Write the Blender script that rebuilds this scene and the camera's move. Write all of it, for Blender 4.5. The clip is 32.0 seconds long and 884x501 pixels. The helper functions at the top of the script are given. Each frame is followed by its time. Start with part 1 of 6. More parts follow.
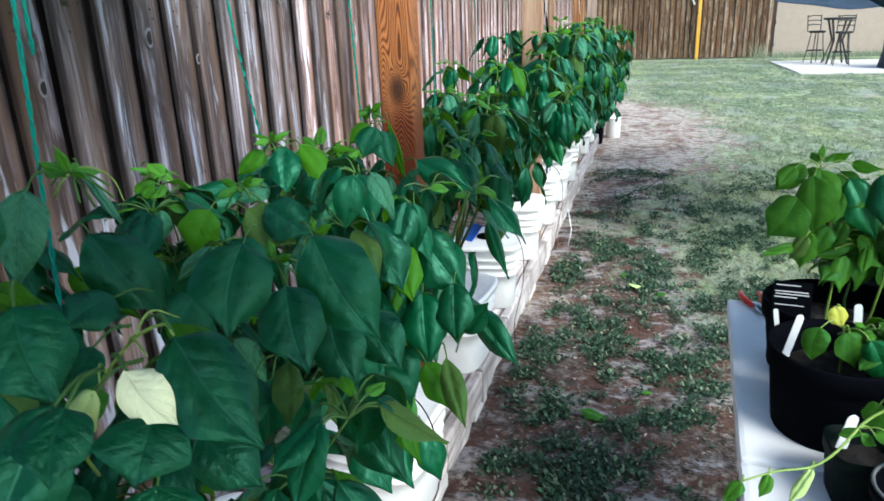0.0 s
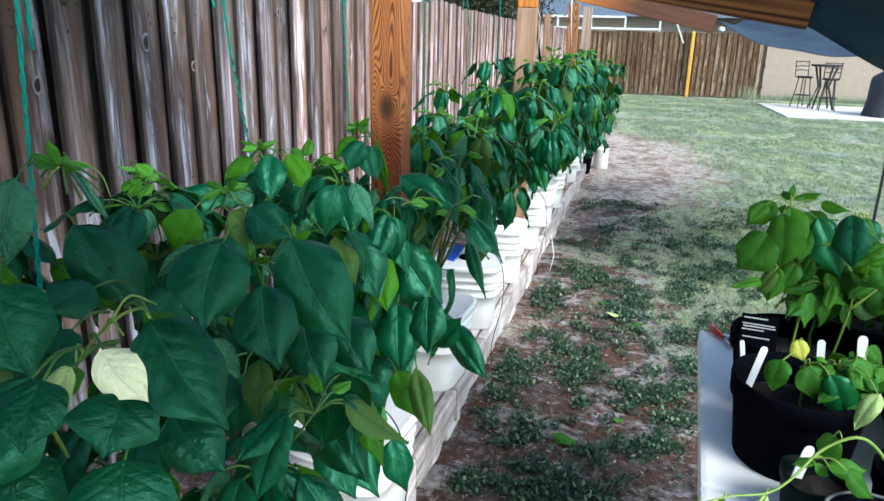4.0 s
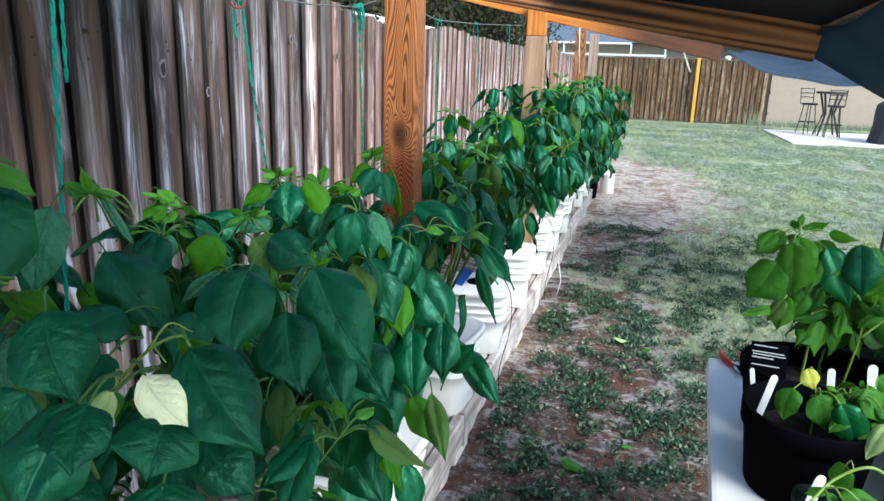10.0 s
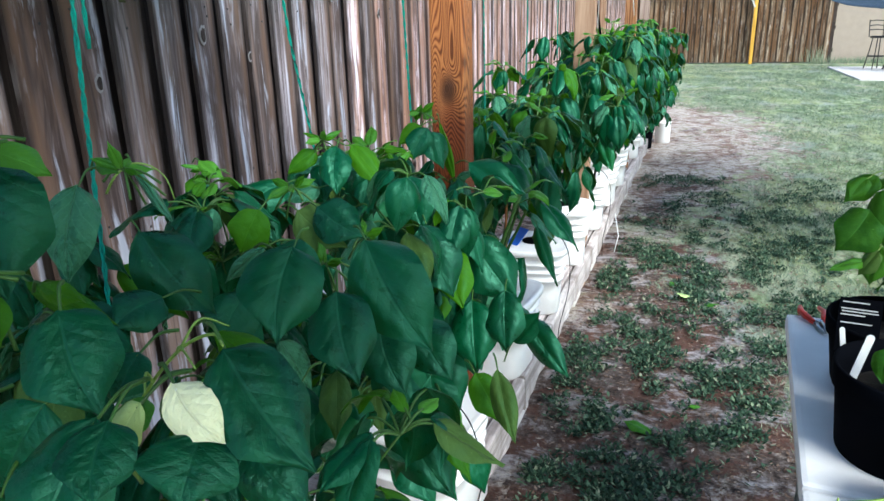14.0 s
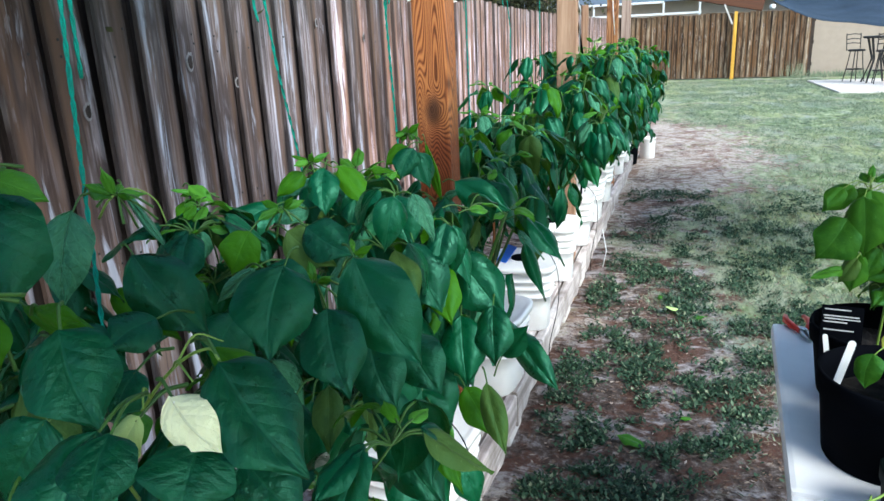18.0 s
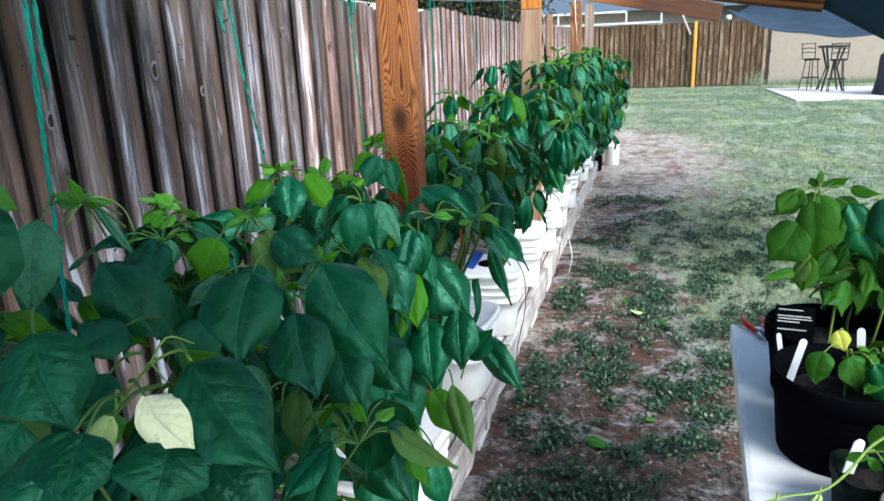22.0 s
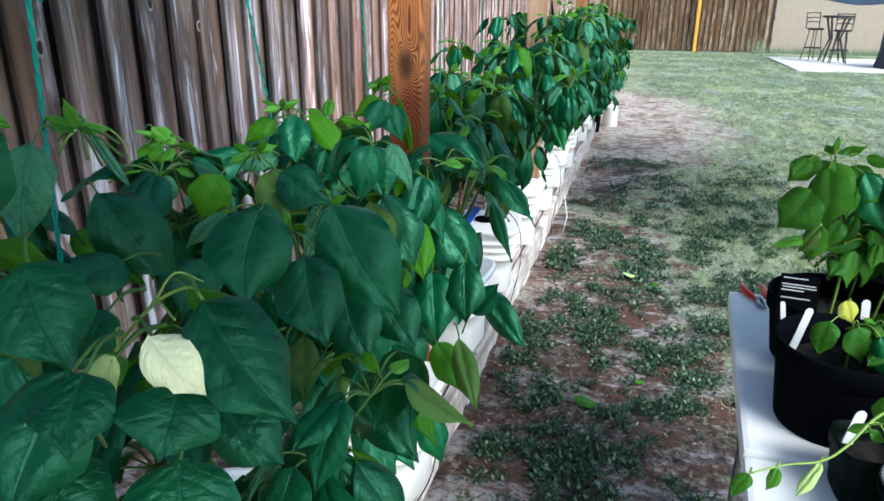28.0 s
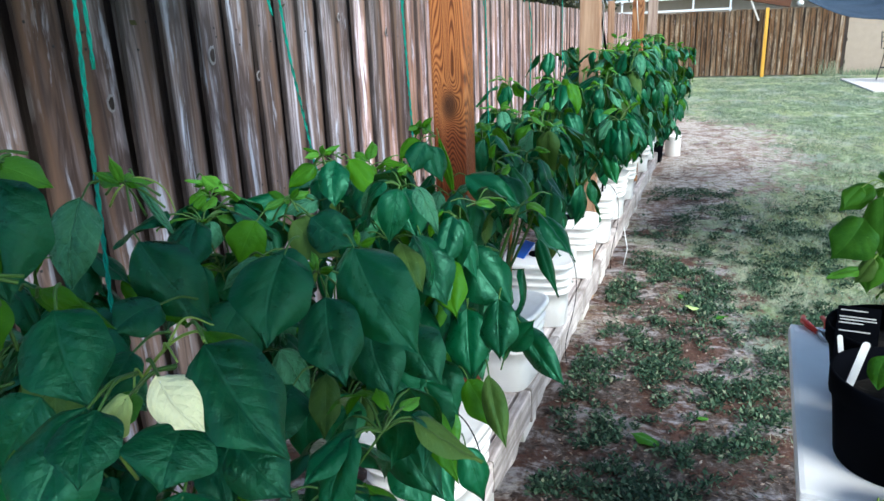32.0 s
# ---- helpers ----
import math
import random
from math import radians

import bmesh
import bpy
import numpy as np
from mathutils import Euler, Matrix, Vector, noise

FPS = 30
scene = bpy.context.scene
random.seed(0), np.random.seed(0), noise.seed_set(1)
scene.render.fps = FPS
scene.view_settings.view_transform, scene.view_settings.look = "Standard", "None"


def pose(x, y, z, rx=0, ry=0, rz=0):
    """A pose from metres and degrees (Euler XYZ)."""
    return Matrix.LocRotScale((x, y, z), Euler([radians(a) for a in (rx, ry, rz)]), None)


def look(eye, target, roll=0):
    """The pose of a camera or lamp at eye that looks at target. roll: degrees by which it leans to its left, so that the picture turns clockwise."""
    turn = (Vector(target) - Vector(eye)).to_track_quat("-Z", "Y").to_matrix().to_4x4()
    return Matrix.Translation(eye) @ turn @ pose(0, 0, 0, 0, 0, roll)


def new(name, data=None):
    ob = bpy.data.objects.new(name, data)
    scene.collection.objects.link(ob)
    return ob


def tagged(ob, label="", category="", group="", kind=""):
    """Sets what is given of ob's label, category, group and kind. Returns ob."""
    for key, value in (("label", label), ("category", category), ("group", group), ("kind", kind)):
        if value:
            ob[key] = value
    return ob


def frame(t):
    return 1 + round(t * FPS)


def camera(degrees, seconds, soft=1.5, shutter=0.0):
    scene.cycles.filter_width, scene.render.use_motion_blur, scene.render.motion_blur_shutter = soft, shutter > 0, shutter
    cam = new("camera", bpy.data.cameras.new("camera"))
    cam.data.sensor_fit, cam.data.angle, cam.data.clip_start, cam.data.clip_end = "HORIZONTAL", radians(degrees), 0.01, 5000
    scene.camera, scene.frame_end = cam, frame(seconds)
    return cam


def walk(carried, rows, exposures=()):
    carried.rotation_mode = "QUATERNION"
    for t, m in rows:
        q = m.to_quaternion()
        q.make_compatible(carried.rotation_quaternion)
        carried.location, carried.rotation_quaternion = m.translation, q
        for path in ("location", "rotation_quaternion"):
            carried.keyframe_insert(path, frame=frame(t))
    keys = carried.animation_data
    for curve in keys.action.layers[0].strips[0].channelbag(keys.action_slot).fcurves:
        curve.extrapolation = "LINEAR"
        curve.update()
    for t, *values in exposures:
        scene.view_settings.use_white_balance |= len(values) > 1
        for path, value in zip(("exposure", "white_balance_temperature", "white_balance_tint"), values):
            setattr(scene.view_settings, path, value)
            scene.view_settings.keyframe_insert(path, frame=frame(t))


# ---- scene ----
cam = camera(64.7, 32.0, shutter=0.4)
PATH = [
    (0, (0.566, -0.049, 1.53), (0.081, 1.781, 0.887), -2.1),
    (0.5, (0.562, -0.04, 1.515), (0.126, 1.786, 0.825), 0.2),
    (1, (0.554, -0.06, 1.518), (0.045, 1.739, 0.807), 1.8),
    (1.5, (0.556, -0.064, 1.516), (0.104, 1.754, 0.814), 3.1),
    (2, (0.562, -0.065, 1.513), (0.176, 1.802, 0.909), 3.8),
    (2.5, (0.566, -0.069, 1.533), (-0.023, 1.761, 0.983), 0.5),
    (3, (0.567, -0.076, 1.533), (0.153, 1.792, 0.949), 1.6),
    (3.5, (0.579, -0.079, 1.527), (0.15, 1.781, 0.932), 1.4),
    (5.5, (0.593, -0.072, 1.54), (0.113, 1.804, 1.039), 2.2),
    (6, (0.594, -0.079, 1.541), (0.146, 1.81, 1.058), 1.9),
    (6.5, (0.594, -0.079, 1.539), (0.134, 1.803, 1.046), 2.3),
    (7, (0.592, -0.088, 1.542), (0.143, 1.795, 1.041), 3.1),
    (7.5, (0.588, -0.089, 1.536), (0.108, 1.777, 0.998), 2.3),
    (8, (0.587, -0.094, 1.538), (0.122, 1.774, 0.996), 1.8),
    (8.5, (0.586, -0.101, 1.537), (0.049, 1.746, 0.99), 2.9),
    (9, (0.582, -0.105, 1.539), (0.059, 1.747, 0.994), 2.8),
    (9.5, (0.573, -0.096, 1.537), (0.078, 1.764, 0.994), 2.6),
    (10, (0.575, -0.098, 1.54), (0.107, 1.775, 1.017), 1.8),
    (10.5, (0.576, -0.088, 1.541), (0.093, 1.779, 1.011), 2.0),
    (11, (0.572, -0.082, 1.539), (0.044, 1.782, 1.039), 2.3),
    (11.5, (0.599, -0.075, 1.511), (-0.15, 1.703, 0.985), 7.0),
    (12, (0.581, -0.049, 1.514), (-0.227, 1.683, 0.926), 4.8),
    (12.5, (0.542, -0.021, 1.532), (-0.1, 1.793, 0.986), 0.4),
    (13, (0.537, -0.015, 1.529), (-0.059, 1.802, 0.943), -1.1),
    (13.5, (0.539, -0.017, 1.528), (-0.089, 1.778, 0.908), -1.6),
    (14, (0.541, -0.02, 1.526), (-0.057, 1.78, 0.889), -1.6),
    (14.5, (0.543, -0.021, 1.525), (-0.057, 1.787, 0.917), -1.3),
    (15, (0.549, -0.033, 1.528), (-0.074, 1.78, 0.959), -1.3),
    (15.5, (0.554, -0.034, 1.526), (-0.046, 1.785, 0.949), -1.6),
    (17.5, (0.551, -0.038, 1.526), (-0.024, 1.795, 0.969), -2.7),
    (18, (0.551, -0.039, 1.528), (-0.023, 1.785, 0.945), -2.7),
    (18.5, (0.558, -0.039, 1.533), (0.026, 1.812, 0.993), -2.4),
    (19, (0.56, -0.038, 1.532), (0.086, 1.847, 1.061), -2.3),
    (19.5, (0.558, -0.044, 1.532), (0.066, 1.839, 1.068), -2.2),
    (20, (0.554, -0.045, 1.529), (0.039, 1.821, 1.027), -2.0),
    (20.5, (0.553, -0.043, 1.53), (0.032, 1.813, 0.998), -1.7),
    (21, (0.553, -0.042, 1.527), (0.02, 1.796, 0.946), -1.5),
    (21.5, (0.559, -0.05, 1.528), (0.072, 1.813, 0.99), -2.0),
    (22, (0.562, -0.061, 1.532), (0.073, 1.794, 0.965), -2.5),
    (22.5, (0.562, -0.055, 1.528), (0.088, 1.792, 0.925), -3.0),
    (23, (0.56, -0.053, 1.529), (0.115, 1.806, 0.942), -2.9),
    (23.5, (0.561, -0.046, 1.529), (0.158, 1.83, 0.963), -3.2),
    (24, (0.557, -0.047, 1.527), (0.158, 1.821, 0.933), -2.9),
    (24.5, (0.55, -0.04, 1.52), (0.039, 1.77, 0.84), -2.7),
    (25, (0.545, -0.032, 1.515), (0.034, 1.767, 0.806), -2.0),
    (25.5, (0.542, -0.032, 1.522), (0.059, 1.784, 0.838), -1.8),
    (27.5, (0.535, -0.037, 1.521), (0.092, 1.801, 0.867), -0.5),
    (28, (0.524, -0.033, 1.512), (0.074, 1.79, 0.824), 0.4),
    (28.5, (0.523, -0.032, 1.518), (-0.043, 1.749, 0.805), -0.6),
    (29, (0.545, -0.03, 1.52), (-0.025, 1.751, 0.812), -1.9),
    (29.5, (0.572, -0.028, 1.523), (-0.028, 1.762, 0.863), -1.7),
    (30, (0.583, -0.03, 1.52), (-0.053, 1.754, 0.877), -0.7),
    (30.5, (0.589, -0.035, 1.523), (-0.029, 1.76, 0.894), -1.5),
    (31, (0.589, -0.037, 1.524), (-0.02, 1.767, 0.912), -2.2),
    (31.5, (0.58, -0.03, 1.522), (-0.031, 1.781, 0.932), -2.4),
    (32, (0.578, -0.039, 1.525), (-0.06, 1.762, 0.933), -2.4),
]
walk(cam, [(t, look(eye, target, roll)) for t, eye, target, roll in PATH])

import functools

# ---- sky, sun, exposure ----
world = bpy.data.worlds.new("sky")
scene.world = world
world.use_nodes = True
wn = world.node_tree.nodes
sky = wn.new("ShaderNodeTexSky")
sky.sky_type = "NISHITA"
sky.sun_disc = False
sky.sun_elevation = radians(42)
sky.sun_rotation = radians(128)
sky.air_density, sky.dust_density, sky.ozone_density = 1.0, 1.2, 1.0
world.node_tree.links.new(sky.outputs[0], wn["Background"].inputs[0])
wn["Background"].inputs[1].default_value = 0.15
sun_data = bpy.data.lights.new("sun", "SUN")
sun_data.energy, sun_data.angle, sun_data.color = 2.15, radians(32), (0.97, 0.98, 0.98)
sun_lamp = new("sun", sun_data)
sun_lamp.matrix_world = look((0, 0, 0), (-0.58, 0.46, -0.67))
scene.view_settings.exposure = 1.22
scene.view_settings.use_white_balance = True
scene.view_settings.white_balance_temperature = 6350
scene.view_settings.white_balance_tint = 4


# ---- small helpers ----
def part(name, bm, material, parent=None, label="", smooth=False):
    """Links a bmesh as one mesh object, under a thing or a part."""
    me = bpy.data.meshes.new(name)
    bm.to_mesh(me)
    bm.free()
    return mesh_part(name, me, material, parent, label, smooth)


def mesh_part(name, me, material, parent=None, label="", smooth=False):
    if material and not me.materials:
        me.materials.append(material)
    if smooth:
        me.shade_smooth()
    ob = new(name, me)
    if parent:
        ob.parent = parent
    if label:
        ob["label"] = label
    return ob


def thing(name, m, label, category, group="", kind=""):
    ob = new(name)
    ob.empty_display_size = 0.05
    ob.matrix_basis = m
    return tagged(ob, label, category, group, kind)


def box(bm, x0, x1, y0, y1, z0, z1, bevel=0.0, m=None):
    """Adds a box with bevelled edges to bm."""
    sub = bmesh.new()
    bmesh.ops.create_cube(sub, size=1)
    for v in sub.verts:
        v.co = Vector(((x0 + x1) / 2 + v.co.x * (x1 - x0), (y0 + y1) / 2 + v.co.y * (y1 - y0), (z0 + z1) / 2 + v.co.z * (z1 - z0)))
    if bevel:
        bmesh.ops.bevel(sub, geom=sub.edges[:], offset=bevel, segments=2, profile=0.6, affect="EDGES")
    if m is not None:
        sub.transform(m)
    merge(bm, sub)


def merge(bm, sub):
    me = bpy.data.meshes.new("scrap")
    sub.to_mesh(me)
    sub.free()
    bm.from_mesh(me)
    bpy.data.meshes.remove(me)


def tube(bm, points, radii, sides=6, caps=True):
    """Adds a tapered tube along points to bm."""
    points = [Vector(p) for p in points]
    if not hasattr(radii, "__len__"):
        radii = [radii] * len(points)
    rings = []
    for i, p in enumerate(points):
        d = (points[min(i + 1, len(points) - 1)] - points[max(i - 1, 0)]).normalized()
        a = d.orthogonal().normalized() if abs(d.z) > 0.95 else d.cross(Vector((0, 0, 1))).normalized()
        b = d.cross(a)
        rings.append([bm.verts.new(p + radii[i] * (math.cos(k * math.tau / sides) * a + math.sin(k * math.tau / sides) * b)) for k in range(sides)])
    for r, s in zip(rings, rings[1:]):
        for k in range(sides):
            bm.faces.new((r[k], r[(k + 1) % sides], s[(k + 1) % sides], s[k]))
    if caps:
        bm.faces.new(rings[0][::-1])
        bm.faces.new(rings[-1])


def curved(points, n=7):
    """Points of a smooth curve through the given ones."""
    p = [Vector(q) for q in points]
    p = [p[0] * 2 - p[1]] + p + [p[-1] * 2 - p[-2]]
    out = []
    for a, b, c, d in zip(p, p[1:], p[2:], p[3:]):
        for i in range(n):
            t = i / n
            out.append(0.5 * (2 * b + (c - a) * t + (2 * a - 5 * b + 4 * c - d) * t * t + (3 * b - a - 3 * c + d) * t ** 3))
    return out + [p[-2]]


def lathe(bm, profile, sides=28, square=2.0):
    """Adds a turned shape: profile rows of (radius, z). square over 2 flattens it towards a rounded square."""
    rings = []
    for r, z in profile:
        ring = []
        for k in range(sides):
            a = k * math.tau / sides
            c, s = math.cos(a), math.sin(a)
            g = (abs(c) ** square + abs(s) ** square) ** (-1 / square)
            ring.append(bm.verts.new((r * g * c, r * g * s, z)))
        rings.append(ring)
    for r, s in zip(rings, rings[1:]):
        for k in range(sides):
            bm.faces.new((r[k], r[(k + 1) % sides], s[(k + 1) % sides], s[k]))
    bm.faces.new(rings[0][::-1])
    bm.faces.new(rings[-1])


def sheet_mesh(name, verts, faces, material, smooth=False):
    me = bpy.data.meshes.new(name)
    me.from_pydata(verts, [], faces)
    me.materials.append(material)
    if smooth:
        me.shade_smooth()
    return me


# ---- materials ----
class Mat:
    """A node material under construction."""

    def __init__(self, name, rough=0.7, metal=0.0, spec=0.4):
        self.m = bpy.data.materials.new(name)
        self.m.use_nodes = True
        self.t = self.m.node_tree
        self.b = self.t.nodes["Principled BSDF"]
        self.b.inputs["Roughness"].default_value = rough
        self.b.inputs["Metallic"].default_value = metal
        self.b.inputs["Specular IOR Level"].default_value = spec

    def n(self, kind, **values):
        node = self.t.nodes.new(kind)
        for k, v in values.items():
            node.inputs[k.replace("_", " ")].default_value = v
        return node

    def link(self, a, b):
        self.t.links.new(a, b)

    def coords(self, scale=(1, 1, 1), kind="Object", jitter=True):
        co = self.n("ShaderNodeTexCoord")
        mp = self.n("ShaderNodeMapping")
        mp.inputs["Scale"].default_value = scale
        self.link(co.outputs[kind], mp.inputs["Vector"])
        if jitter:
            info = self.n("ShaderNodeObjectInfo")
            mul = self.n("ShaderNodeVectorMath")
            mul.operation = "MULTIPLY_ADD"
            mul.inputs[1].default_value = (37.0, 53.0, 71.0)
            comb = self.n("ShaderNodeCombineXYZ")
            for k in range(3):
                self.link(info.outputs["Random"], comb.inputs[k])
            self.link(comb.outputs[0], mul.inputs[0])
            self.link(mp.outputs[0], mul.inputs[2])
            return mul.outputs[0]
        return mp.outputs[0]

    def noise(self, vec, scale, detail=4.0, rough=0.55, distort=0.0):
        nz = self.n("ShaderNodeTexNoise", Scale=scale, Detail=detail, Roughness=rough, Distortion=distort)
        self.link(vec, nz.inputs["Vector"])
        return nz.outputs["Fac"]

    def ramp(self, fac, stops):
        r = self.n("ShaderNodeValToRGB")
        e = r.color_ramp.elements
        while len(e) < len(stops):
            e.new(0.5)
        for el, (p, c) in zip(e, stops):
            el.position, el.color = p, (*c, 1)
        self.link(fac, r.inputs[0])
        return r.outputs[0]

    def mix(self, fac, a, b, mode="MIX"):
        x = self.n("ShaderNodeMix")
        x.data_type, x.blend_type = "RGBA", mode
        for slot, v in ((0, fac), (6, a), (7, b)):
            if hasattr(v, "is_linked"):
                self.link(v, x.inputs[slot])
            else:
                x.inputs[slot].default_value = v if slot == 0 else (*v, 1)
        return x.outputs[2]

    def math(self, op, a, b=0.5):
        x = self.n("ShaderNodeMath")
        x.operation = op
        for slot, v in ((0, a), (1, b)):
            if hasattr(v, "is_linked"):
                self.link(v, x.inputs[slot])
            else:
                x.inputs[slot].default_value = v
        return x.outputs[0]

    def rng(self, fac, a, b, c=0.0, d=1.0):
        x = self.n("ShaderNodeMapRange")
        for k, v in zip(("From Min", "From Max", "To Min", "To Max"), (a, b, c, d)):
            x.inputs[k].default_value = v
        self.link(fac, x.inputs["Value"])
        return x.outputs[0]

    def rand(self):
        return self.n("ShaderNodeObjectInfo").outputs["Random"]

    def island(self):
        return self.n("ShaderNodeNewGeometry").outputs["Random Per Island"]

    def color(self, c):
        self.link(c, self.b.inputs["Base Color"])

    def roughness(self, r):
        self.link(r, self.b.inputs["Roughness"])

    def bump(self, height, strength=0.3, distance=0.01):
        bp = self.n("ShaderNodeBump", Strength=strength, Distance=distance)
        self.link(height, bp.inputs["Height"])
        self.link(bp.outputs[0], self.b.inputs["Normal"])


def grain_wood(name, dark, mid, light, along=2, grain=60.0, rough=0.75, rings=0.0, stain=None, spread=0.25, unlit_end=None):
    """Sawn wood with the grain along one axis of its object."""
    k = Mat(name, rough)
    sc = [1.0, 1.0, 1.0]
    sc[along] = 0.06
    v = k.coords(tuple(sc))
    fine = k.noise(v, grain, 5, 0.65)
    broad = k.noise(v, 7.0, 3, 0.5, 0.6)
    if rings:
        w = k.n("ShaderNodeTexWave", Scale=rings, Distortion=9.0, Detail=2.0)
        w.inputs["Detail Scale"].default_value = 0.8
        w.bands_direction = "X"
        k.link(v, w.inputs["Vector"])
        f = k.math("ADD", k.math("MULTIPLY", w.outputs["Fac"], 0.55), k.math("MULTIPLY", fine, 0.45))
    else:
        f = k.math("ADD", k.math("MULTIPLY", fine, 0.6), k.math("MULTIPLY", broad, 0.4))
    col = k.ramp(f, ((0.36, dark), (0.5, mid), (0.64, light)))
    hue = k.rng(k.rand(), 0, 1, 1 - spread, 1 + spread)
    bc = k.n("ShaderNodeHueSaturation")
    k.link(hue, bc.inputs["Value"])
    k.link(col, bc.inputs["Color"])
    col = bc.outputs[0]
    if stain:
        v2 = k.coords((1, 1, 0.25))
        s = k.noise(v2, 6.0, 4, 0.6)
        col = k.mix(k.rng(s, 0.47, 0.72), col, stain)
    if unlit_end:
        # sunlight put into the colour: orange where it falls, brown further along the board
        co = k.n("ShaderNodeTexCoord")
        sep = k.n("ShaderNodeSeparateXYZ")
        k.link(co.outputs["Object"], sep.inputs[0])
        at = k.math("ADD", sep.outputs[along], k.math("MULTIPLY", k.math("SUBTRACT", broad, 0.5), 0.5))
        brown = k.mix(1.0, k.ramp(f, ((0.3, (0.5, 0.5, 0.5)), (0.7, (1.4, 1.4, 1.4)))), unlit_end[2], "MULTIPLY")
        col = k.mix(k.rng(at, unlit_end[0], unlit_end[1]), col, brown)
    k.color(col)
    k.roughness(k.rng(fine, 0.3, 0.7, rough - 0.12, min(1.0, rough + 0.15)))
    k.bump(f, 0.45, 0.004)
    return k.m


def fence_wood(name, tone=(1.0, 1.0, 1.0), pale_share=0.6):
    k = Mat(name, 0.85, spec=0.25)
    v = k.coords((1, 1, 0.03))
    fine = k.noise(v, 85.0, 6, 0.7)
    mid = k.noise(v, 22.0, 4, 0.6, 0.8)
    f = k.math("ADD", k.math("MULTIPLY", fine, 0.5), k.math("MULTIPLY", mid, 0.5))
    col = k.ramp(f, ((0.38, (0.035, 0.024, 0.021)), (0.47, (0.15, 0.105, 0.090)), (0.55, (0.33, 0.265, 0.25)), (0.66, (0.64, 0.59, 0.59))))
    # mildew and water stains, brown and pale bands down the board
    v2 = k.coords((1, 1, 0.22))
    wet = k.noise(v2, 8.0, 4, 0.6, 0.5)
    col = k.mix(k.rng(wet, 0.45, 0.57, 0, 0.88), col, (0.070, 0.043, 0.032))
    red = k.noise(k.coords((1, 1, 0.12)), 13.0, 3, 0.6)
    col = k.mix(k.rng(red, 0.48, 0.61, 0, 0.7), col, (0.21, 0.128, 0.088))
    # nested loops of grain
    loops = k.math("SINE", k.math("MULTIPLY", k.noise(k.coords((7, 7, 0.55)), 1.0, 1.5, 0.45, 0.3), 120.0))
    loops = k.math("MULTIPLY", k.rng(loops, 0.1, 1.0), k.rng(k.noise(k.coords((2, 2, 0.4)), 3.0, 2), 0.42, 0.56))
    col = k.mix(k.math("MULTIPLY", loops, 0.55), col, (0.050, 0.032, 0.025))
    pale = k.noise(k.coords((1, 1, 0.10)), 17.0, 5, 0.65, 0.5)
    co2 = k.n("ShaderNodeTexCoord")
    sep2 = k.n("ShaderNodeSeparateXYZ")
    k.link(co2.outputs["Object"], sep2.inputs[0])
    pale = k.math("ADD", pale, k.math("MULTIPLY", k.math("SUBTRACT", 1.35, sep2.outputs[2]), 0.07))
    col = k.mix(k.rng(pale, 0.56, 0.63, 0, pale_share), col, (0.53, 0.52, 0.545))
    hue = k.n("ShaderNodeHueSaturation")
    k.link(k.rng(k.rand(), 0, 1, 0.66, 1.4), hue.inputs["Value"])
    k.link(k.rng(k.rand(), 0, 1, 1.2, 0.8), hue.inputs["Saturation"])
    k.link(col, hue.inputs["Color"])
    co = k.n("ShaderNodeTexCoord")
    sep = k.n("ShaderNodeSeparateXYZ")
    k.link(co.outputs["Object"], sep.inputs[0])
    # Board edges darken towards the gaps: gap shade painted into the colour.
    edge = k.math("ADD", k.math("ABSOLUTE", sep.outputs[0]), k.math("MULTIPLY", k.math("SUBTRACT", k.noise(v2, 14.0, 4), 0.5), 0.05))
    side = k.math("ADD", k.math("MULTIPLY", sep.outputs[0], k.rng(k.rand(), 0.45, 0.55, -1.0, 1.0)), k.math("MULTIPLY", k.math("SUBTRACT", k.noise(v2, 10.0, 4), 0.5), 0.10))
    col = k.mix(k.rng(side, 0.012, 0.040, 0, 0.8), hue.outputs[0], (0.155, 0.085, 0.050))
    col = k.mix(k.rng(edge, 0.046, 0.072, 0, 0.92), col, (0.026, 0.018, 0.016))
    high = k.math("ADD", sep.outputs[2], k.math("MULTIPLY", k.math("SUBTRACT", k.noise(k.coords((1, 1, 0.3)), 9.0, 4), 0.5), 1.1))
    col = k.mix(k.math("MULTIPLY", k.rng(high, 1.45, 1.90), k.rng(k.rand(), 0.0, 1.0, 0.2, 0.75)), col, (0.050, 0.045, 0.037))
    col = k.mix(1.0, col, tone, "MULTIPLY")
    # knots: dark hearts with a pale ring
    vo = k.n("ShaderNodeTexVoronoi", Scale=1.0, Randomness=1.0)
    k.link(k.coords((7.0, 1.0, 1.9)), vo.inputs["Vector"])
    ring = k.rng(vo.outputs["Distance"], 0.07, 0.16, 1, 0)
    col = k.mix(k.math("MULTIPLY", ring, 0.35), col, (0.45, 0.42, 0.43))
    heart = k.rng(vo.outputs["Distance"], 0.05, 0.075, 1, 0)
    k.color(k.mix(heart, col, (0.025, 0.017, 0.014)))
    k.bump(f, 0.6, 0.006)
    return k.m


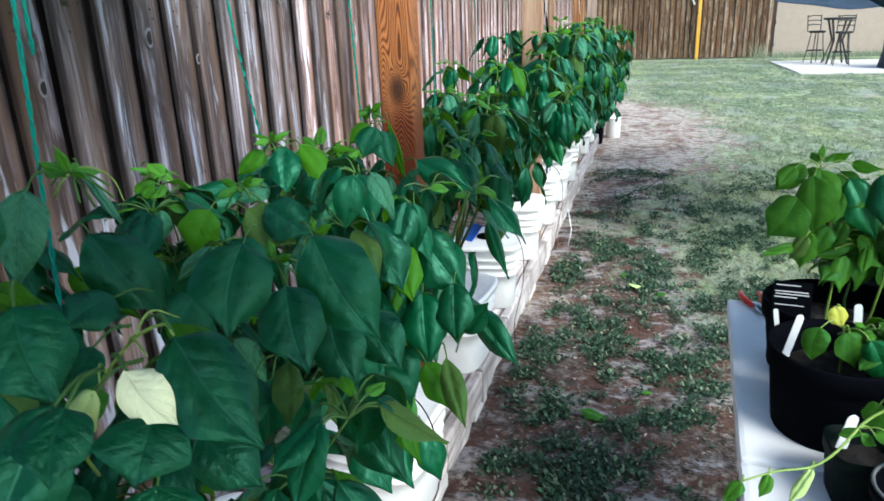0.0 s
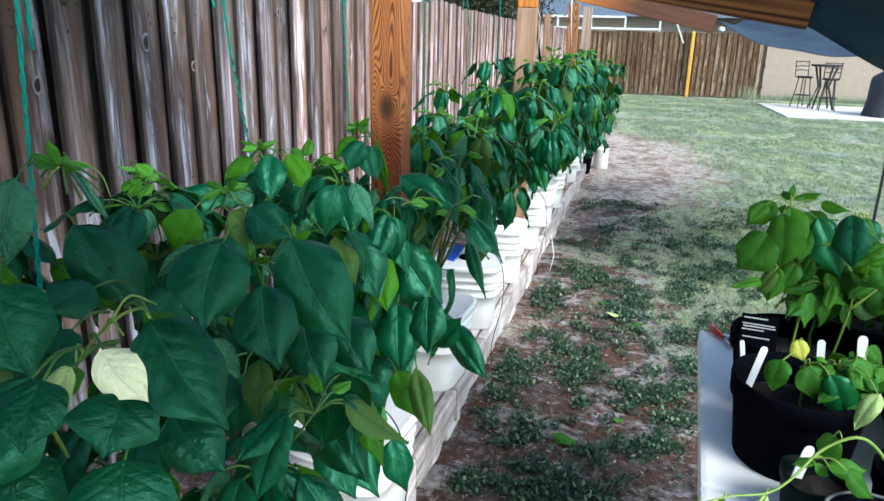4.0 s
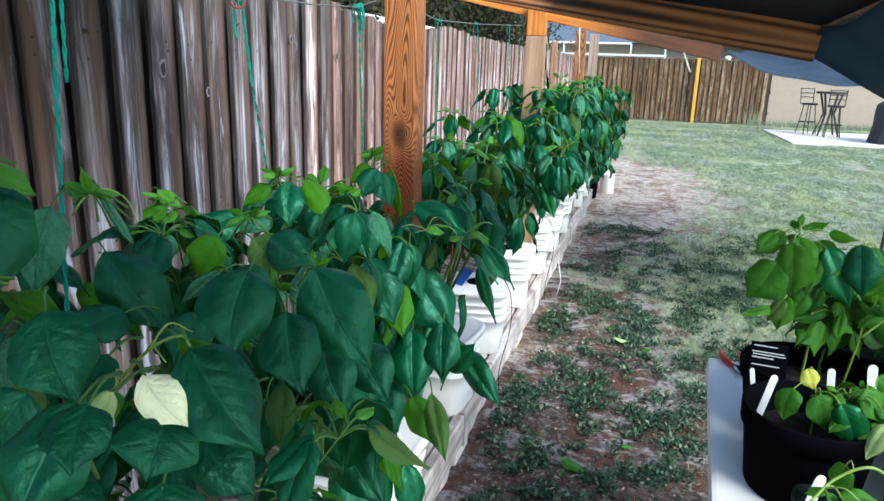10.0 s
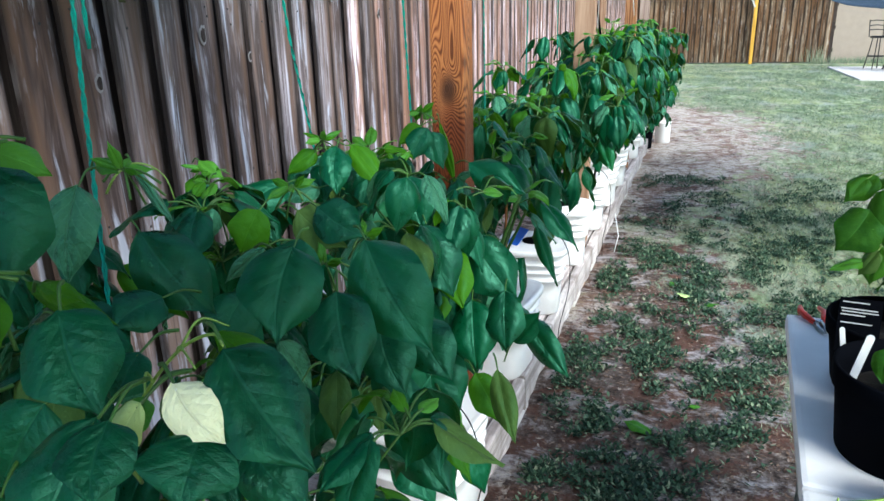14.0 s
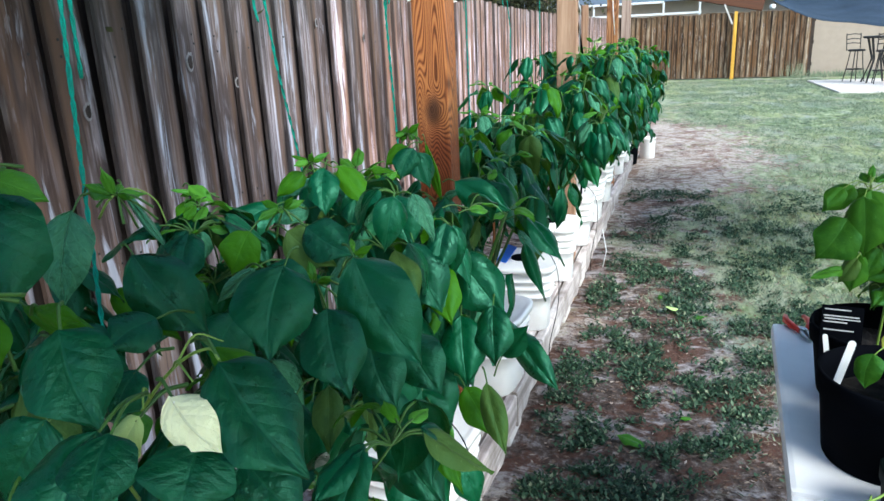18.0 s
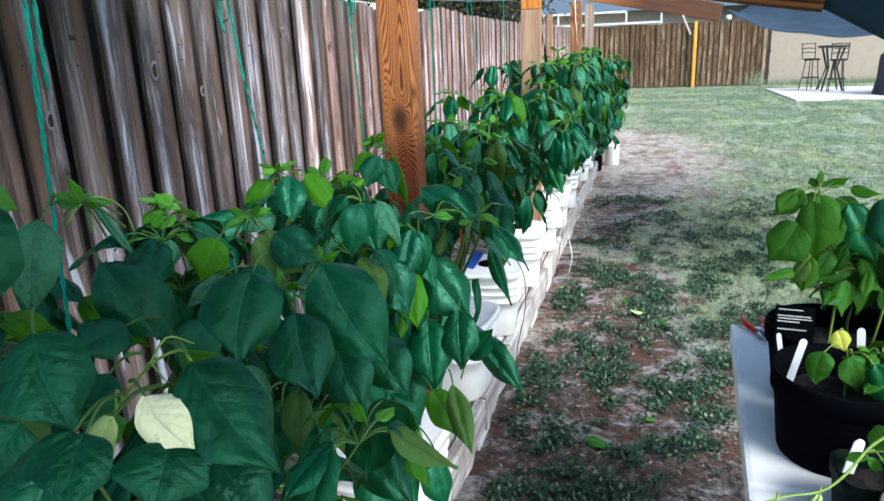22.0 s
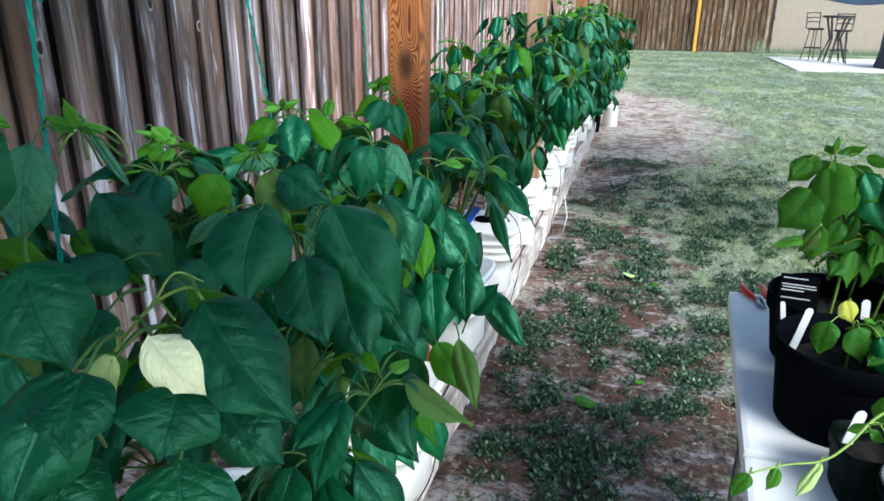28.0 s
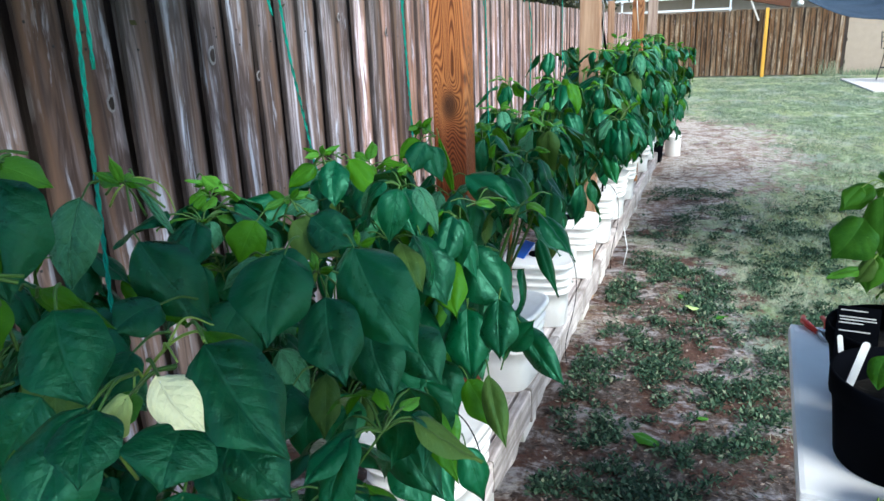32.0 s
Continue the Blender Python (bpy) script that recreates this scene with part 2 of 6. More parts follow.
def leaf_mat(name, deep, bright, yellow=None, rough=0.36, spec=0.5, thin=0.12, pucker=0.34, veins=0.06, sheen=(0.26, 0.85, 0.58)):
    """A leaf: sunken ribs, puckered blade, light that shines through it."""
    k = Mat(name, rough, spec=spec)
    k.b.inputs["Specular Tint"].default_value = (*sheen, 1)
    co = k.n("ShaderNodeTexCoord")
    sep = k.n("ShaderNodeSeparateXYZ")
    k.link(co.outputs["UV"], sep.inputs[0])
    u, w = sep.outputs[0], sep.outputs[1]
    au = k.math("ABSOLUTE", k.math("SUBTRACT", u, 0.5))
    v = k.coords((1, 1, 1))
    wander = k.math("MULTIPLY", k.noise(v, 4.0, 2), 0.10)
    rib = k.rng(au, 0.006, 0.030, 1, 0)
    slant = k.math("ADD", k.math("SUBTRACT", w, k.math("MULTIPLY", k.math("POWER", au, 0.8), 0.62)), wander)
    saw = k.math("PINGPONG", k.math("MULTIPLY", slant, 6.0), 0.5)
    vein = k.rng(saw, 0.0, 0.10, 1, 0)
    blot = k.noise(v, 5.0, 4, 0.65)
    fine = k.noise(v, 34.0, 4, 0.6)
    base = k.mix(k.rng(k.math("ADD", k.math("MULTIPLY", blot, 0.7), k.math("MULTIPLY", fine, 0.3)), 0.34, 0.66), deep, bright)
    r = k.rand()
    base = k.mix(k.rng(r, 0.25, 1.0, 0, 0.75), base, tuple(b * 1.45 for b in bright))
    base = k.mix(k.rng(r, 0.90, 0.97, 0, 0.6), base, yellow or bright)
    # small pale specks where the blade has been chewed or scorched
    speck = k.rng(k.noise(v, 17.0, 2, 0.5), 0.70, 0.76, 0, 0.5)
    base = k.mix(speck, base, tuple(min(1, b * 2.0 + 0.03) for b in bright))
    lines = k.math("MAXIMUM", k.math("MULTIPLY", rib, veins * 2.4), k.math("MULTIPLY", vein, veins))
    col = k.mix(lines, base, tuple(min(1, b * 2.4 + 0.03) for b in bright))
    k.color(col)
    puff = k.math("MULTIPLY", k.math("POWER", k.math("MULTIPLY", saw, 2.0), 0.5), 0.30)
    h = k.math("ADD", k.math("SUBTRACT", puff, k.math("MULTIPLY", rib, 0.6)), k.math("MULTIPLY", k.noise(v, 15.0, 4, 0.6), 0.9))
    k.bump(h, pucker, 0.0035)
    k.roughness(k.rng(blot, 0.3, 0.7, rough - 0.10, rough + 0.14))
    tr = k.n("ShaderNodeBsdfTranslucent")
    k.link(k.mix(0.55, col, (0.16, 0.40, 0.015)), tr.inputs["Color"])
    ms = k.n("ShaderNodeMixShader", Fac=thin)
    k.link(k.b.outputs[0], ms.inputs[1])
    k.link(tr.outputs[0], ms.inputs[2])
    k.link(ms.outputs[0], k.t.nodes["Material Output"].inputs["Surface"])
    return k.m


def plain(name, c, rough=0.5, metal=0.0, vary=0.12, scale=14.0, bump=0.05, spec=0.4, dirt=None):
    k = Mat(name, rough, metal, spec)
    v = k.coords()
    f = k.noise(v, scale, 5, 0.6)
    lo, hi = [tuple(min(1.0, x * s) for x in c) for s in (1 - vary, 1 + vary)]
    col = k.mix(k.rng(f, 0.3, 0.7), lo, hi)
    if dirt:
        col = k.mix(k.rng(k.noise(v, scale * 0.4, 6, 0.7), 0.52, 0.75, 0, 0.7), col, dirt)
    k.color(col)
    k.roughness(k.rng(f, 0.3, 0.7, max(0.02, rough - 0.08), min(1, rough + 0.1)))
    if bump:
        k.bump(k.noise(v, scale * 6, 4), bump, 0.004)
    return k.m


def ground_mat():
    k = Mat("sandy_ground", 0.95, spec=0.15)
    v = k.coords(jitter=False)
    big = k.noise(v, 0.55, 4, 0.6, 0.4)
    med = k.noise(v, 2.3, 5, 0.65, 0.6)
    fine = k.noise(v, 26.0, 6, 0.75)
    grit = k.noise(v, 120.0, 4, 0.8)
    soil = k.ramp(fine, ((0.34, (0.022, 0.016, 0.013)), (0.46, (0.090, 0.066, 0.056)), (0.57, (0.17, 0.135, 0.12)), (0.69, (0.38, 0.34, 0.33))))
    # rusty litter and pale grey sand lie in patches on the soil
    rust = k.noise(k.coords((1, 1.3, 1), jitter=False), 3.4, 6, 0.72, 0.5)
    soil = k.mix(k.math("MULTIPLY", k.rng(rust, 0.47, 0.54, 0, 0.9), k.rng(grit, 0.38, 0.55, 0.35, 1)), soil, (0.135, 0.062, 0.044))
    ash = k.noise(k.coords((1, 1.7, 1), jitter=False), 2.7, 7, 0.70, 0.4)
    soil = k.mix(k.math("MULTIPLY", k.rng(ash, 0.51, 0.58, 0, 0.9), k.rng(fine, 0.36, 0.52, 0.2, 1)), soil, (0.45, 0.415, 0.42))
    dark = k.noise(k.coords((1, 1, 2), jitter=False), 4.3, 6, 0.7, 0.4)
    soil = k.mix(k.rng(dark, 0.55, 0.63, 0, 0.65), soil, (0.028, 0.017, 0.013))
    sand = k.ramp(grit, ((0.3, (0.34, 0.285, 0.24)), (0.55, (0.56, 0.49, 0.43)), (0.75, (0.76, 0.71, 0.66))))
    flecks = k.noise(k.coords((1, 1.6, 1), jitter=False), 11.0, 7, 0.75)
    sand = k.mix(k.rng(flecks, 0.51, 0.58, 0, 0.8), sand, (0.17, 0.108, 0.078))
    sand = k.mix(k.rng(k.noise(k.coords((1, 0.8, 1), jitter=False), 2.2, 7, 0.74, 0.8), 0.49, 0.56, 0, 0.75), sand, (0.21, 0.115, 0.085))
    sand = k.mix(k.rng(k.noise(k.coords((1, 0.7, 3), jitter=False), 3.0, 7, 0.76, 0.5), 0.55, 0.62, 0, 0.6), sand, (0.20, 0.23, 0.10))
    sand = k.mix(k.rng(k.noise(k.coords((1, 0.9, 5), jitter=False), 5.0, 6, 0.74, 0.5), 0.57, 0.63, 0, 0.75), sand, (0.075, 0.055, 0.045))
    sand = k.mix(k.rng(flecks, 0.40, 0.46, 0.7, 0), sand, (0.60, 0.56, 0.55))
    sep = k.n("ShaderNodeSeparateXYZ")
    k.link(v, sep.inputs[0])
    drier = k.math("MULTIPLY", k.math("SUBTRACT", sep.outputs[1], 3.3), 0.045)
    drier = k.math("MAXIMUM", k.math("MINIMUM", drier, 0.16), 0.0)
    col = k.mix(k.rng(k.math("ADD", drier, k.math("ADD", k.math("MULTIPLY", med, 0.7), k.math("MULTIPLY", fine, 0.3))), 0.545, 0.62), soil, sand)
    # turf begins at a wandering line, bare sand lies between it and the bench
    line = k.ramp(k.math("DIVIDE", sep.outputs[1], 20.0), tuple((p, (q, q, q)) for p, q in ((0.0, 0.60), (0.150, 0.56), (0.19, 0.41), (0.27, 0.39), (0.33, 0.48), (0.38, 0.62), (0.52, 0.72), (0.62, 0.50), (0.72, 0.0))))
    edge = k.math("MULTIPLY", k.math("SUBTRACT", line, 0.25), 4.0)
    reach = k.math("MULTIPLY", k.math("SUBTRACT", sep.outputs[0], edge), 1.6)
    reach = k.math("ADD", reach, k.math("MULTIPLY", k.math("SUBTRACT", big, 0.5), 3.0))
    reach = k.math("ADD", reach, k.math("MULTIPLY", k.math("SUBTRACT", med, 0.5), 4.0))
    tuft = k.noise(k.coords((1, 0.5, 1), jitter=False), 7.5, 7, 0.74)
    reach = k.math("ADD", reach, k.math("MULTIPLY", k.math("SUBTRACT", tuft, 0.5), 5.0))
    turf_c = k.ramp(tuft, ((0.38, (0.07, 0.11, 0.045)), (0.50, (0.22, 0.29, 0.15)), (0.61, (0.42, 0.47, 0.31))))
    turf_c = k.mix(k.rng(k.noise(k.coords((1, 0.45, 1), jitter=False), 1.9, 5, 0.6, 0.5), 0.50, 0.62, 0, 0.65), turf_c, (0.12, 0.19, 0.11))
    turf_c = k.mix(k.rng(k.noise(k.coords((1.1, 0.42, 1), jitter=False), 1.1, 4, 0.6, 0.4), 0.48, 0.60, 0, 0.5), turf_c, (0.38, 0.41, 0.19))
    turf_c = k.mix(k.rng(k.noise(k.coords((0.9, 0.45, 2), jitter=False), 1.6, 5, 0.68, 0.6), 0.51, 0.60, 0, 0.5), turf_c, (0.38, 0.40, 0.34))
    turf_c = k.mix(k.rng(k.noise(k.coords((0.8, 0.35, 4), jitter=False), 2.4, 6, 0.7, 0.5), 0.53, 0.60, 0, 0.6), turf_c, (0.30, 0.345, 0.32))
    turf_c = k.mix(k.rng(k.noise(k.coords((1.2, 0.3, 6), jitter=False), 3.6, 6, 0.72, 0.4), 0.56, 0.62, 0, 0.7), turf_c, (0.055, 0.075, 0.05))
    bare = k.rng(k.math("ADD", k.math("MULTIPLY", med, 0.6), k.math("MULTIPLY", big, 0.4)), 0.52, 0.60)
    turf_c = k.mix(k.math("MULTIPLY", bare, 0.55), turf_c, sand)
    col = k.mix(k.rng(reach, -0.15, 0.45), col, turf_c)
    k.color(col)
    k.bump(k.math("ADD", fine, k.math("MULTIPLY", grit, 0.6)), 0.8, 0.02)
    return k.m


def swirl_wood(name, dark, mid, light, along=2, knots=(), rough=0.5, bands=46.0, stretch=1.6, low=None, grain=8.0):
    """Flat-sawn softwood: nested loops of grain drawn out along one axis, and knots (across, along, size)."""
    k = Mat(name, rough, spec=0.35)
    sc = [grain] * 3
    sc[along] = stretch
    v = k.coords(tuple(sc), jitter=not knots)
    field = k.noise(v, 1.0, 1.2, 0.4, 0.35)
    co = k.n("ShaderNodeTexCoord")
    sep = k.n("ShaderNodeSeparateXYZ")
    k.link(co.outputs["Object"], sep.inputs[0])
    across, length = sep.outputs[0 if along == 2 else 2], sep.outputs[along]
    hearts = None
    for a, z, size in knots:
        dx = k.math("DIVIDE", k.math("SUBTRACT", across, a), size)
        dz = k.math("DIVIDE", k.math("SUBTRACT", length, z), size * 1.7)
        d2 = k.math("ADD", k.math("MULTIPLY", dx, dx), k.math("MULTIPLY", dz, dz))
        near = k.math("EXPONENT", k.math("MULTIPLY", d2, -0.35))
        field = k.math("ADD", field, k.math("MULTIPLY", near, 0.12))
        h = k.rng(d2, 0.3, 3.2, 1, 0)
        hearts = h if hearts is None else k.math("MAXIMUM", hearts, h)
    wave = k.math("SINE", k.math("MULTIPLY", field, bands * 2.6))
    sc2 = [60.0, 60.0, 60.0]
    sc2[along] = 2.0
    fine = k.noise(k.coords(tuple(sc2)), 1.0, 4, 0.65)
    f = k.math("ADD", k.math("MULTIPLY", k.rng(wave, -1, 1), 0.55), k.math("MULTIPLY", fine, 0.5))
    col = k.ramp(f, ((0.24, dark), (0.42, mid), (0.8, light)))
    worn = k.noise(k.coords((3, 3, 1.2)), 1.6, 4, 0.6)
    col = k.mix(k.rng(worn, 0.50, 0.75, 0, 0.4), col, tuple(x * 0.55 for x in mid))
    if low:
        # the stain is deeper and redder below the knot
        deep = k.rng(k.math("ADD", length, k.math("MULTIPLY", k.math("SUBTRACT", fine, 0.5), 0.12)), low - 0.05, low + 0.03, 0.9, 0)
        col = k.mix(deep, col, (0.50, 0.30, 0.26), "MULTIPLY")
    if hearts is not None:
        col = k.mix(k.math("MULTIPLY", hearts, 0.85), col, (0.035, 0.012, 0.006))
    k.color(col)
    k.roughness(k.rng(fine, 0.3, 0.7, rough - 0.1, rough + 0.15))
    k.bump(f, 0.35, 0.003)
    return k.m


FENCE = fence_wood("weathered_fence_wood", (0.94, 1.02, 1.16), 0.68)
# Boards past the roof's shade: the stronger light is in their tone.
FENCE_PALE = fence_wood("brighter_lit_fence_wood", (2.25, 2.2, 2.42), 0.45)
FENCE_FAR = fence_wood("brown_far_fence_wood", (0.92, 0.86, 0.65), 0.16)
# Near-black puts the shade of the fence gaps into the board colour.
FENCE_BACK = grain_wood("shaded_gap_and_knot_wood", (0.012, 0.009, 0.008), (0.035, 0.025, 0.021), (0.08, 0.062, 0.055), 2, 60, 0.9)
POST1 = swirl_wood("swirling_post_wood", (0.13, 0.036, 0.010), (0.31, 0.098, 0.028), (0.50, 0.190, 0.060), 2, ((0.003, 1.345, 0.015), (-0.01, 1.765, 0.009)), bands=200.0, stretch=1.2, low=1.30, grain=10.0)
POST = swirl_wood("stained_post_wood", (0.11, 0.036, 0.012), (0.28, 0.115, 0.042), (0.42, 0.20, 0.085))
RAFTER = swirl_wood("stained_rafter_wood", (0.022, 0.007, 0.003), (0.20, 0.070, 0.024), (0.46, 0.19, 0.070), 0, rough=0.6, bands=34.0, stretch=0.22)
# Orange stands for sun on the far rafter, painted into the wood.
SUNLIT_RAFTER = grain_wood("sunlit_rafter_wood", (0.40, 0.10, 0.014), (0.66, 0.22, 0.034), (0.80, 0.33, 0.07), 0, 55, 0.55, spread=0.05, unlit_end=(0.95, 1.4, (0.11, 0.040, 0.018)))
# Sun on the post's upper end, given as an orange base colour.
SUNLIT_POST = grain_wood("sunlit_post_wood", (0.45, 0.13, 0.02), (0.70, 0.26, 0.045), (0.82, 0.38, 0.09), 2, 55, 0.55, spread=0.05)
KNOTGREY = plain("bleached_knot_wood", (0.27, 0.26, 0.265), 0.85, vary=0.6, scale=60, bump=0.3)
TAN = grain_wood("tan_post_wood", (0.20, 0.10, 0.055), (0.42, 0.245, 0.15), (0.58, 0.38, 0.25), 2, 50, 0.7)
GREYPOST = grain_wood("greyed_post_wood", (0.12, 0.075, 0.055), (0.27, 0.185, 0.145), (0.42, 0.32, 0.265), 2, 45, 0.8)
YELLOW = grain_wood("yellow_post_wood", (0.50, 0.26, 0.03), (0.62, 0.34, 0.045), (0.70, 0.42, 0.08), 2, 40, 0.6, spread=0.05)
BENCHWOOD = grain_wood("whitewashed_bench_wood", (0.24, 0.20, 0.19), (0.52, 0.46, 0.44), (0.78, 0.73, 0.71), 1, 50, 0.85, stain=(0.2, 0.16, 0.14))
LEAF = leaf_mat("pepper_leaf", (0.0004, 0.018, 0.0080), (0.0012, 0.054, 0.0195), yellow=(0.008, 0.080, 0.012), rough=0.33, spec=0.55)
YOUNG = leaf_mat("young_pepper_leaf", (0.030, 0.13, 0.010), (0.075, 0.23, 0.020), rough=0.36, thin=0.3)
# Light shining through a leaf, put into its yellow-green base colour.
BACKLIT = leaf_mat("backlit_yellow_green_leaf", (0.016, 0.085, 0.002), (0.045, 0.155, 0.005), rough=0.40, spec=0.25, thin=0.3)
# Crinkled blade; sheen from the sky is put into this paler colour.
SILVER = leaf_mat("crinkled_sheen_leaf", (0.020, 0.105, 0.055), (0.055, 0.180, 0.100), rough=0.30, spec=0.5, pucker=0.9, veins=0.12)
OLIVE = leaf_mat("olive_old_leaf", (0.022, 0.055, 0.008), (0.055, 0.100, 0.020), rough=0.5, spec=0.3)
PALE = leaf_mat("pale_bleached_leaf", (0.40, 0.50, 0.18), (0.80, 0.81, 0.50), rough=0.45, spec=0.3, pucker=0.6, veins=0.05, sheen=(1, 1, 1))
WAXEN = leaf_mat("waxen_pale_green_leaf", (0.20, 0.32, 0.09), (0.36, 0.48, 0.18), rough=0.45, spec=0.3)
YELLOWED = leaf_mat("yellowed_seedling_leaf", (0.22, 0.26, 0.03), (0.36, 0.36, 0.06), rough=0.45, spec=0.3)
SEED = leaf_mat("seedling_leaf", (0.012, 0.066, 0.006), (0.046, 0.142, 0.012), rough=0.40, spec=0.25, thin=0.25)
PEPPERSKIN = plain("green_pepper_skin", (0.03, 0.12, 0.012), 0.2, vary=0.2, bump=0, spec=0.5)
YSTEM = plain("yellow_green_stem", (0.17, 0.28, 0.05), 0.45, vary=0.2)
STEM = plain("green_stem", (0.045, 0.12, 0.02), 0.5, vary=0.3)
STAKE = plain("bamboo_stake", (0.45, 0.16, 0.06), 0.6, vary=0.25)
WHITE = plain("white_bucket_plastic", (0.86, 0.86, 0.86), 0.38, vary=0.03, dirt=(0.74, 0.73, 0.70))
TABLE = plain("white_table_plastic", (0.88, 0.88, 0.88), 0.45, vary=0.03, bump=0.08, dirt=(0.82, 0.82, 0.81))
BLACK = plain("black_pot_plastic", (0.002, 0.0025, 0.004), 0.85, vary=0.25, spec=0.02)
DKGREEN = plain("dark_green_pot_plastic", (0.002, 0.006, 0.005), 0.6, vary=0.25, spec=0.05)
SOIL = plain("potting_soil", (0.008, 0.006, 0.005), 0.95, vary=0.6, scale=60, bump=0.8)
# Highlight along the empty pot's rim, painted as a grey ring.
RIM = plain("pot_rim_highlight", (0.10, 0.105, 0.11), 0.5, vary=0.2)
TAG = plain("white_plant_tag", (0.82, 0.84, 0.84), 0.4, vary=0.03)
GREYPRINT = plain("grey_print", (0.42, 0.43, 0.43), 0.6, vary=0.3, scale=300)
TWINE = plain("green_twine", (0.0, 0.22, 0.165), 0.8, vary=0.3, scale=90, bump=0.4)
WIRE = plain("grey_wire", (0.25, 0.27, 0.27), 0.5, 0.6)
RED = plain("red_plastic", (0.65, 0.035, 0.02), 0.35, vary=0.08)
RINGRED = plain("faded_red_plastic", (0.22, 0.04, 0.035), 0.6, vary=0.15)
STEEL = plain("brushed_steel", (0.45, 0.46, 0.48), 0.3, 0.9)
IRON = plain("dark_wrought_iron", (0.035, 0.034, 0.034), 0.55, 0.3)
COVER = plain("charcoal_grill_cover", (0.045, 0.048, 0.062), 0.7, vary=0.3, scale=5)
STUCCO = plain("beige_stucco", (0.38, 0.315, 0.255), 0.9, vary=0.06, scale=6, bump=0.4)
CONCRETE = plain("pale_concrete", (0.62, 0.59, 0.55), 0.85, vary=0.08, scale=5, bump=0.3)
BLUE = plain("blue_tape", (0.01, 0.11, 0.55), 0.45)
GREENPL = plain("green_plastic", (0.01, 0.42, 0.14), 0.35)
CYAN = plain("cyan_plastic", (0.03, 0.32, 0.62), 0.35)
PVC = plain("white_aluminium", (0.75, 0.77, 0.79), 0.35, vary=0.03)
ROOFBLUE = plain("blue_grey_shingle", (0.10, 0.13, 0.17), 0.85, vary=0.2, scale=4)
BARK = plain("tree_bark", (0.09, 0.07, 0.05), 0.95, vary=0.5, scale=9, bump=0.8)
WHITEPAINT = plain("white_fascia_paint", (0.82, 0.82, 0.80), 0.5, vary=0.03)
GROUND = ground_mat()


def cloth_mat(name, c, open_share):
    k = Mat(name, 0.9, spec=0.1)
    v = k.coords(jitter=False)
    f = k.noise(v, 5.0, 5, 0.6)
    k.color(k.mix(k.rng(f, 0.3, 0.7), tuple(x * 0.8 for x in c), tuple(x * 1.2 for x in c)))
    crease = k.n("ShaderNodeTexVoronoi", Scale=5.0, Randomness=1.0)
    k.link(k.coords((1, 0.45, 1), jitter=False), crease.inputs["Vector"])
    k.bump(k.math("ADD", k.math("MULTIPLY", k.noise(v, 240.0, 2), 0.15), k.math("MULTIPLY", crease.outputs["Distance"], 1.0)), 0.7, 0.03)
    tp = k.n("ShaderNodeBsdfTransparent")
    ms = k.n("ShaderNodeMixShader", Fac=open_share)
    k.link(k.b.outputs[0], ms.inputs[1])
    k.link(tp.outputs[0], ms.inputs[2])
    k.link(ms.outputs[0], k.t.nodes["Material Output"].inputs["Surface"])
    return k.m


SHADE = cloth_mat("added_black_shade_cloth", (0.012, 0.015, 0.024), 0.20)
SHADE_DENSE = cloth_mat("dense_black_shade_cloth", (0.012, 0.016, 0.027), 0.02)
SHADE3 = cloth_mat("dark_blue_shade_cloth", (0.028, 0.066, 0.115), 0.12)
SHADE2 = cloth_mat("blue_grey_shade_cloth", (0.040, 0.062, 0.092), 0.05)


def stuff_leaf(name, stops, rough=0.6, glow=0.25):
    """Foliage whose pieces vary one by one."""
    k = Mat(name, rough, spec=0.3)
    col = k.ramp(k.island(), stops)
    k.color(col)
    tr = k.n("ShaderNodeBsdfTranslucent")
    k.link(col, tr.inputs["Color"])
    ms = k.n("ShaderNodeMixShader", Fac=glow)
    k.link(k.b.outputs[0], ms.inputs[1])
    k.link(tr.outputs[0], ms.inputs[2])
    k.link(ms.outputs[0], k.t.nodes["Material Output"].inputs["Surface"])
    return k.m


WEED = stuff_leaf("low_weeds", ((0.0, (0.008, 0.026, 0.013)), (0.5, (0.028, 0.072, 0.038)), (0.85, (0.085, 0.16, 0.09)), (0.95, (0.20, 0.27, 0.16)), (1.0, (0.34, 0.36, 0.24))))
GRASS = stuff_leaf("lawn_grass", ((0.0, (0.09, 0.15, 0.095)), (0.5, (0.22, 0.295, 0.20)), (0.8, (0.33, 0.40, 0.25)), (1.0, (0.44, 0.44, 0.32))))
LITTER = stuff_leaf("dry_litter", ((0.0, (0.06, 0.036, 0.025)), (0.45, (0.15, 0.09, 0.06)), (0.8, (0.26, 0.18, 0.13)), (1.0, (0.46, 0.39, 0.33))), 0.85, 0.0)
CROWN = stuff_leaf("oak_leaves", ((0.0, (0.010, 0.013, 0.005)), (0.6, (0.028, 0.034, 0.012)), (1.0, (0.065, 0.07, 0.026))))
MOSS = stuff_leaf("hanging_moss", ((0.0, (0.02, 0.019, 0.009)), (0.6, (0.05, 0.045, 0.022)), (1.0, (0.13, 0.115, 0.06))))


# ---- ground ----
def ground_height(x, y):
    return 0.012 * noise.noise(Vector((x * 1.7, y * 1.7, 3.1))) + 0.006 * noise.noise(Vector((x * 7, y * 7, 9.1)))


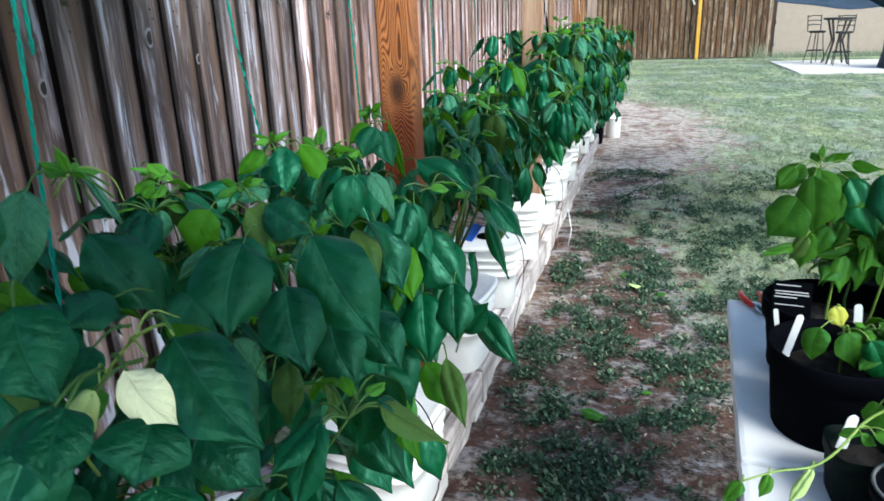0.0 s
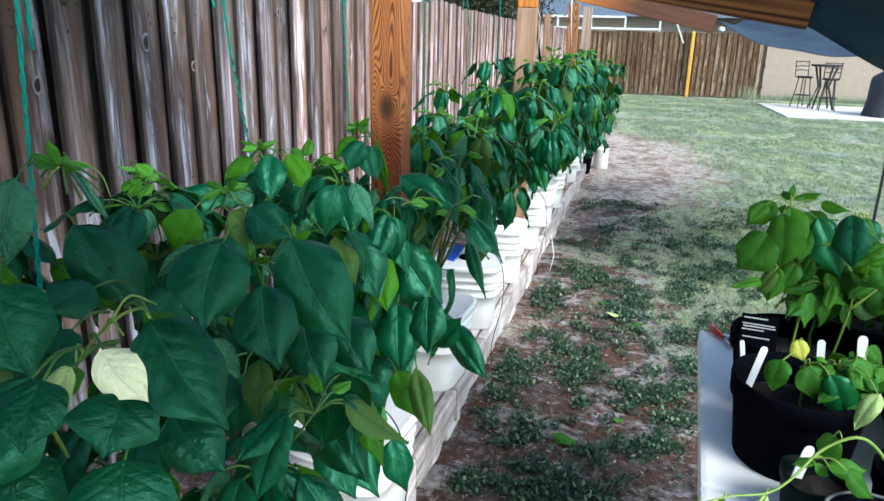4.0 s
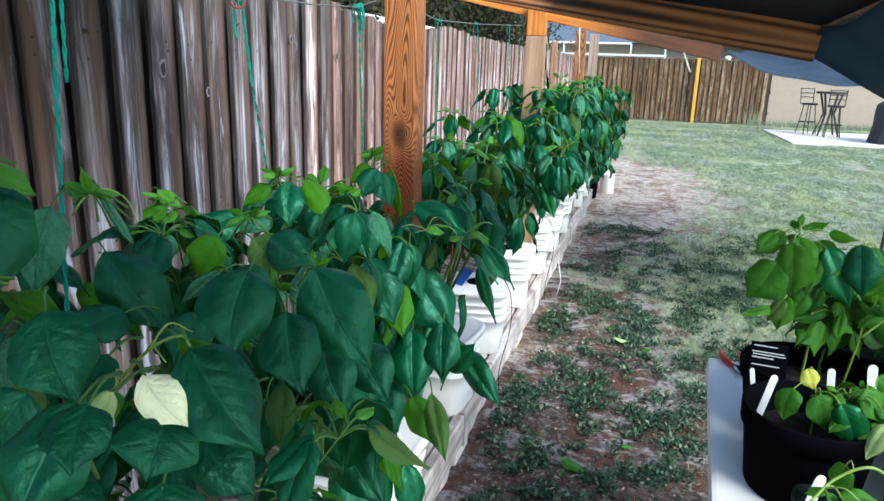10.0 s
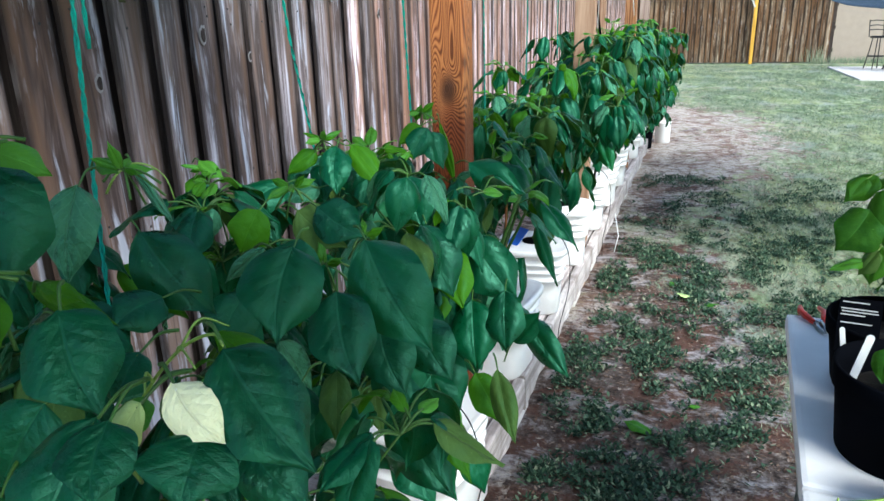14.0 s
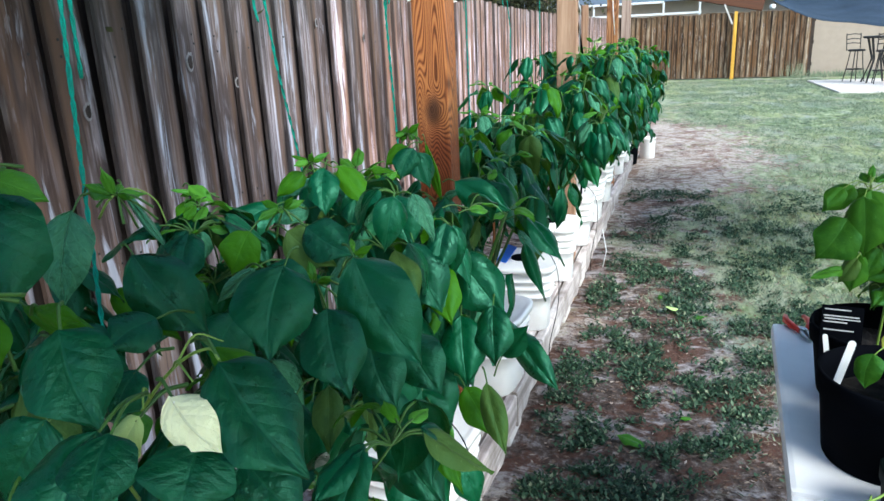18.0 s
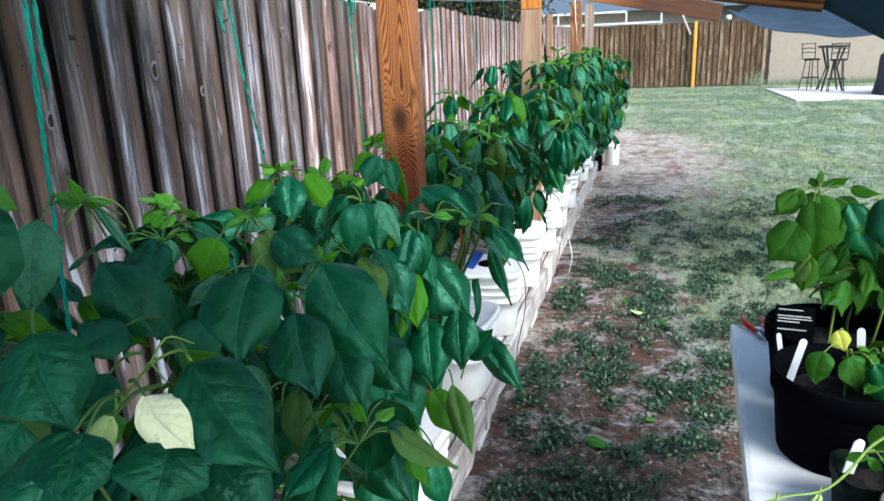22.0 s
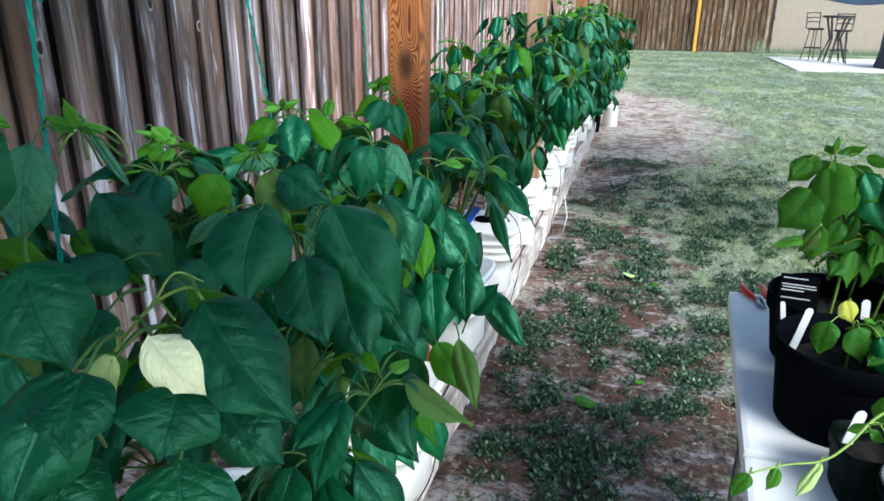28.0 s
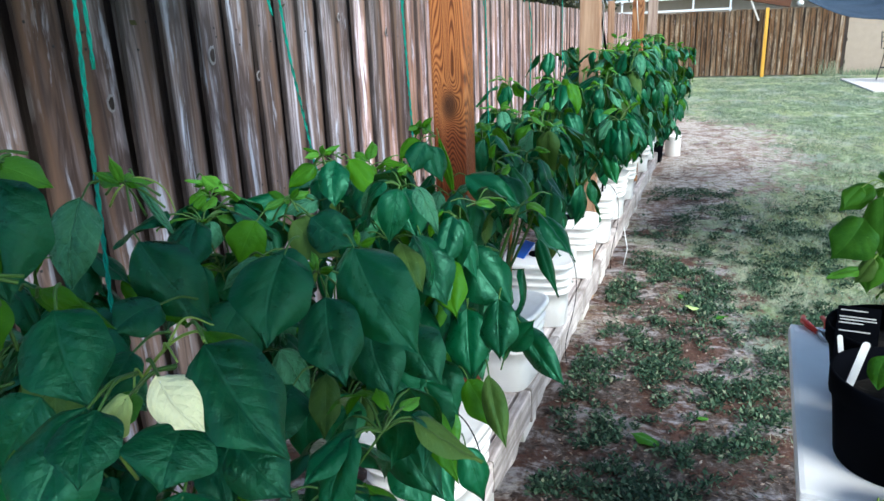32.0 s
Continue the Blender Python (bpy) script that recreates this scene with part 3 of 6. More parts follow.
def build_ground():
    def spaced(lo, hi, step, far):
        near = list(np.arange(lo, hi + 1e-6, step))
        out, d = [], step
        e = hi
        while e < far:
            d *= 1.35
            e += d
            out.append(e)
        back, d, e = [], step, lo
        while e > -far:
            d *= 1.35
            e -= d
            back.append(e)
        return back[::-1] + near + out

    xs, ys = spaced(-1.2, 3.0, 0.07, 900), spaced(0.2, 7.0, 0.07, 900)
    verts = [(x, y, ground_height(x, y) if -30 < x < 30 and -30 < y < 40 else 0.0) for y in ys for x in xs]
    w = len(xs)
    faces = [(j * w + i, j * w + i + 1, j * w + w + i + 1, j * w + w + i) for j in range(len(ys) - 1) for i in range(w - 1)]
    ob = new("ground", sheet_mesh("ground", verts, faces, GROUND, True))
    tagged(ob, "sandy soil ground with patchy pale lawn beyond", "ground", kind="structure")


build_ground()


# ---- left and far fences ----
def picket_mesh(seed, width=0.142, height=1.8, material=None):
    rnd = random.Random(seed)
    bm = bmesh.new()
    h, w, d = height, width / 2, 0.008
    ear = 0.007 + rnd.uniform(-0.003, 0.006)
    outline = [(-w, 0), (w, 0), (w, h - ear), (w - ear, h), (-w + ear, h), (-w, h - ear)]
    rows = 5
    pts = []
    for i in range(rows + 1):
        t = i / rows
        z = t * (h - ear)
        bow = rnd.uniform(-0.002, 0.002)
        pts.append([(-w + bow, z), (w + bow, z)])
    front, back = [], []
    for y, store in ((-d, front), (d, back)):
        for a, b in pts:
            store.append([bm.verts.new((a[0], y, a[1])), bm.verts.new((b[0], y, b[1]))])
        store.append([bm.verts.new((-w + ear, y, h)), bm.verts.new((w - ear, y, h))])
    for f, g in zip(front, front[1:]):
        bm.faces.new((f[0], f[1], g[1], g[0]))
    for f, g in zip(back, back[1:]):
        bm.faces.new((f[1], f[0], g[0], g[1]))
    for (f, g), (p, q) in zip(zip(front, front[1:]), zip(back, back[1:])):
        bm.faces.new((f[0], g[0], q[0], p[0]))
        bm.faces.new((f[1], p[1], q[1], g[1]))
    bm.faces.new((front[0][0], back[0][0], back[0][1], front[0][1]))
    bm.faces.new((front[-1][0], front[-1][1], back[-1][1], back[-1][0]))
    me = bpy.data.meshes.new("picket")
    bm.to_mesh(me)
    bm.free()
    me.materials.append(material or FENCE)
    return me


PICKETS = [picket_mesh(k) for k in range(6)]
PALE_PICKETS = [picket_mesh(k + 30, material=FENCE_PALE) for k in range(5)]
FAR_PICKETS = [picket_mesh(k + 20, material=FENCE_FAR) for k in range(4)]
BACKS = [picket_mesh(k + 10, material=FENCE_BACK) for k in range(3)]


def fence_top(s):
    """Uneven top of the left fence along its length."""
    knots = ((-3, 1.78), (1.2, 1.765), (2.4, 1.768), (2.93, 1.809), (3.25, 1.848), (3.6, 1.835), (4.4, 1.755), (5.4, 1.77), (6.2, 1.85), (7.1, 1.80), (11, 1.79), (23, 1.85))
    return float(np.interp(s, [a for a, _ in knots], [b for _, b in knots]))


def knot_mesh(name, material):
    bm = bmesh.new()
    lathe(bm, [(1.0, 0.0), (0.9, 0.0004), (0.4, 0.0008)], 18)
    bm.transform(pose(0, 0, 0, 90, 0, 0))
    for v in bm.verts:
        v.co *= 1 + 0.45 * noise.noise(v.co * 1.6)
    me = bpy.data.meshes.new(name)
    bm.to_mesh(me)
    bm.free()
    me.materials.append(material)
    return me


bm = bmesh.new()
lathe(bm, [(0.0042, 0.0), (0.0042, 0.0012), (0.002, 0.002)], 10)
bm.transform(pose(0, 0, 0, 90, 0, 0))
NAIL = bpy.data.meshes.new("nail")
bm.to_mesh(NAIL)
bm.free()
NAIL.materials.append(IRON)
KNOT_RING, KNOT_HEART = knot_mesh("knot_ring", KNOTGREY), knot_mesh("knot_heart", FENCE_BACK)


def build_fence(name, origin, turn, length, label, top, seed, pitch=0.172, knots=(), boards=None, whitened=None, nails=(0.0, 0.0)):
    """Pickets face the fence's own -y and run along its +x."""
    rnd = random.Random(seed)
    boards = boards or PICKETS
    f = thing(name, pose(*origin, 0, 0, turn), label, "fence", kind="structure")
    n = int(length / pitch)
    for i in range(n):
        x = (i + 0.5) * pitch
        kinds = boards
        # further along, more boards take the brighter-lit copy
        if whitened and rnd.random() < (x - whitened[0]) / (whitened[1] - whitened[0]):
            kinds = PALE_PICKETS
        o = new("picket", kinds[rnd.randrange(len(kinds))])
        o.parent = f
        zs = (top(x) - 0.03 + rnd.uniform(-0.012, 0.012)) / 1.8
        o.matrix_basis = pose(x + rnd.uniform(-0.006, 0.006), rnd.uniform(-0.003, 0.003), 0.03, rnd.uniform(-0.3, 0.3), rnd.uniform(-0.35, 0.35), rnd.uniform(-2, 2)) @ Matrix.Diagonal((0.93, 1, zs, 1))
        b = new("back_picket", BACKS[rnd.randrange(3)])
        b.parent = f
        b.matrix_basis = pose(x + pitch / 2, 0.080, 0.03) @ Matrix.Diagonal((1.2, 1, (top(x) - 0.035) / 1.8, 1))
    for i in range(n):
        x = (i + 0.5) * pitch
        if nails[0] < x < nails[1]:
            for z in (0.93, 0.98, 1.53, 1.58):
                o = new("nail", NAIL)
                o.parent = f
                o.matrix_basis = pose(x + rnd.uniform(-0.045, 0.045), -0.0095, z + rnd.uniform(-0.02, 0.02))
    for px, pz, r in knots:
        kn = new("knot_ring", KNOT_RING)
        kn.parent = f
        kn.matrix_basis = pose(px, -0.0125, pz) @ Matrix.Diagonal((r, 1, r * 1.6, 1))
        kh = new("knot_heart", KNOT_HEART)
        kh.parent = f
        kh.matrix_basis = pose(px, -0.0145, pz) @ Matrix.Diagonal((r * 0.66, 1, r * 1.12, 1))
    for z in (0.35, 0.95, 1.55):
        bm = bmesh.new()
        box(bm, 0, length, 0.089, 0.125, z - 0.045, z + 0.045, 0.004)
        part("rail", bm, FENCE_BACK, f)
    return f


build_fence("fence_left", (-0.99, -3.0, 0), 90, 25.4, "weathered grey-brown wooden picket fence with flat-topped boards", lambda s: fence_top(s - 3.0), 5, knots=((5.069, 1.486, 0.02), (4.577, 1.373, 0.016), (5.337, 1.40, 0.012), (6.6, 1.55, 0.014), (6.05, 1.62, 0.012)), whitened=(5.7, 7.3), nails=(4.2, 7.5))
build_fence("fence_far", (-0.9, 22.35, 0), 0, 5.55, "brown weathered wooden picket fence across the yard", lambda s: 1.83 + 0.015 * math.sin(s * 5), 8, pitch=0.147, boards=FAR_PICKETS)


# ---- yellow post at the far fence ----
bm = bmesh.new()
box(bm, -0.045, 0.045, -0.045, 0.045, 0, 1.86, 0.006)
yp = part("yellow_post", bm, YELLOW)
yp.matrix_basis = pose(2.55, 22.2, 0)
tagged(yp, "yellow wooden post standing against the far fence", "post")


# ---- shade roof: posts, rafters, purlins, cloth ----
def post(x, y, h, material, label, w=0.089, d=0.089, turn=0.0):
    bm = bmesh.new()
    box(bm, -w / 2, w / 2, -d / 2, d / 2, 0, h, 0.005)
    o = part("wooden_post", bm, material)
    o.matrix_basis = pose(x, y, 0, 0, 0, turn)
    return tagged(o, label, "post", "shade roof posts")


post(-0.011, 1.766, 2.02, POST1, "reddish-brown stained wooden post with swirling grain and a knot")
p2 = thing("wooden_post", pose(0.072, 3.90, 0), "tan wooden post with a sunlit orange top piece", "post", "shade roof posts")
bm = bmesh.new()
box(bm, -0.052, 0.052, -0.0445, 0.0445, 0, 1.688, 0.005)
part("lower_post", bm, TAN, p2)
bm = bmesh.new()
box(bm, -0.050, 0.050, -0.0445, 0.0445, 1.69, 1.86, 0.004)
part("top_piece", bm, SUNLIT_POST, p2)
cane = bmesh.new()
tube(cane, curved([(0.125, 4.20, 0.572), (0.135, 4.23, 1.0), (0.122, 4.25, 1.354), (0.079, 4.25, 1.62)], 5), 0.006, 8)
tagged(part("plant_stake", cane, BLACK), "thin black stake leaning in a bucket beside the tan post", "stake")
post(0.172, 6.05, 1.82, POST, "brown stained wooden post further along the row")
post(0.215, 7.45, 1.85, GREYPOST, "greyed bare wooden post beside the brown one")
post(-0.27, 8.30, 1.80, TAN, "slim tan wooden post near the end of the row", 0.07, 0.07)


def rafter(y, x0, z0, x1, z1, material, height=0.089):
    """A sloping rafter of two boards whose lower edge runs from (x0, z0) to (x1, z1)."""
    ln = math.hypot(x1 - x0, z1 - z0)
    r = thing("rafter", pose(x0, y, z0, 0, -math.degrees(math.atan2(z1 - z0, x1 - x0)), 0), "reddish-brown stained rafter sloping down from its post", "rafter", "shade roof rafters")
    bm = bmesh.new()
    box(bm, 0, ln, -0.019, 0.019, 0, height, 0.003)
    part("front_board", bm, material, r)
    bm = bmesh.new()
    box(bm, 0, ln - 0.16, 0.021, 0.058, 0.006, height + 0.004, 0.003)
    part("rear_board", bm, RAFTER, r)


rafter(1.832, -0.85, 1.87, 1.005, 1.566, RAFTER)
rafter(3.966, -0.75, 1.955, 1.03, 1.583, SUNLIT_RAFTER)
bm = bmesh.new()
box(bm, -0.019, 0.019, -2.0, 0, 0, 0.042, 0.003)
pl = part("purlin", bm, TAN)
pl.matrix_basis = pose(1.03, 1.812, 1.641, -3.5, 0, 0)
tagged(pl, "brown stained purlin along the low edge of the shade roof", "purlin")


def cloth(name, corner_fn, nu, nv, material, label):
    verts = [corner_fn(i / nu, j / nv) for j in range(nv + 1) for i in range(nu + 1)]
    w = nu + 1
    faces = [(j * w + i, j * w + i + 1, j * w + w + i + 1, j * w + w + i) for j in range(nv) for i in range(nu)]
    o = new(name, sheet_mesh(name, verts, faces, material, True))
    mod = o.modifiers.new("thickness", "SOLIDIFY")
    mod.thickness = 0.002
    return tagged(o, label, "shade cloth")


def roof_cloth(u, v, x0=0.0, x1=1.0, y0=0.0, y1=1.0):
    x = x0 + (x1 - x0) * u
    y = y0 + (y1 - y0) * v
    z = 1.960 - 0.158 * (x + 0.95) + 0.061 * max(0.0, 1.80 - y) + 0.012 * math.sin(9 * y + 3 * x) * math.sin(u * math.pi)
    return (x, y, z)


def side_cloth(u, v):
    x = 1.004 + 0.56 * u
    y = 0.95 + 0.93 * v + 0.45 * u
    z = 1.637 + 0.061 * max(0.0, 0.862 - 0.93 * v) - 0.062 * max(0.0, v - 0.9) / 0.1 - 0.14 * math.sin(u * math.pi * 0.36) - 0.045 * v * u + 0.01 * math.sin(11 * y)
    return (x, y, z)


def far_cloth(u, v):
    x = 1.06 + 1.9 * u + 0.45 * v * (1 - u)
    y = 4.0 + 3.0 * v
    sag = 0.185 * (1 - math.exp(-u / 0.11)) - 0.06 * u
    z = 1.645 - sag * (1 - v) ** 0.7 + (0.05 + 0.55 * u) * v + 0.007 * math.sin(14 * u + 5 * v) + 0.005 * math.sin(37 * u - 9 * v)
    return (x, y, z)


# First two strips are unseen, added to shade the fence and near plants.
for x0, x1, y0, y1 in ((-0.95, -0.12, 0.85, 1.9), (-0.10, 1.01, -0.3, 0.42), (0.40, 1.01, 0.80, 1.95)):
    cloth("shade_cloth", functools.partial(roof_cloth, x0=x0, x1=x1, y0=y0, y1=y1), 14, 12, SHADE if x0 < 0.2 else SHADE_DENSE, "black woven shade cloth strip, one of three, two added for shade")
cloth("hanging_shade_cloth", side_cloth, 12, 20, SHADE3, "dark shade cloth sagging beyond the purlin")
cloth("sagging_shade_cloth", far_cloth, 30, 14, SHADE2, "blue-grey shade cloth sagging in the open air")


# ---- planting bench ----
def bench_edge(y):
    return 0.095 + 0.042 * (y - 2.0)


BENCH_TURN = -math.degrees(math.atan(0.042))
BENCH_Z = 0.27
bench = thing("planting_bench", pose(bench_edge(0.2), 0.2, 0, 0, 0, BENCH_TURN), "low whitewashed wooden bench carrying the row of buckets", "bench")


def scalloped_board(y0, y1, seed):
    """A front board with a worn, scalloped lower edge."""
    rnd = random.Random(seed)
    n = max(8, int((y1 - y0) / 0.025))
    ph, amp = rnd.uniform(0, 6), rnd.uniform(0.012, 0.03)
    bm = bmesh.new()
    rows = []
    for i in range(n + 1):
        t = i / n
        low = BENCH_Z - 0.115 - amp * max(0.0, math.sin(ph + 5.5 * t * (y1 - y0) / 0.5)) ** 2 + 0.03 * max(0.0, t - 0.93) / 0.07
        top = BENCH_Z + 0.003 * math.sin(ph + 13 * t)
        y = y0 + t * (y1 - y0)
        out = 0.004 * math.sin(ph * 2 + 17 * t)
        rows.append([bm.verts.new(c) for c in ((-0.036, y, low), (0.0 + out, y, low), (0.002, y, low + 0.012), (0.0, y, top - 0.005), (-0.005, y, top), (-0.036, y, top))])
    for r, s in zip(rows, rows[1:]):
        for k in range(6):
            bm.faces.new((r[k], r[(k + 1) % 6], s[(k + 1) % 6], s[k]))
    bm.faces.new(rows[0])
    bm.faces.new(rows[-1][::-1])
    return bm


cuts = (1.15, 1.55, 2.02, 2.50, 3.05, 3.62, 4.3, 5.1, 6.0, 7.3)
for k, (a, c) in enumerate(zip((0.0,) + cuts, cuts)):
    part("front_board", scalloped_board(a, c - 0.012, k), BENCHWOOD, bench)
for k in range(4):
    for x0 in (-0.19, -0.34):
        bm = bmesh.new()
        box(bm, x0, x0 + 0.14, k * 1.83, k * 1.83 + 1.82, BENCH_Z - 0.038, BENCH_Z - 0.002, 0.004)
        part("plank", bm, BENCHWOOD, bench)
    for dy in (0.25, 1.5):
        bm = bmesh.new()
        box(bm, -0.33, -0.045, k * 1.83 + dy, k * 1.83 + dy + 0.19, 0.0, BENCH_Z - 0.04, 0.006)
        part("concrete_block", bm, CONCRETE, bench)


# ---- buckets ----
def bucket_mesh():
    bm = bmesh.new()
    prof = [(0.118, 0.0), (0.124, 0.006), (0.126, 0.10), (0.131, 0.155), (0.140, 0.158), (0.140, 0.166), (0.133, 0.169), (0.134, 0.192),
            (0.143, 0.195), (0.143, 0.203), (0.136, 0.206), (0.137, 0.228), (0.147, 0.231), (0.147, 0.240), (0.138, 0.243), (0.139, 0.275), (0.149, 0.278), (0.149, 0.290), (0.143, 0.291), (0.133, 0.286), (0.128, 0.24)]
    lathe(bm, prof, 40, 4.5)
    me = bpy.data.meshes.new("pail")
    bm.to_mesh(me)
    bm.free()
    me.materials.append(WHITE)
    me.shade_smooth()
    return me


def disc_mesh(name, r, material, square=2.0):
    bm = bmesh.new()
    lathe(bm, [(r, -0.01), (r, 0.0), (r * 0.6, 0.006), (r * 0.2, 0.009)], 24, square)
    me = bpy.data.meshes.new(name)
    bm.to_mesh(me)
    bm.free()
    me.materials.append(material)
    return me


def lid_mesh():
    bm = bmesh.new()
    lathe(bm, [(0.150, -0.018), (0.157, -0.016), (0.157, 0.004), (0.150, 0.009), (0.140, 0.005), (0.132, 0.004), (0.075, 0.007), (0.055, 0.010)], 40, 4.5)
    me = bpy.data.meshes.new("lid")
    bm.to_mesh(me)
    bm.free()
    me.materials.append(WHITE)
    me.shade_smooth()
    return me


PAIL, LID, NET_POT = bucket_mesh(), lid_mesh(), disc_mesh("net_pot", 0.048, BLACK)
bm = bmesh.new()
tube(bm, [(0.150 * math.cos(a), 0.150 * math.sin(a), 0.262 - 0.10 * math.sin(a - math.radians(-70)) ** 2) for a in np.radians(np.linspace(-70, 110, 15))], 0.0035, 6)
HANDLE = bpy.data.meshes.new("wire_handle")
bm.to_mesh(HANDLE)
bm.free()
HANDLE.materials.append(WHITE)
HANDLE.shade_smooth()
BUCKET_YS = (0.35, 0.92, 1.46, 2.30, 2.90, 3.56, 4.22, 4.80, 5.40, 6.50, 7.10)


def bucket_x(y):
    return -0.015 if abs(y - 1.46) < 0.01 else bench_edge(y) - 0.135


def bucket(y, turn):
    x = bucket_x(y)
    b = thing("bucket", pose(x, y, BENCH_Z, 0, 0, turn), "ribbed white plastic bucket with a lid holding a pepper plant", "bucket", "buckets on the bench")
    for name, me, z in (("pail", PAIL, 0), ("lid", LID, 0.291), ("net_pot", NET_POT, 0.3055)):
        o = new(name, me)
        o.parent = b
        o.location.z = z
    o = new("handle", HANDLE)
    o.parent = b
    return b


rb = random.Random(2)
for y in BUCKET_YS:
    bucket(y, rb.uniform(-8, 8))


# ---- pepper plants ----
def leaf_mesh(seed, curl, wave, name="leaf"):
    """A pointed ovate leaf of length 1 along +y, its upper side to +z."""
    rnd = random.Random(seed)
    nu, nv = 10, 16
    verts, uvs = [], []
    a, b, twist = rnd.uniform(0, 6), rnd.uniform(-0.07, 0.07), rnd.uniform(-0.35, 0.35)
    lop, belly = rnd.uniform(-0.10, 0.10), rnd.uniform(0.52, 0.68)
    peak = belly / (belly + 0.86)
    top = peak ** belly * (1 - peak) ** 0.86
    for j in range(nv + 1):
        t = j / nv
        half = 0.285 * t ** belly * (1 - t) ** 0.86 / top + 0.004
        half *= 1 - 0.56 * max(0.0, min(1.0, (t - 0.54) / 0.38)) ** 1.4
        for i in range(nu + 1):
            s = 2 * i / nu - 1
            w = half * (1 + lop * s) * (1 + 0.05 * math.sin(a + 11 * t) * abs(s))
            x = s * w
            z = w * (0.62 * abs(s) - 0.80 * s * s) + wave * math.sin(a + 8 * t + 1.5 * s) * s * s
            z += 0.018 * noise.noise(Vector((x * 9 + seed, t * 9, 2.0))) * (1 - 0.5 * abs(s))
            c, d = math.cos(twist * t), math.sin(twist * t)
            x, z = x * c - z * d, x * d + z * c
            verts.append((x + b * math.sin(3 * t), t - 0.25 * curl * t ** 3, z + 0.10 * t - curl * t * t))
            uvs.append((i / nu, t))
    w = nu + 1
    faces = [(j * w + i, j * w + i + 1, j * w + w + i + 1, j * w + w + i) for j in range(nv) for i in range(nu)]
    me = bpy.data.meshes.new(name)
    me.from_pydata(verts, [], faces)
    lay = me.uv_layers.new(name="UVMap")
    for lp in me.loops:
        lay.data[lp.index].uv = uvs[lp.vertex_index]
    me.shade_smooth()
    return me


def leaf_set(material):
    out = []
    for k, (c, wv) in enumerate(((0.12, 0.035), (0.20, 0.05), (0.28, 0.045), (0.42, 0.05), (0.50, 0.06), (0.62, 0.04), (0.34, 0.07))):
        me = leaf_mesh(k + 1, c, wv)
        me.materials.append(material)
        out.append(me)
    return out


LEAVES, YOUNGS, PALES, SEEDS = leaf_set(LEAF), leaf_set(YOUNG), leaf_set(PALE), leaf_set(SEED)
BACKLITS, SILVERS, OLIVES, WAXENS, YELLOWS = leaf_set(BACKLIT), leaf_set(SILVER), leaf_set(OLIVE), leaf_set(WAXEN), leaf_set(YELLOWED)


def leaf_pose(base, direction, up, length, width=1.0):
    d = Vector(direction).normalized()
    z = Vector(up)
    x = d.cross(z)
    if x.length < 1e-4:
        x = d.orthogonal()
    x.normalize()
    z = x.cross(d)
    m = Matrix((x, d, z)).transposed().to_4x4()
    m.translation = base
    return m @ Matrix.Diagonal((length * width, length, length, 1))


def add_leaf(parent, rnd, meshes, base, direction, up, length, width=1.0, name="leaf"):
    o = new(name, meshes[rnd.randrange(len(meshes))])
    o.parent = parent
    o.matrix_basis = leaf_pose(base, direction, up, length, width)
    return o


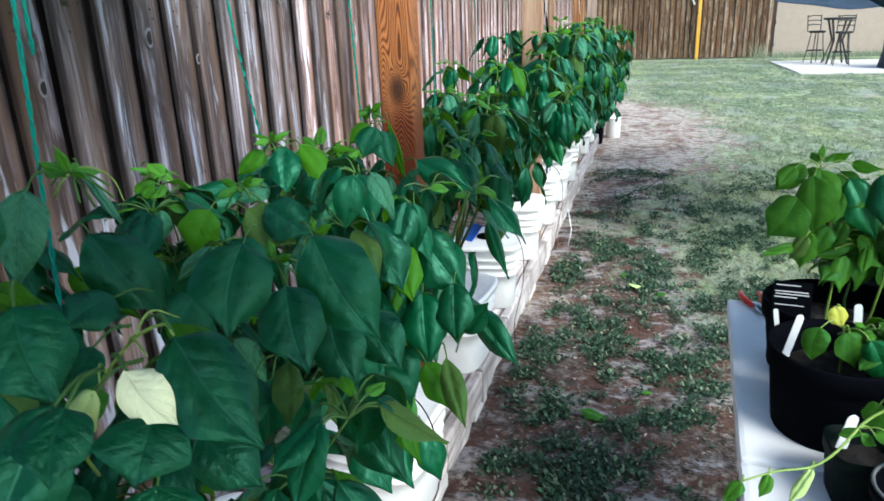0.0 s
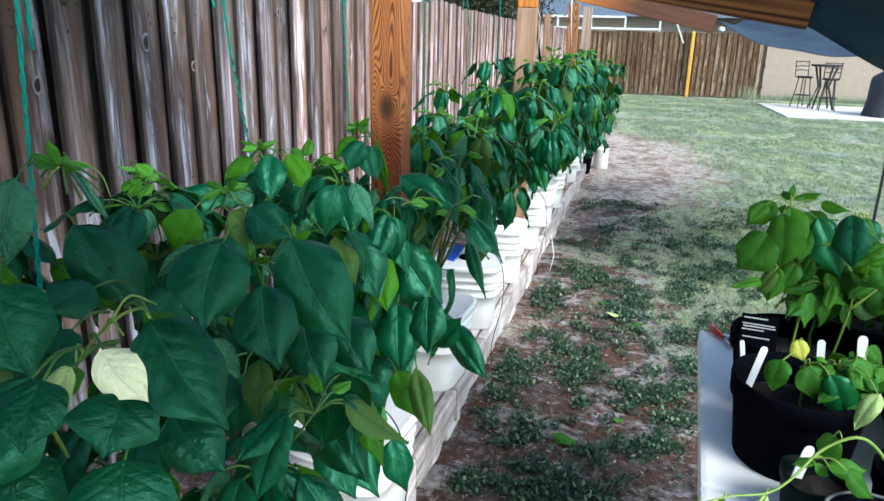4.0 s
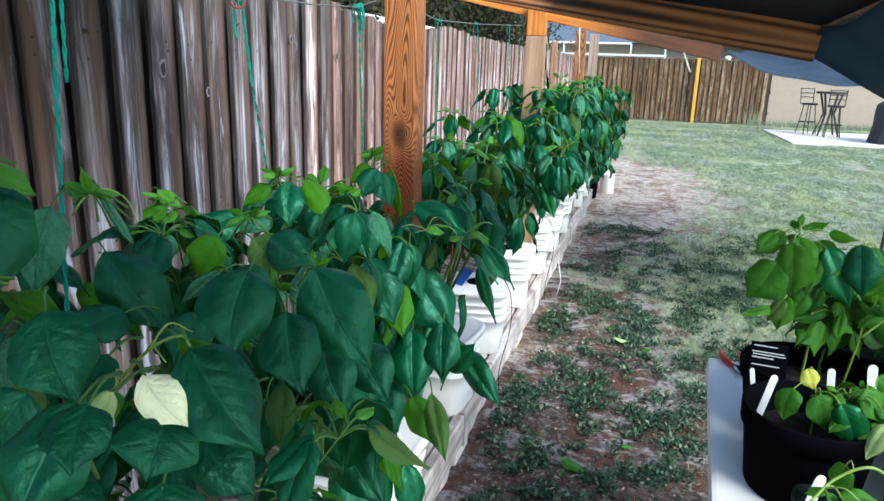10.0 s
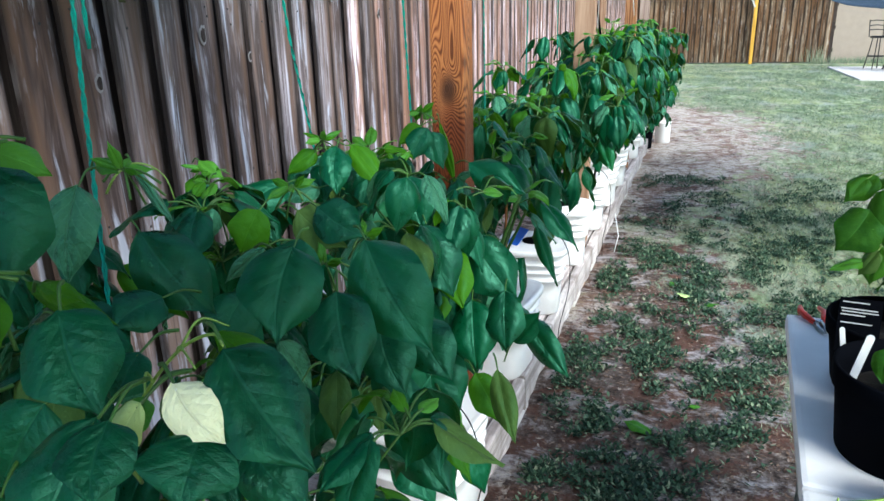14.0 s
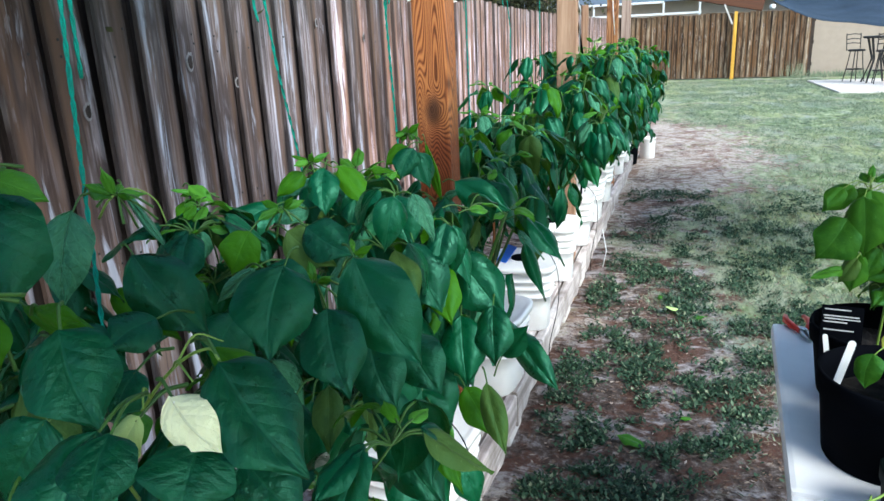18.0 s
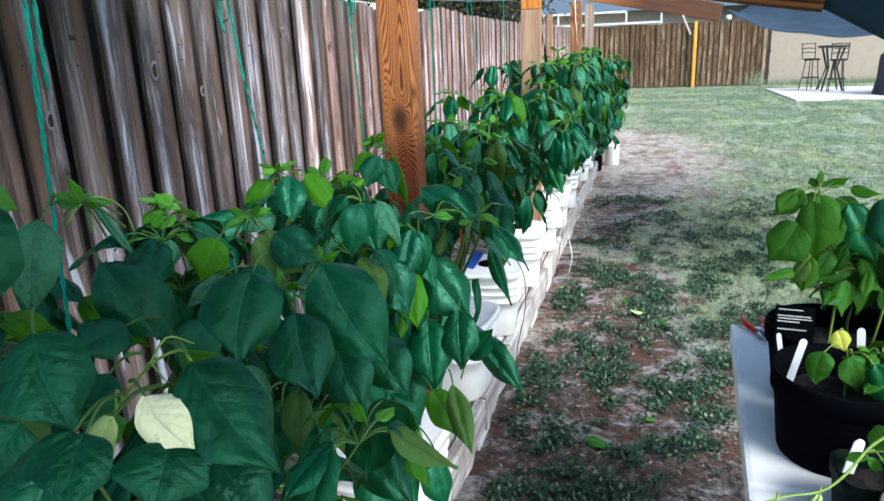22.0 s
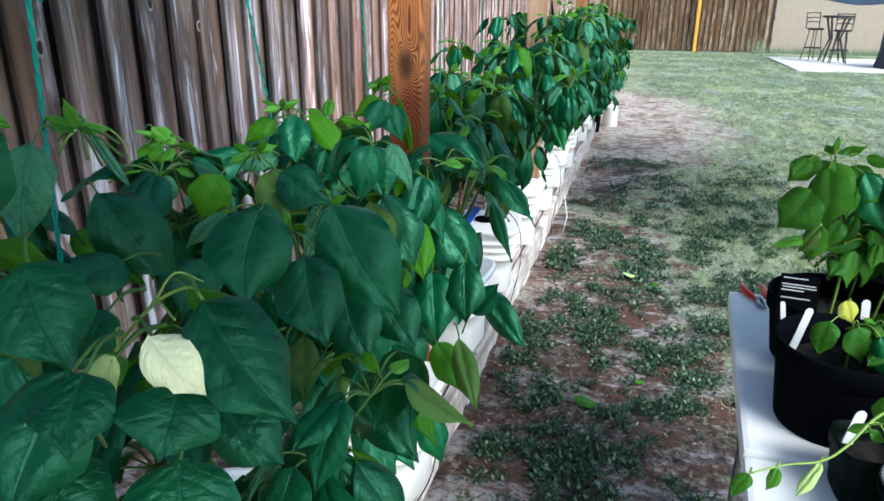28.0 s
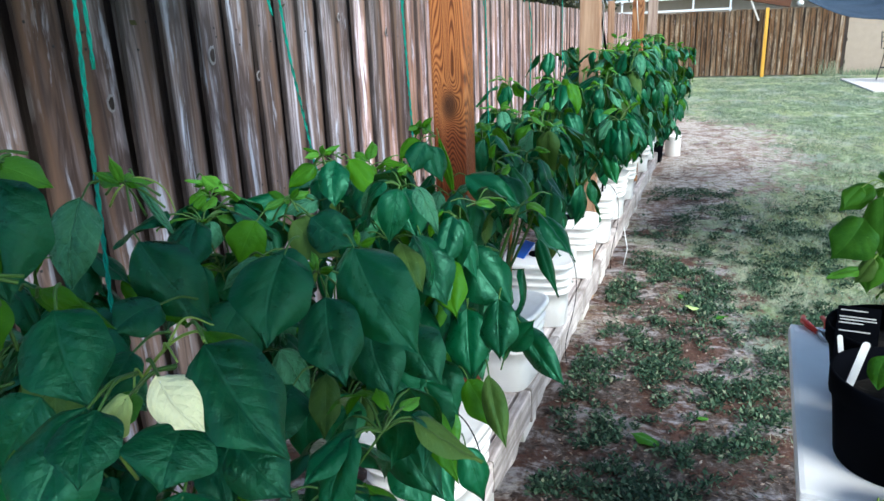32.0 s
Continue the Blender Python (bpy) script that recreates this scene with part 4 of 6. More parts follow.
def pepper_plant(name, at, height, seed, label, spread=0.26, leaves=70, size=0.115, bare=0.42, lean=(0, 0), meshes=None, stake=True, skip=None, droop=(-1.35, -0.6), group="pepper plants in buckets", thick=1.0, wide=1.0, bow=0.5, nb=7):
    """A forked pepper plant: one main stem, branches from its fork, at each node a few leaves that hang from their stalks, and a tuft of young ones at each tip."""
    rnd = random.Random(seed)
    meshes = meshes or LEAVES
    p = thing(name, pose(*at), label, "pepper plant", group)
    bm = bmesh.new()
    at_v = Vector(at)
    fork = Vector((lean[0] * 0.4, lean[1] * 0.4, height * bare))
    tube(bm, [(0, 0, -0.01), fork * 0.5 + Vector((rnd.uniform(-0.01, 0.01), rnd.uniform(-0.01, 0.01), 0)), fork], [0.009 * thick, 0.008 * thick, 0.007 * thick], 7)
    per = max(2, round(leaves / nb / 5))

    def hang(node, la, ln, pitch, young):
        pet = ln * rnd.uniform(0.3, 0.55)
        out = Vector((math.cos(la), math.sin(la), rnd.uniform(0.15, 0.6))).normalized()
        base = node + out * pet
        d = Vector((math.cos(la) * math.cos(pitch), math.sin(la) * math.cos(pitch), math.sin(pitch)))
        if skip and (skip(at_v + base + d * ln * 0.5) or skip(at_v + base + d * ln)):
            return
        tube(bm, curved([node, node.lerp(base, 0.6) + Vector((0, 0, 0.1 * pet)), base + d * 0.004], 3), 0.0013, 5, False)
        up = Vector((0.5 * math.cos(la) + rnd.gauss(0, 0.3), 0.5 * math.sin(la) + rnd.gauss(0, 0.3), 1))
        kinds = young or meshes
        if not young and meshes is LEAVES:
            if rnd.random() < 0.10:
                kinds = BACKLITS
            else:
                # the silver share stands in for leaves lit by the sky
                pick = rnd.random()
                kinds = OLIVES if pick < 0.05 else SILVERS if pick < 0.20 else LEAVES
        add_leaf(p, rnd, kinds, base, d, up, ln, wide * rnd.uniform(0.78, 1.05))

    for k in range(nb):
        az = k * math.tau / nb + rnd.uniform(-0.4, 0.4)
        reach = spread * rnd.uniform(0.35, 0.9)
        top = Vector((fork.x + lean[0] + reach * math.cos(az), fork.y + lean[1] + reach * math.sin(az), height * rnd.uniform(0.78, 0.97)))
        midp = Vector((fork.x + (top.x - fork.x) * bow, fork.y + (top.y - fork.y) * bow, fork.z + (top.z - fork.z) * (1.0 - bow))) + Vector((0.03 * math.cos(az), 0.03 * math.sin(az), rnd.uniform(-0.03, 0.01)))
        if not (skip and skip(at_v + top)):
            tube(bm, curved([fork, midp, top], 4), [0.006 * thick * (1 - 0.055 * i) for i in range(9)], 6)
        elif not skip(at_v + midp):
            tube(bm, [fork, fork.lerp(midp, 0.8)], [0.006 * thick, 0.004 * thick], 6)
        turn = rnd.uniform(0, 6)
        for node_t in (0.3, 0.48, 0.66, 0.82, 0.96):
            t = node_t + rnd.uniform(-0.05, 0.04)
            node = fork.lerp(midp, t * 2) if t < 0.5 else midp.lerp(top, t * 2 - 1)
            for q in range(per):
                turn += 2.4 + rnd.uniform(-0.5, 0.5)
                ln = size * rnd.uniform(0.68, 1.12) * (0.85 if node_t > 0.9 else 1.0)
                hang(node, turn, ln, rnd.uniform(*droop) + (0.25 if node_t > 0.9 else 0), None)
        for q in range(4):
            hang(top, turn + q * 1.7, size * rnd.uniform(0.22, 0.48), rnd.uniform(-0.5, 0.7), YOUNGS if rnd.random() < 0.75 else BACKLITS)
    part("stem", bm, STEM, p, smooth=True)
    if stake:
        bm = bmesh.new()
        tube(bm, [(0.03, 0.03, -0.02), (0.035, 0.03, height * 0.75)], 0.005, 6)
        part("stake", bm, STAKE, p)
    return p


PEPPER = "leafy green pepper plant with drooping leaves in a white bucket"
SOIL_Z = BENCH_Z + 0.312
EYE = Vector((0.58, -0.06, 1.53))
rp = random.Random(11)


def above(y):
    """Keeps the space over the bucket rims clear on the middle plants."""
    low = 0.53 if y < 4.5 else 0.36
    return lambda q: q.z < low or (q.x > bench_edge(y) + 0.16 and q.z < low + (0.06 if y < 4.5 else 0)) or blocks_view(q)


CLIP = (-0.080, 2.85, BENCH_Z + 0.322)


def blocks_view(q):
    """Fits the camera's view: drops leaves hiding the upper first post or blue clip."""
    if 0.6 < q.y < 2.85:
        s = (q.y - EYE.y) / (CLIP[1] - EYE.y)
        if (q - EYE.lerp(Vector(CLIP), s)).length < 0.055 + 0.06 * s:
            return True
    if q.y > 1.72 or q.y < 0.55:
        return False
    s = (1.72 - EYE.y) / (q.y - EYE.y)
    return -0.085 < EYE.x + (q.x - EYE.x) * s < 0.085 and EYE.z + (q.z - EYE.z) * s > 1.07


ROW = {}
for i, y in enumerate(BUCKET_YS):
    if y < 1.2:
        continue
    h = float(np.interp(y, (1.4, 2.3, 2.9, 3.5, 4.2, 5.4, 7.0), (0.72, 0.69, 0.75, 0.88, 0.87, 0.90, 0.87)))
    reach = float(np.interp(y, (1.4, 3, 5, 7), (0.25, 0.35, 0.40, 0.43)))
    ROW[y] = pepper_plant("pepper_plant", (bucket_x(y), y, SOIL_Z), h + rp.uniform(-0.02, 0.02), 20 + i, PEPPER, spread=reach, leaves=215, size=0.158, bare=0.24 if y < 2 else 0.12 if y < 4.5 else 0.06, lean=(0.10 if 3 < y < 4 else 0.04 if y < 4.5 else 0.07, 0), skip=above(y), bow=0.5 if y < 4.5 else 0.72, wide=0.92, droop=(-1.45, -0.75))


def tall_shoot(tip, foot, seed, size=0.085):
    """A pale young shoot that stands out above the rest of its plant."""
    y = min(ROW, key=lambda v: abs(v - foot[1]))
    at = Vector((bucket_x(y), y, SOIL_Z))
    rnd = random.Random(seed)
    tip, foot = Vector(tip) - at, Vector(foot) - at
    bm = bmesh.new()
    tube(bm, curved([foot.lerp(Vector((0, 0, 0.2)), 0.5), foot, foot.lerp(tip, 0.6) + Vector((0.01, 0, 0)), tip], 4), 0.0035, 6)
    for k in range(9):
        f = 0.15 + 0.85 * k / 8
        node = foot.lerp(tip, f)
        a, pitch = k * 2.4 + rnd.uniform(-0.3, 0.3), rnd.uniform(-1.1, -0.3) + (1.0 if k == 8 else 0)
        ln = size * rnd.uniform(0.75, 1.15) * (1.15 - 0.5 * f)
        base = node + Vector((math.cos(a), math.sin(a), 0.4)) * ln * 0.3
        d = Vector((math.cos(a) * math.cos(pitch), math.sin(a) * math.cos(pitch), math.sin(pitch)))
        tube(bm, [node, base], 0.0015, 5)
        add_leaf(ROW[y], rnd, (YOUNGS, BACKLITS, WAXENS, SILVERS)[rnd.randrange(4)], base, d, Vector((math.cos(a), math.sin(a), 1)), ln, 0.8)
    part("shoot", bm, YSTEM, ROW[y], smooth=True)


tall_shoot((0.104, 5.20, 1.440), (0.131, 5.20, 1.212), 3)
tall_shoot((0.360, 5.90, 1.357), (0.393, 5.90, 1.096), 8)
tall_shoot((0.029, 4.40, 1.363), (0.008, 4.40, 1.247), 5)

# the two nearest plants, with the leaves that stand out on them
HERO_SETS = {"leaf": LEAVES, "young": YOUNGS, "pale": PALES, "olive": OLIVES, "lit": BACKLITS, "silver": SILVERS, "pale2": WAXENS, "seed": SEEDS, "yellow": YELLOWS}


def near_plant(at, seed, lean, spread, clear, top, calls, label="large leafy pepper plant with drooping dark green leaves"):
    def skip(q):
        return (q - EYE).length < clear or q.z > top or q.z < (0.78 if q.x > 0.02 else 0.62) or blocks_view(q)

    p = pepper_plant("pepper_plant", at, 0.78, seed, label, spread=spread, leaves=330, size=0.095, bare=0.3, lean=lean, skip=skip, stake=False, thick=0.35)
    rnd = random.Random(seed)
    hub = Vector((lean[0], lean[1], 0.45))
    for kind, base, d, ln, width in calls:
        base, d = Vector(base) - Vector(at), Vector(d)
        o = add_leaf(p, rnd, HERO_SETS[kind][:3], base, d, (EYE - Vector(at) - base).normalized() * 0.8 + Vector((rnd.uniform(-0.25, 0.25), rnd.uniform(-0.2, 0.1), 0.4)), ln * 1.06, width)
        node = base - d.normalized() * 0.035 + Vector((0, 0.015, -0.02))
        bm = bmesh.new()
        way = curved([base + d.normalized() * 0.004, base.lerp(node, 0.5) + Vector((0, 0, 0.005)), node], 5)
        tube(bm, way, [0.0009 + 0.0008 * i / len(way) for i in range(len(way))], 6)
        part("leaf_stalk", bm, STEM, p, smooth=True)
    return p


NEAR, MID = [], []


def hero(kind, base, d, ln, width):
    """A single well-seen leaf: where its stalk ends, the way it points, its length and relative width."""
    (NEAR if base[1] < 0.60 else MID).append((kind, base, d, ln, width))


hero("leaf", (0.307, 0.283, 1.349), (0.059, -0.014, -0.058), 0.085, 1.13)
hero("young", (0.247, 0.280, 1.310), (0.006, -0.029, -0.012), 0.032, 1.17)
hero("leaf", (0.267, 0.232, 1.326), (0.013, -0.032, -0.027), 0.044, 1.53)
hero("leaf", (0.310, 0.250, 1.314), (0.007, -0.033, -0.022), 0.040, 2.18)
hero("leaf", (0.037, 0.527, 1.328), (0.081, 0.001, -0.079), 0.113, 1.04)
hero("leaf", (0.211, 0.529, 1.324), (0.008, -0.055, -0.072), 0.091, 1.43)
hero("leaf", (0.159, 0.575, 1.303), (0.059, -0.003, -0.025), 0.064, 1.35)
hero("leaf", (0.250, 0.535, 1.280), (0.037, -0.042, -0.069), 0.089, 1.22)
hero("leaf", (0.258, 0.588, 1.316), (0.081, -0.031, -0.095), 0.128, 1.05)
hero("leaf", (0.149, 0.695, 1.316), (0.063, -0.008, -0.029), 0.070, 1.35)
hero("leaf", (0.179, 0.934, 1.302), (0.033, -0.042, -0.065), 0.084, 1.28)
hero("leaf", (0.242, 1.012, 1.186), (0.094, -0.044, -0.084), 0.134, 1.07)
hero("leaf", (0.317, 0.956, 1.123), (0.015, -0.066, -0.069), 0.096, 1.05)
hero("leaf", (0.267, 0.946, 1.106), (0.025, -0.072, -0.081), 0.111, 1.06)
hero("leaf", (0.328, 1.066, 1.035), (0.084, -0.061, -0.070), 0.126, 0.66)
hero("olive", (0.348, 0.777, 1.085), (0.040, -0.062, -0.063), 0.097, 0.55)
hero("olive", (0.250, 0.521, 1.202), (0.020, -0.044, -0.041), 0.064, 0.82)
hero("leaf", (0.198, 0.276, 1.364), (0.037, -0.018, -0.054), 0.068, 1.41)
hero("leaf", (0.196, 0.335, 1.307), (0.004, -0.035, -0.018), 0.040, 1.37)
hero("silver", (-0.070, 0.649, 1.368), (0.061, -0.009, -0.074), 0.096, 0.22)
hero("leaf", (0.216, 0.888, 1.243), (0.057, -0.046, -0.084), 0.112, 1.15)
hero("leaf", (0.198, 1.184, 1.273), (0.108, -0.024, -0.043), 0.119, 0.81)
hero("leaf", (0.247, 0.634, 1.207), (0.046, -0.041, -0.060), 0.086, 1.27)
hero("leaf", (0.275, 0.686, 1.190), (0.052, -0.038, -0.051), 0.082, 1.25)
hero("leaf", (0.072, 0.646, 1.217), (-0.000, -0.060, -0.043), 0.074, 1.46)
hero("leaf", (0.208, 0.524, 1.183), (0.002, -0.058, -0.039), 0.070, 1.47)
hero("leaf", (0.220, 0.624, 1.120), (-0.006, -0.072, -0.049), 0.087, 1.32)
hero("leaf", (0.317, 1.018, 1.008), (0.040, -0.005, 0.060), 0.073, 0.98)
hero("leaf", (0.090, 0.485, 1.278), (-0.013, -0.053, -0.011), 0.056, 1.43)
hero("leaf", (-0.064, 1.076, 1.302), (-0.008, -0.065, -0.051), 0.083, 0.92)
hero("leaf", (-0.026, 0.917, 1.285), (-0.034, -0.075, -0.028), 0.087, 1.18)
hero("leaf", (0.162, 0.896, 1.269), (-0.013, -0.054, -0.032), 0.064, 1.47)
hero("leaf", (0.230, 1.706, 1.002), (0.070, -0.090, -0.121), 0.166, 0.42)
hero("leaf", (0.221, 1.935, 1.078), (0.007, -0.095, -0.114), 0.149, 0.80)
hero("leaf", (0.099, 0.332, 1.438), (0.024, -0.027, -0.084), 0.092, 1.43)
hero("young", (0.069, 0.360, 1.442), (0.039, 0.012, -0.016), 0.044, 1.07)
hero("young", (0.074, 0.334, 1.441), (-0.001, -0.040, -0.022), 0.046, 0.51)
hero("young", (0.060, 0.349, 1.444), (0.014, -0.010, 0.026), 0.031, 0.84)
hero("young", (0.142, 0.265, 1.368), (0.010, 0.002, 0.045), 0.046, 0.80)
hero("leaf", (0.167, 0.238, 1.387), (0.000, -0.039, -0.019), 0.044, 1.08)
hero("leaf", (0.159, 0.213, 1.361), (0.031, -0.023, -0.058), 0.070, 0.70)
hero("leaf", (0.023, 0.441, 1.277), (0.060, 0.004, -0.045), 0.075, 1.24)
hero("leaf", (0.257, 0.234, 1.325), (0.002, -0.063, -0.047), 0.078, 1.12)
hero("leaf", (0.145, 0.245, 1.296), (0.019, -0.043, -0.042), 0.063, 0.94)
hero("leaf", (0.199, 0.212, 1.278), (0.027, -0.044, -0.048), 0.071, 1.37)
hero("leaf", (0.242, 0.227, 1.273), (0.034, -0.029, -0.043), 0.062, 1.49)
hero("leaf", (0.307, 0.244, 1.270), (0.023, -0.036, -0.036), 0.056, 1.90)
hero("leaf", (0.276, 0.336, 1.246), (0.051, -0.010, -0.032), 0.061, 1.30)
hero("leaf", (0.060, 0.278, 1.442), (0.021, -0.014, -0.043), 0.050, 1.26)
hero("leaf", (0.029, 0.297, 1.411), (0.034, 0.007, -0.024), 0.042, 1.38)
hero("leaf", (0.010, 0.332, 1.376), (0.004, -0.044, -0.026), 0.052, 1.15)
hero("young", (-0.023, 0.550, 1.392), (0.030, -0.008, -0.005), 0.032, 1.00)
hero("young", (-0.181, 0.921, 1.314), (0.050, -0.014, -0.020), 0.056, 0.76)
hero("leaf", (0.161, 0.980, 0.845), (0.078, -0.050, -0.101), 0.137, 0.95)
hero("young", (0.160, 1.100, 0.835), (0.054, -0.050, -0.063), 0.085, 1.0)
hero("lit", (0.243, 0.360, 1.318), (0.071, -0.010, -0.027), 0.077, 0.54)
hero("pale", (0.286, 0.262, 1.335), (0.042, -0.015, -0.021), 0.047, 1.06)
hero("pale2", (0.261, 0.262, 1.319), (-0.017, -0.014, -0.031), 0.040, 0.95)
hero("lit", (-0.182, 0.930, 1.288), (-0.025, -0.030, -0.033), 0.051, 1.05)
hero("silver", (-0.126, 0.860, 1.292), (0.018, -0.050, -0.087), 0.102, 0.98)
hero("lit", (0.079, 0.680, 1.312), (-0.015, -0.030, -0.048), 0.058, 1.43)
hero("olive", (0.119, 0.700, 1.308), (0.062, 0.000, -0.040), 0.074, 1.27)
hero("silver", (0.119, 0.620, 1.286), (-0.042, -0.020, -0.038), 0.060, 0.54)
hero("silver", (-0.002, 0.500, 1.380), (0.009, -0.040, -0.083), 0.093, 0.92)
hero("lit", (0.088, 0.360, 1.339), (0.050, -0.010, -0.003), 0.051, 0.58)
hero("lit", (-0.089, 0.620, 1.246), (0.093, 0.000, -0.050), 0.105, 0.69)
hero("silver", (0.001, 0.980, 1.266), (-0.050, -0.030, -0.017), 0.061, 1.11)
hero("pale2", (0.078, 1.000, 1.232), (0.064, -0.010, -0.025), 0.069, 0.70)
hero("lit", (-0.011, 1.000, 1.321), (-0.039, -0.030, -0.033), 0.059, 0.98)
hero("lit", (0.044, 1.020, 1.329), (0.074, -0.020, -0.063), 0.100, 0.74)
hero("leaf", (0.027, 1.000, 1.330), (0.021, -0.050, -0.063), 0.083, 1.07)
hero("lit", (0.054, 1.330, 1.315), (-0.040, -0.020, -0.036), 0.057, 1.20)
hero("leaf", (0.072, 1.320, 1.312), (-0.022, -0.030, -0.060), 0.070, 1.31)
hero("leaf", (0.080, 1.330, 1.303), (0.028, -0.020, -0.070), 0.078, 1.14)
hero("lit", (0.071, 1.400, 1.314), (0.046, -0.020, -0.141), 0.149, 0.20)
hero("lit", (0.032, 1.360, 1.321), (0.010, 0.010, 0.032), 0.035, 0.83)
hero("young", (0.051, 1.360, 1.323), (0.015, 0.010, 0.024), 0.030, 0.95)
hero("lit", (0.331, 0.600, 1.131), (0.039, -0.030, -0.067), 0.083, 0.62)
hero("leaf", (0.266, 0.620, 1.112), (0.086, -0.050, -0.069), 0.121, 0.89)
hero("lit", (0.311, 0.800, 1.062), (0.048, -0.030, -0.050), 0.076, 1.01)
hero("lit", (0.187, 0.800, 1.160), (0.026, -0.030, -0.053), 0.067, 1.22)
hero("olive", (0.189, 0.860, 1.098), (0.013, -0.030, -0.068), 0.076, 1.16)
hero("leaf", (0.215, 0.720, 1.091), (0.066, -0.030, -0.060), 0.094, 0.94)
hero("silver", (0.143, 1.420, 1.203), (-0.054, 0.000, -0.019), 0.057, 0.61)
hero("leaf", (0.195, 1.450, 1.222), (-0.004, -0.060, -0.089), 0.108, 1.25)
hero("leaf", (0.197, 1.500, 1.207), (0.056, -0.040, -0.093), 0.116, 1.05)
hero("young", (0.192, 1.480, 1.215), (0.013, 0.020, 0.026), 0.035, 1.01)
hero("olive", (0.160, 1.050, 1.181), (0.035, -0.030, -0.056), 0.072, 1.40)
hero("leaf", (0.195, 1.020, 1.073), (0.038, -0.030, -0.074), 0.089, 1.17)
hero("silver", (0.084, 0.330, 1.448), (-0.031, -0.020, -0.032), 0.049, 0.31)
hero("silver", (0.139, 0.260, 1.379), (-0.053, -0.010, -0.039), 0.067, 0.63)
hero("lit", (0.072, 0.360, 1.441), (0.029, 0.020, -0.016), 0.039, 1.09)
hero("young", (0.074, 0.340, 1.451), (-0.014, 0.010, 0.018), 0.025, 0.94)
hero("lit", (0.107, 0.300, 1.360), (-0.019, -0.010, -0.057), 0.061, 1.47)
hero("silver", (0.142, 0.240, 1.370), (-0.008, -0.020, -0.095), 0.097, 0.27)
hero("lit", (0.114, 0.300, 1.366), (-0.003, 0.010, 0.040), 0.041, 0.62)
hero("lit", (0.027, 0.400, 1.320), (0.086, -0.000, -0.027), 0.090, 0.41)
hero("leaf", (0.202, 0.250, 1.316), (-0.020, -0.030, -0.045), 0.058, 1.48)
hero("leaf", (0.210, 0.750, 1.116), (0.030, -0.030, -0.087), 0.097, 1.24)
hero("leaf", (0.229, 0.850, 1.021), (0.039, -0.030, -0.085), 0.098, 1.19)
hero("leaf", (0.226, 0.600, 1.114), (-0.021, -0.030, -0.078), 0.086, 1.03)
hero("leaf", (0.213, 0.550, 1.166), (0.011, -0.030, -0.078), 0.084, 1.02)
hero("leaf", (0.217, 0.780, 0.958), (0.048, -0.030, -0.083), 0.101, 1.29)
hero("leaf", (0.246, 0.980, 0.829), (0.043, -0.030, -0.084), 0.099, 0.97)
hero("olive", (0.161, 0.800, 1.035), (0.021, -0.030, -0.073), 0.082, 0.86)
hero("leaf", (0.178, 0.900, 1.041), (0.041, -0.030, -0.082), 0.097, 1.30)
hero("leaf", (0.208, 0.960, 1.004), (0.046, -0.030, -0.079), 0.097, 1.18)
hero("leaf", (0.237, 1.020, 1.027), (0.024, -0.030, -0.083), 0.091, 1.11)
hero("leaf", (0.181, 0.820, 1.134), (0.028, -0.030, -0.082), 0.091, 1.22)
# tufts of new leaves at the tips of the shoots
rt = random.Random(9)
for tip in ((0.002, 1.000, 1.341), (-0.171, 0.920, 1.302), (0.009, 0.550, 1.387), (0.102, 0.720, 1.332), (0.090, 1.100, 1.285), (0.189, 1.050, 1.191), (0.043, 1.360, 1.338), (0.180, 0.750, 1.265), (0.046, 0.700, 1.266), (0.194, 0.620, 1.276), (0.252, 0.980, 1.087)):
    for q in range(6):
        a, lift = q * 1.05 + rt.uniform(-0.3, 0.3), rt.uniform(-0.3, 1.2)
        hero("young" if q % 3 else "lit", (tip[0] + 0.004 * math.cos(a), tip[1] + 0.004 * math.sin(a), tip[2]), (math.cos(a), math.sin(a), lift), rt.uniform(0.016, 0.036), rt.uniform(0.5, 0.8))
first = near_plant((-0.03, 0.42, SOIL_Z), 71, (0.18, -0.06), 0.24, 0.60, 1.26, NEAR, "large leafy pepper plant with one pale bleached leaf")
for pts, r in ((((0.15, 0.36, 1.17), (0.179, 0.32, 1.228), (0.194, 0.31, 1.255), (0.232, 0.305, 1.305), (0.265, 0.30, 1.337), (0.292, 0.295, 1.351), (0.307, 0.283, 1.351)), 0.0017),
               (((0.258, 0.301, 1.331), (0.280, 0.280, 1.348), (0.305, 0.260, 1.348)), 0.0011), (((0.232, 0.305, 1.305), (0.238, 0.294, 1.318), (0.247, 0.281, 1.312)), 0.0012), (((0.262, 0.300, 1.335), (0.272, 0.31, 1.352), (0.276, 0.332, 1.338)), 0.0010), (((-0.067, 0.600, 1.344), (-0.050, 0.600, 1.365), (-0.043, 0.620, 1.375), (-0.035, 0.640, 1.369), (-0.024, 0.650, 1.353), (-0.015, 0.650, 1.327)), 0.0016)):
    bm = bmesh.new()
    way = curved([Vector(q) - Vector((-0.03, 0.42, SOIL_Z)) for q in pts], 6)
    tube(bm, way, [r * (1 - 0.5 * i / len(way)) for i in range(len(way))], 7)
    part("young_branch", bm, YSTEM, first, "yellow-green young branch", True)
second = near_plant((-0.05, 0.95, SOIL_Z), 72, (0.12, -0.04), 0.30, 0.78, 1.33, MID)
near_plant((-0.08, 0.34, SOIL_Z), 73, (-0.16, 0.10), 0.24, 0.62, 1.27, [])
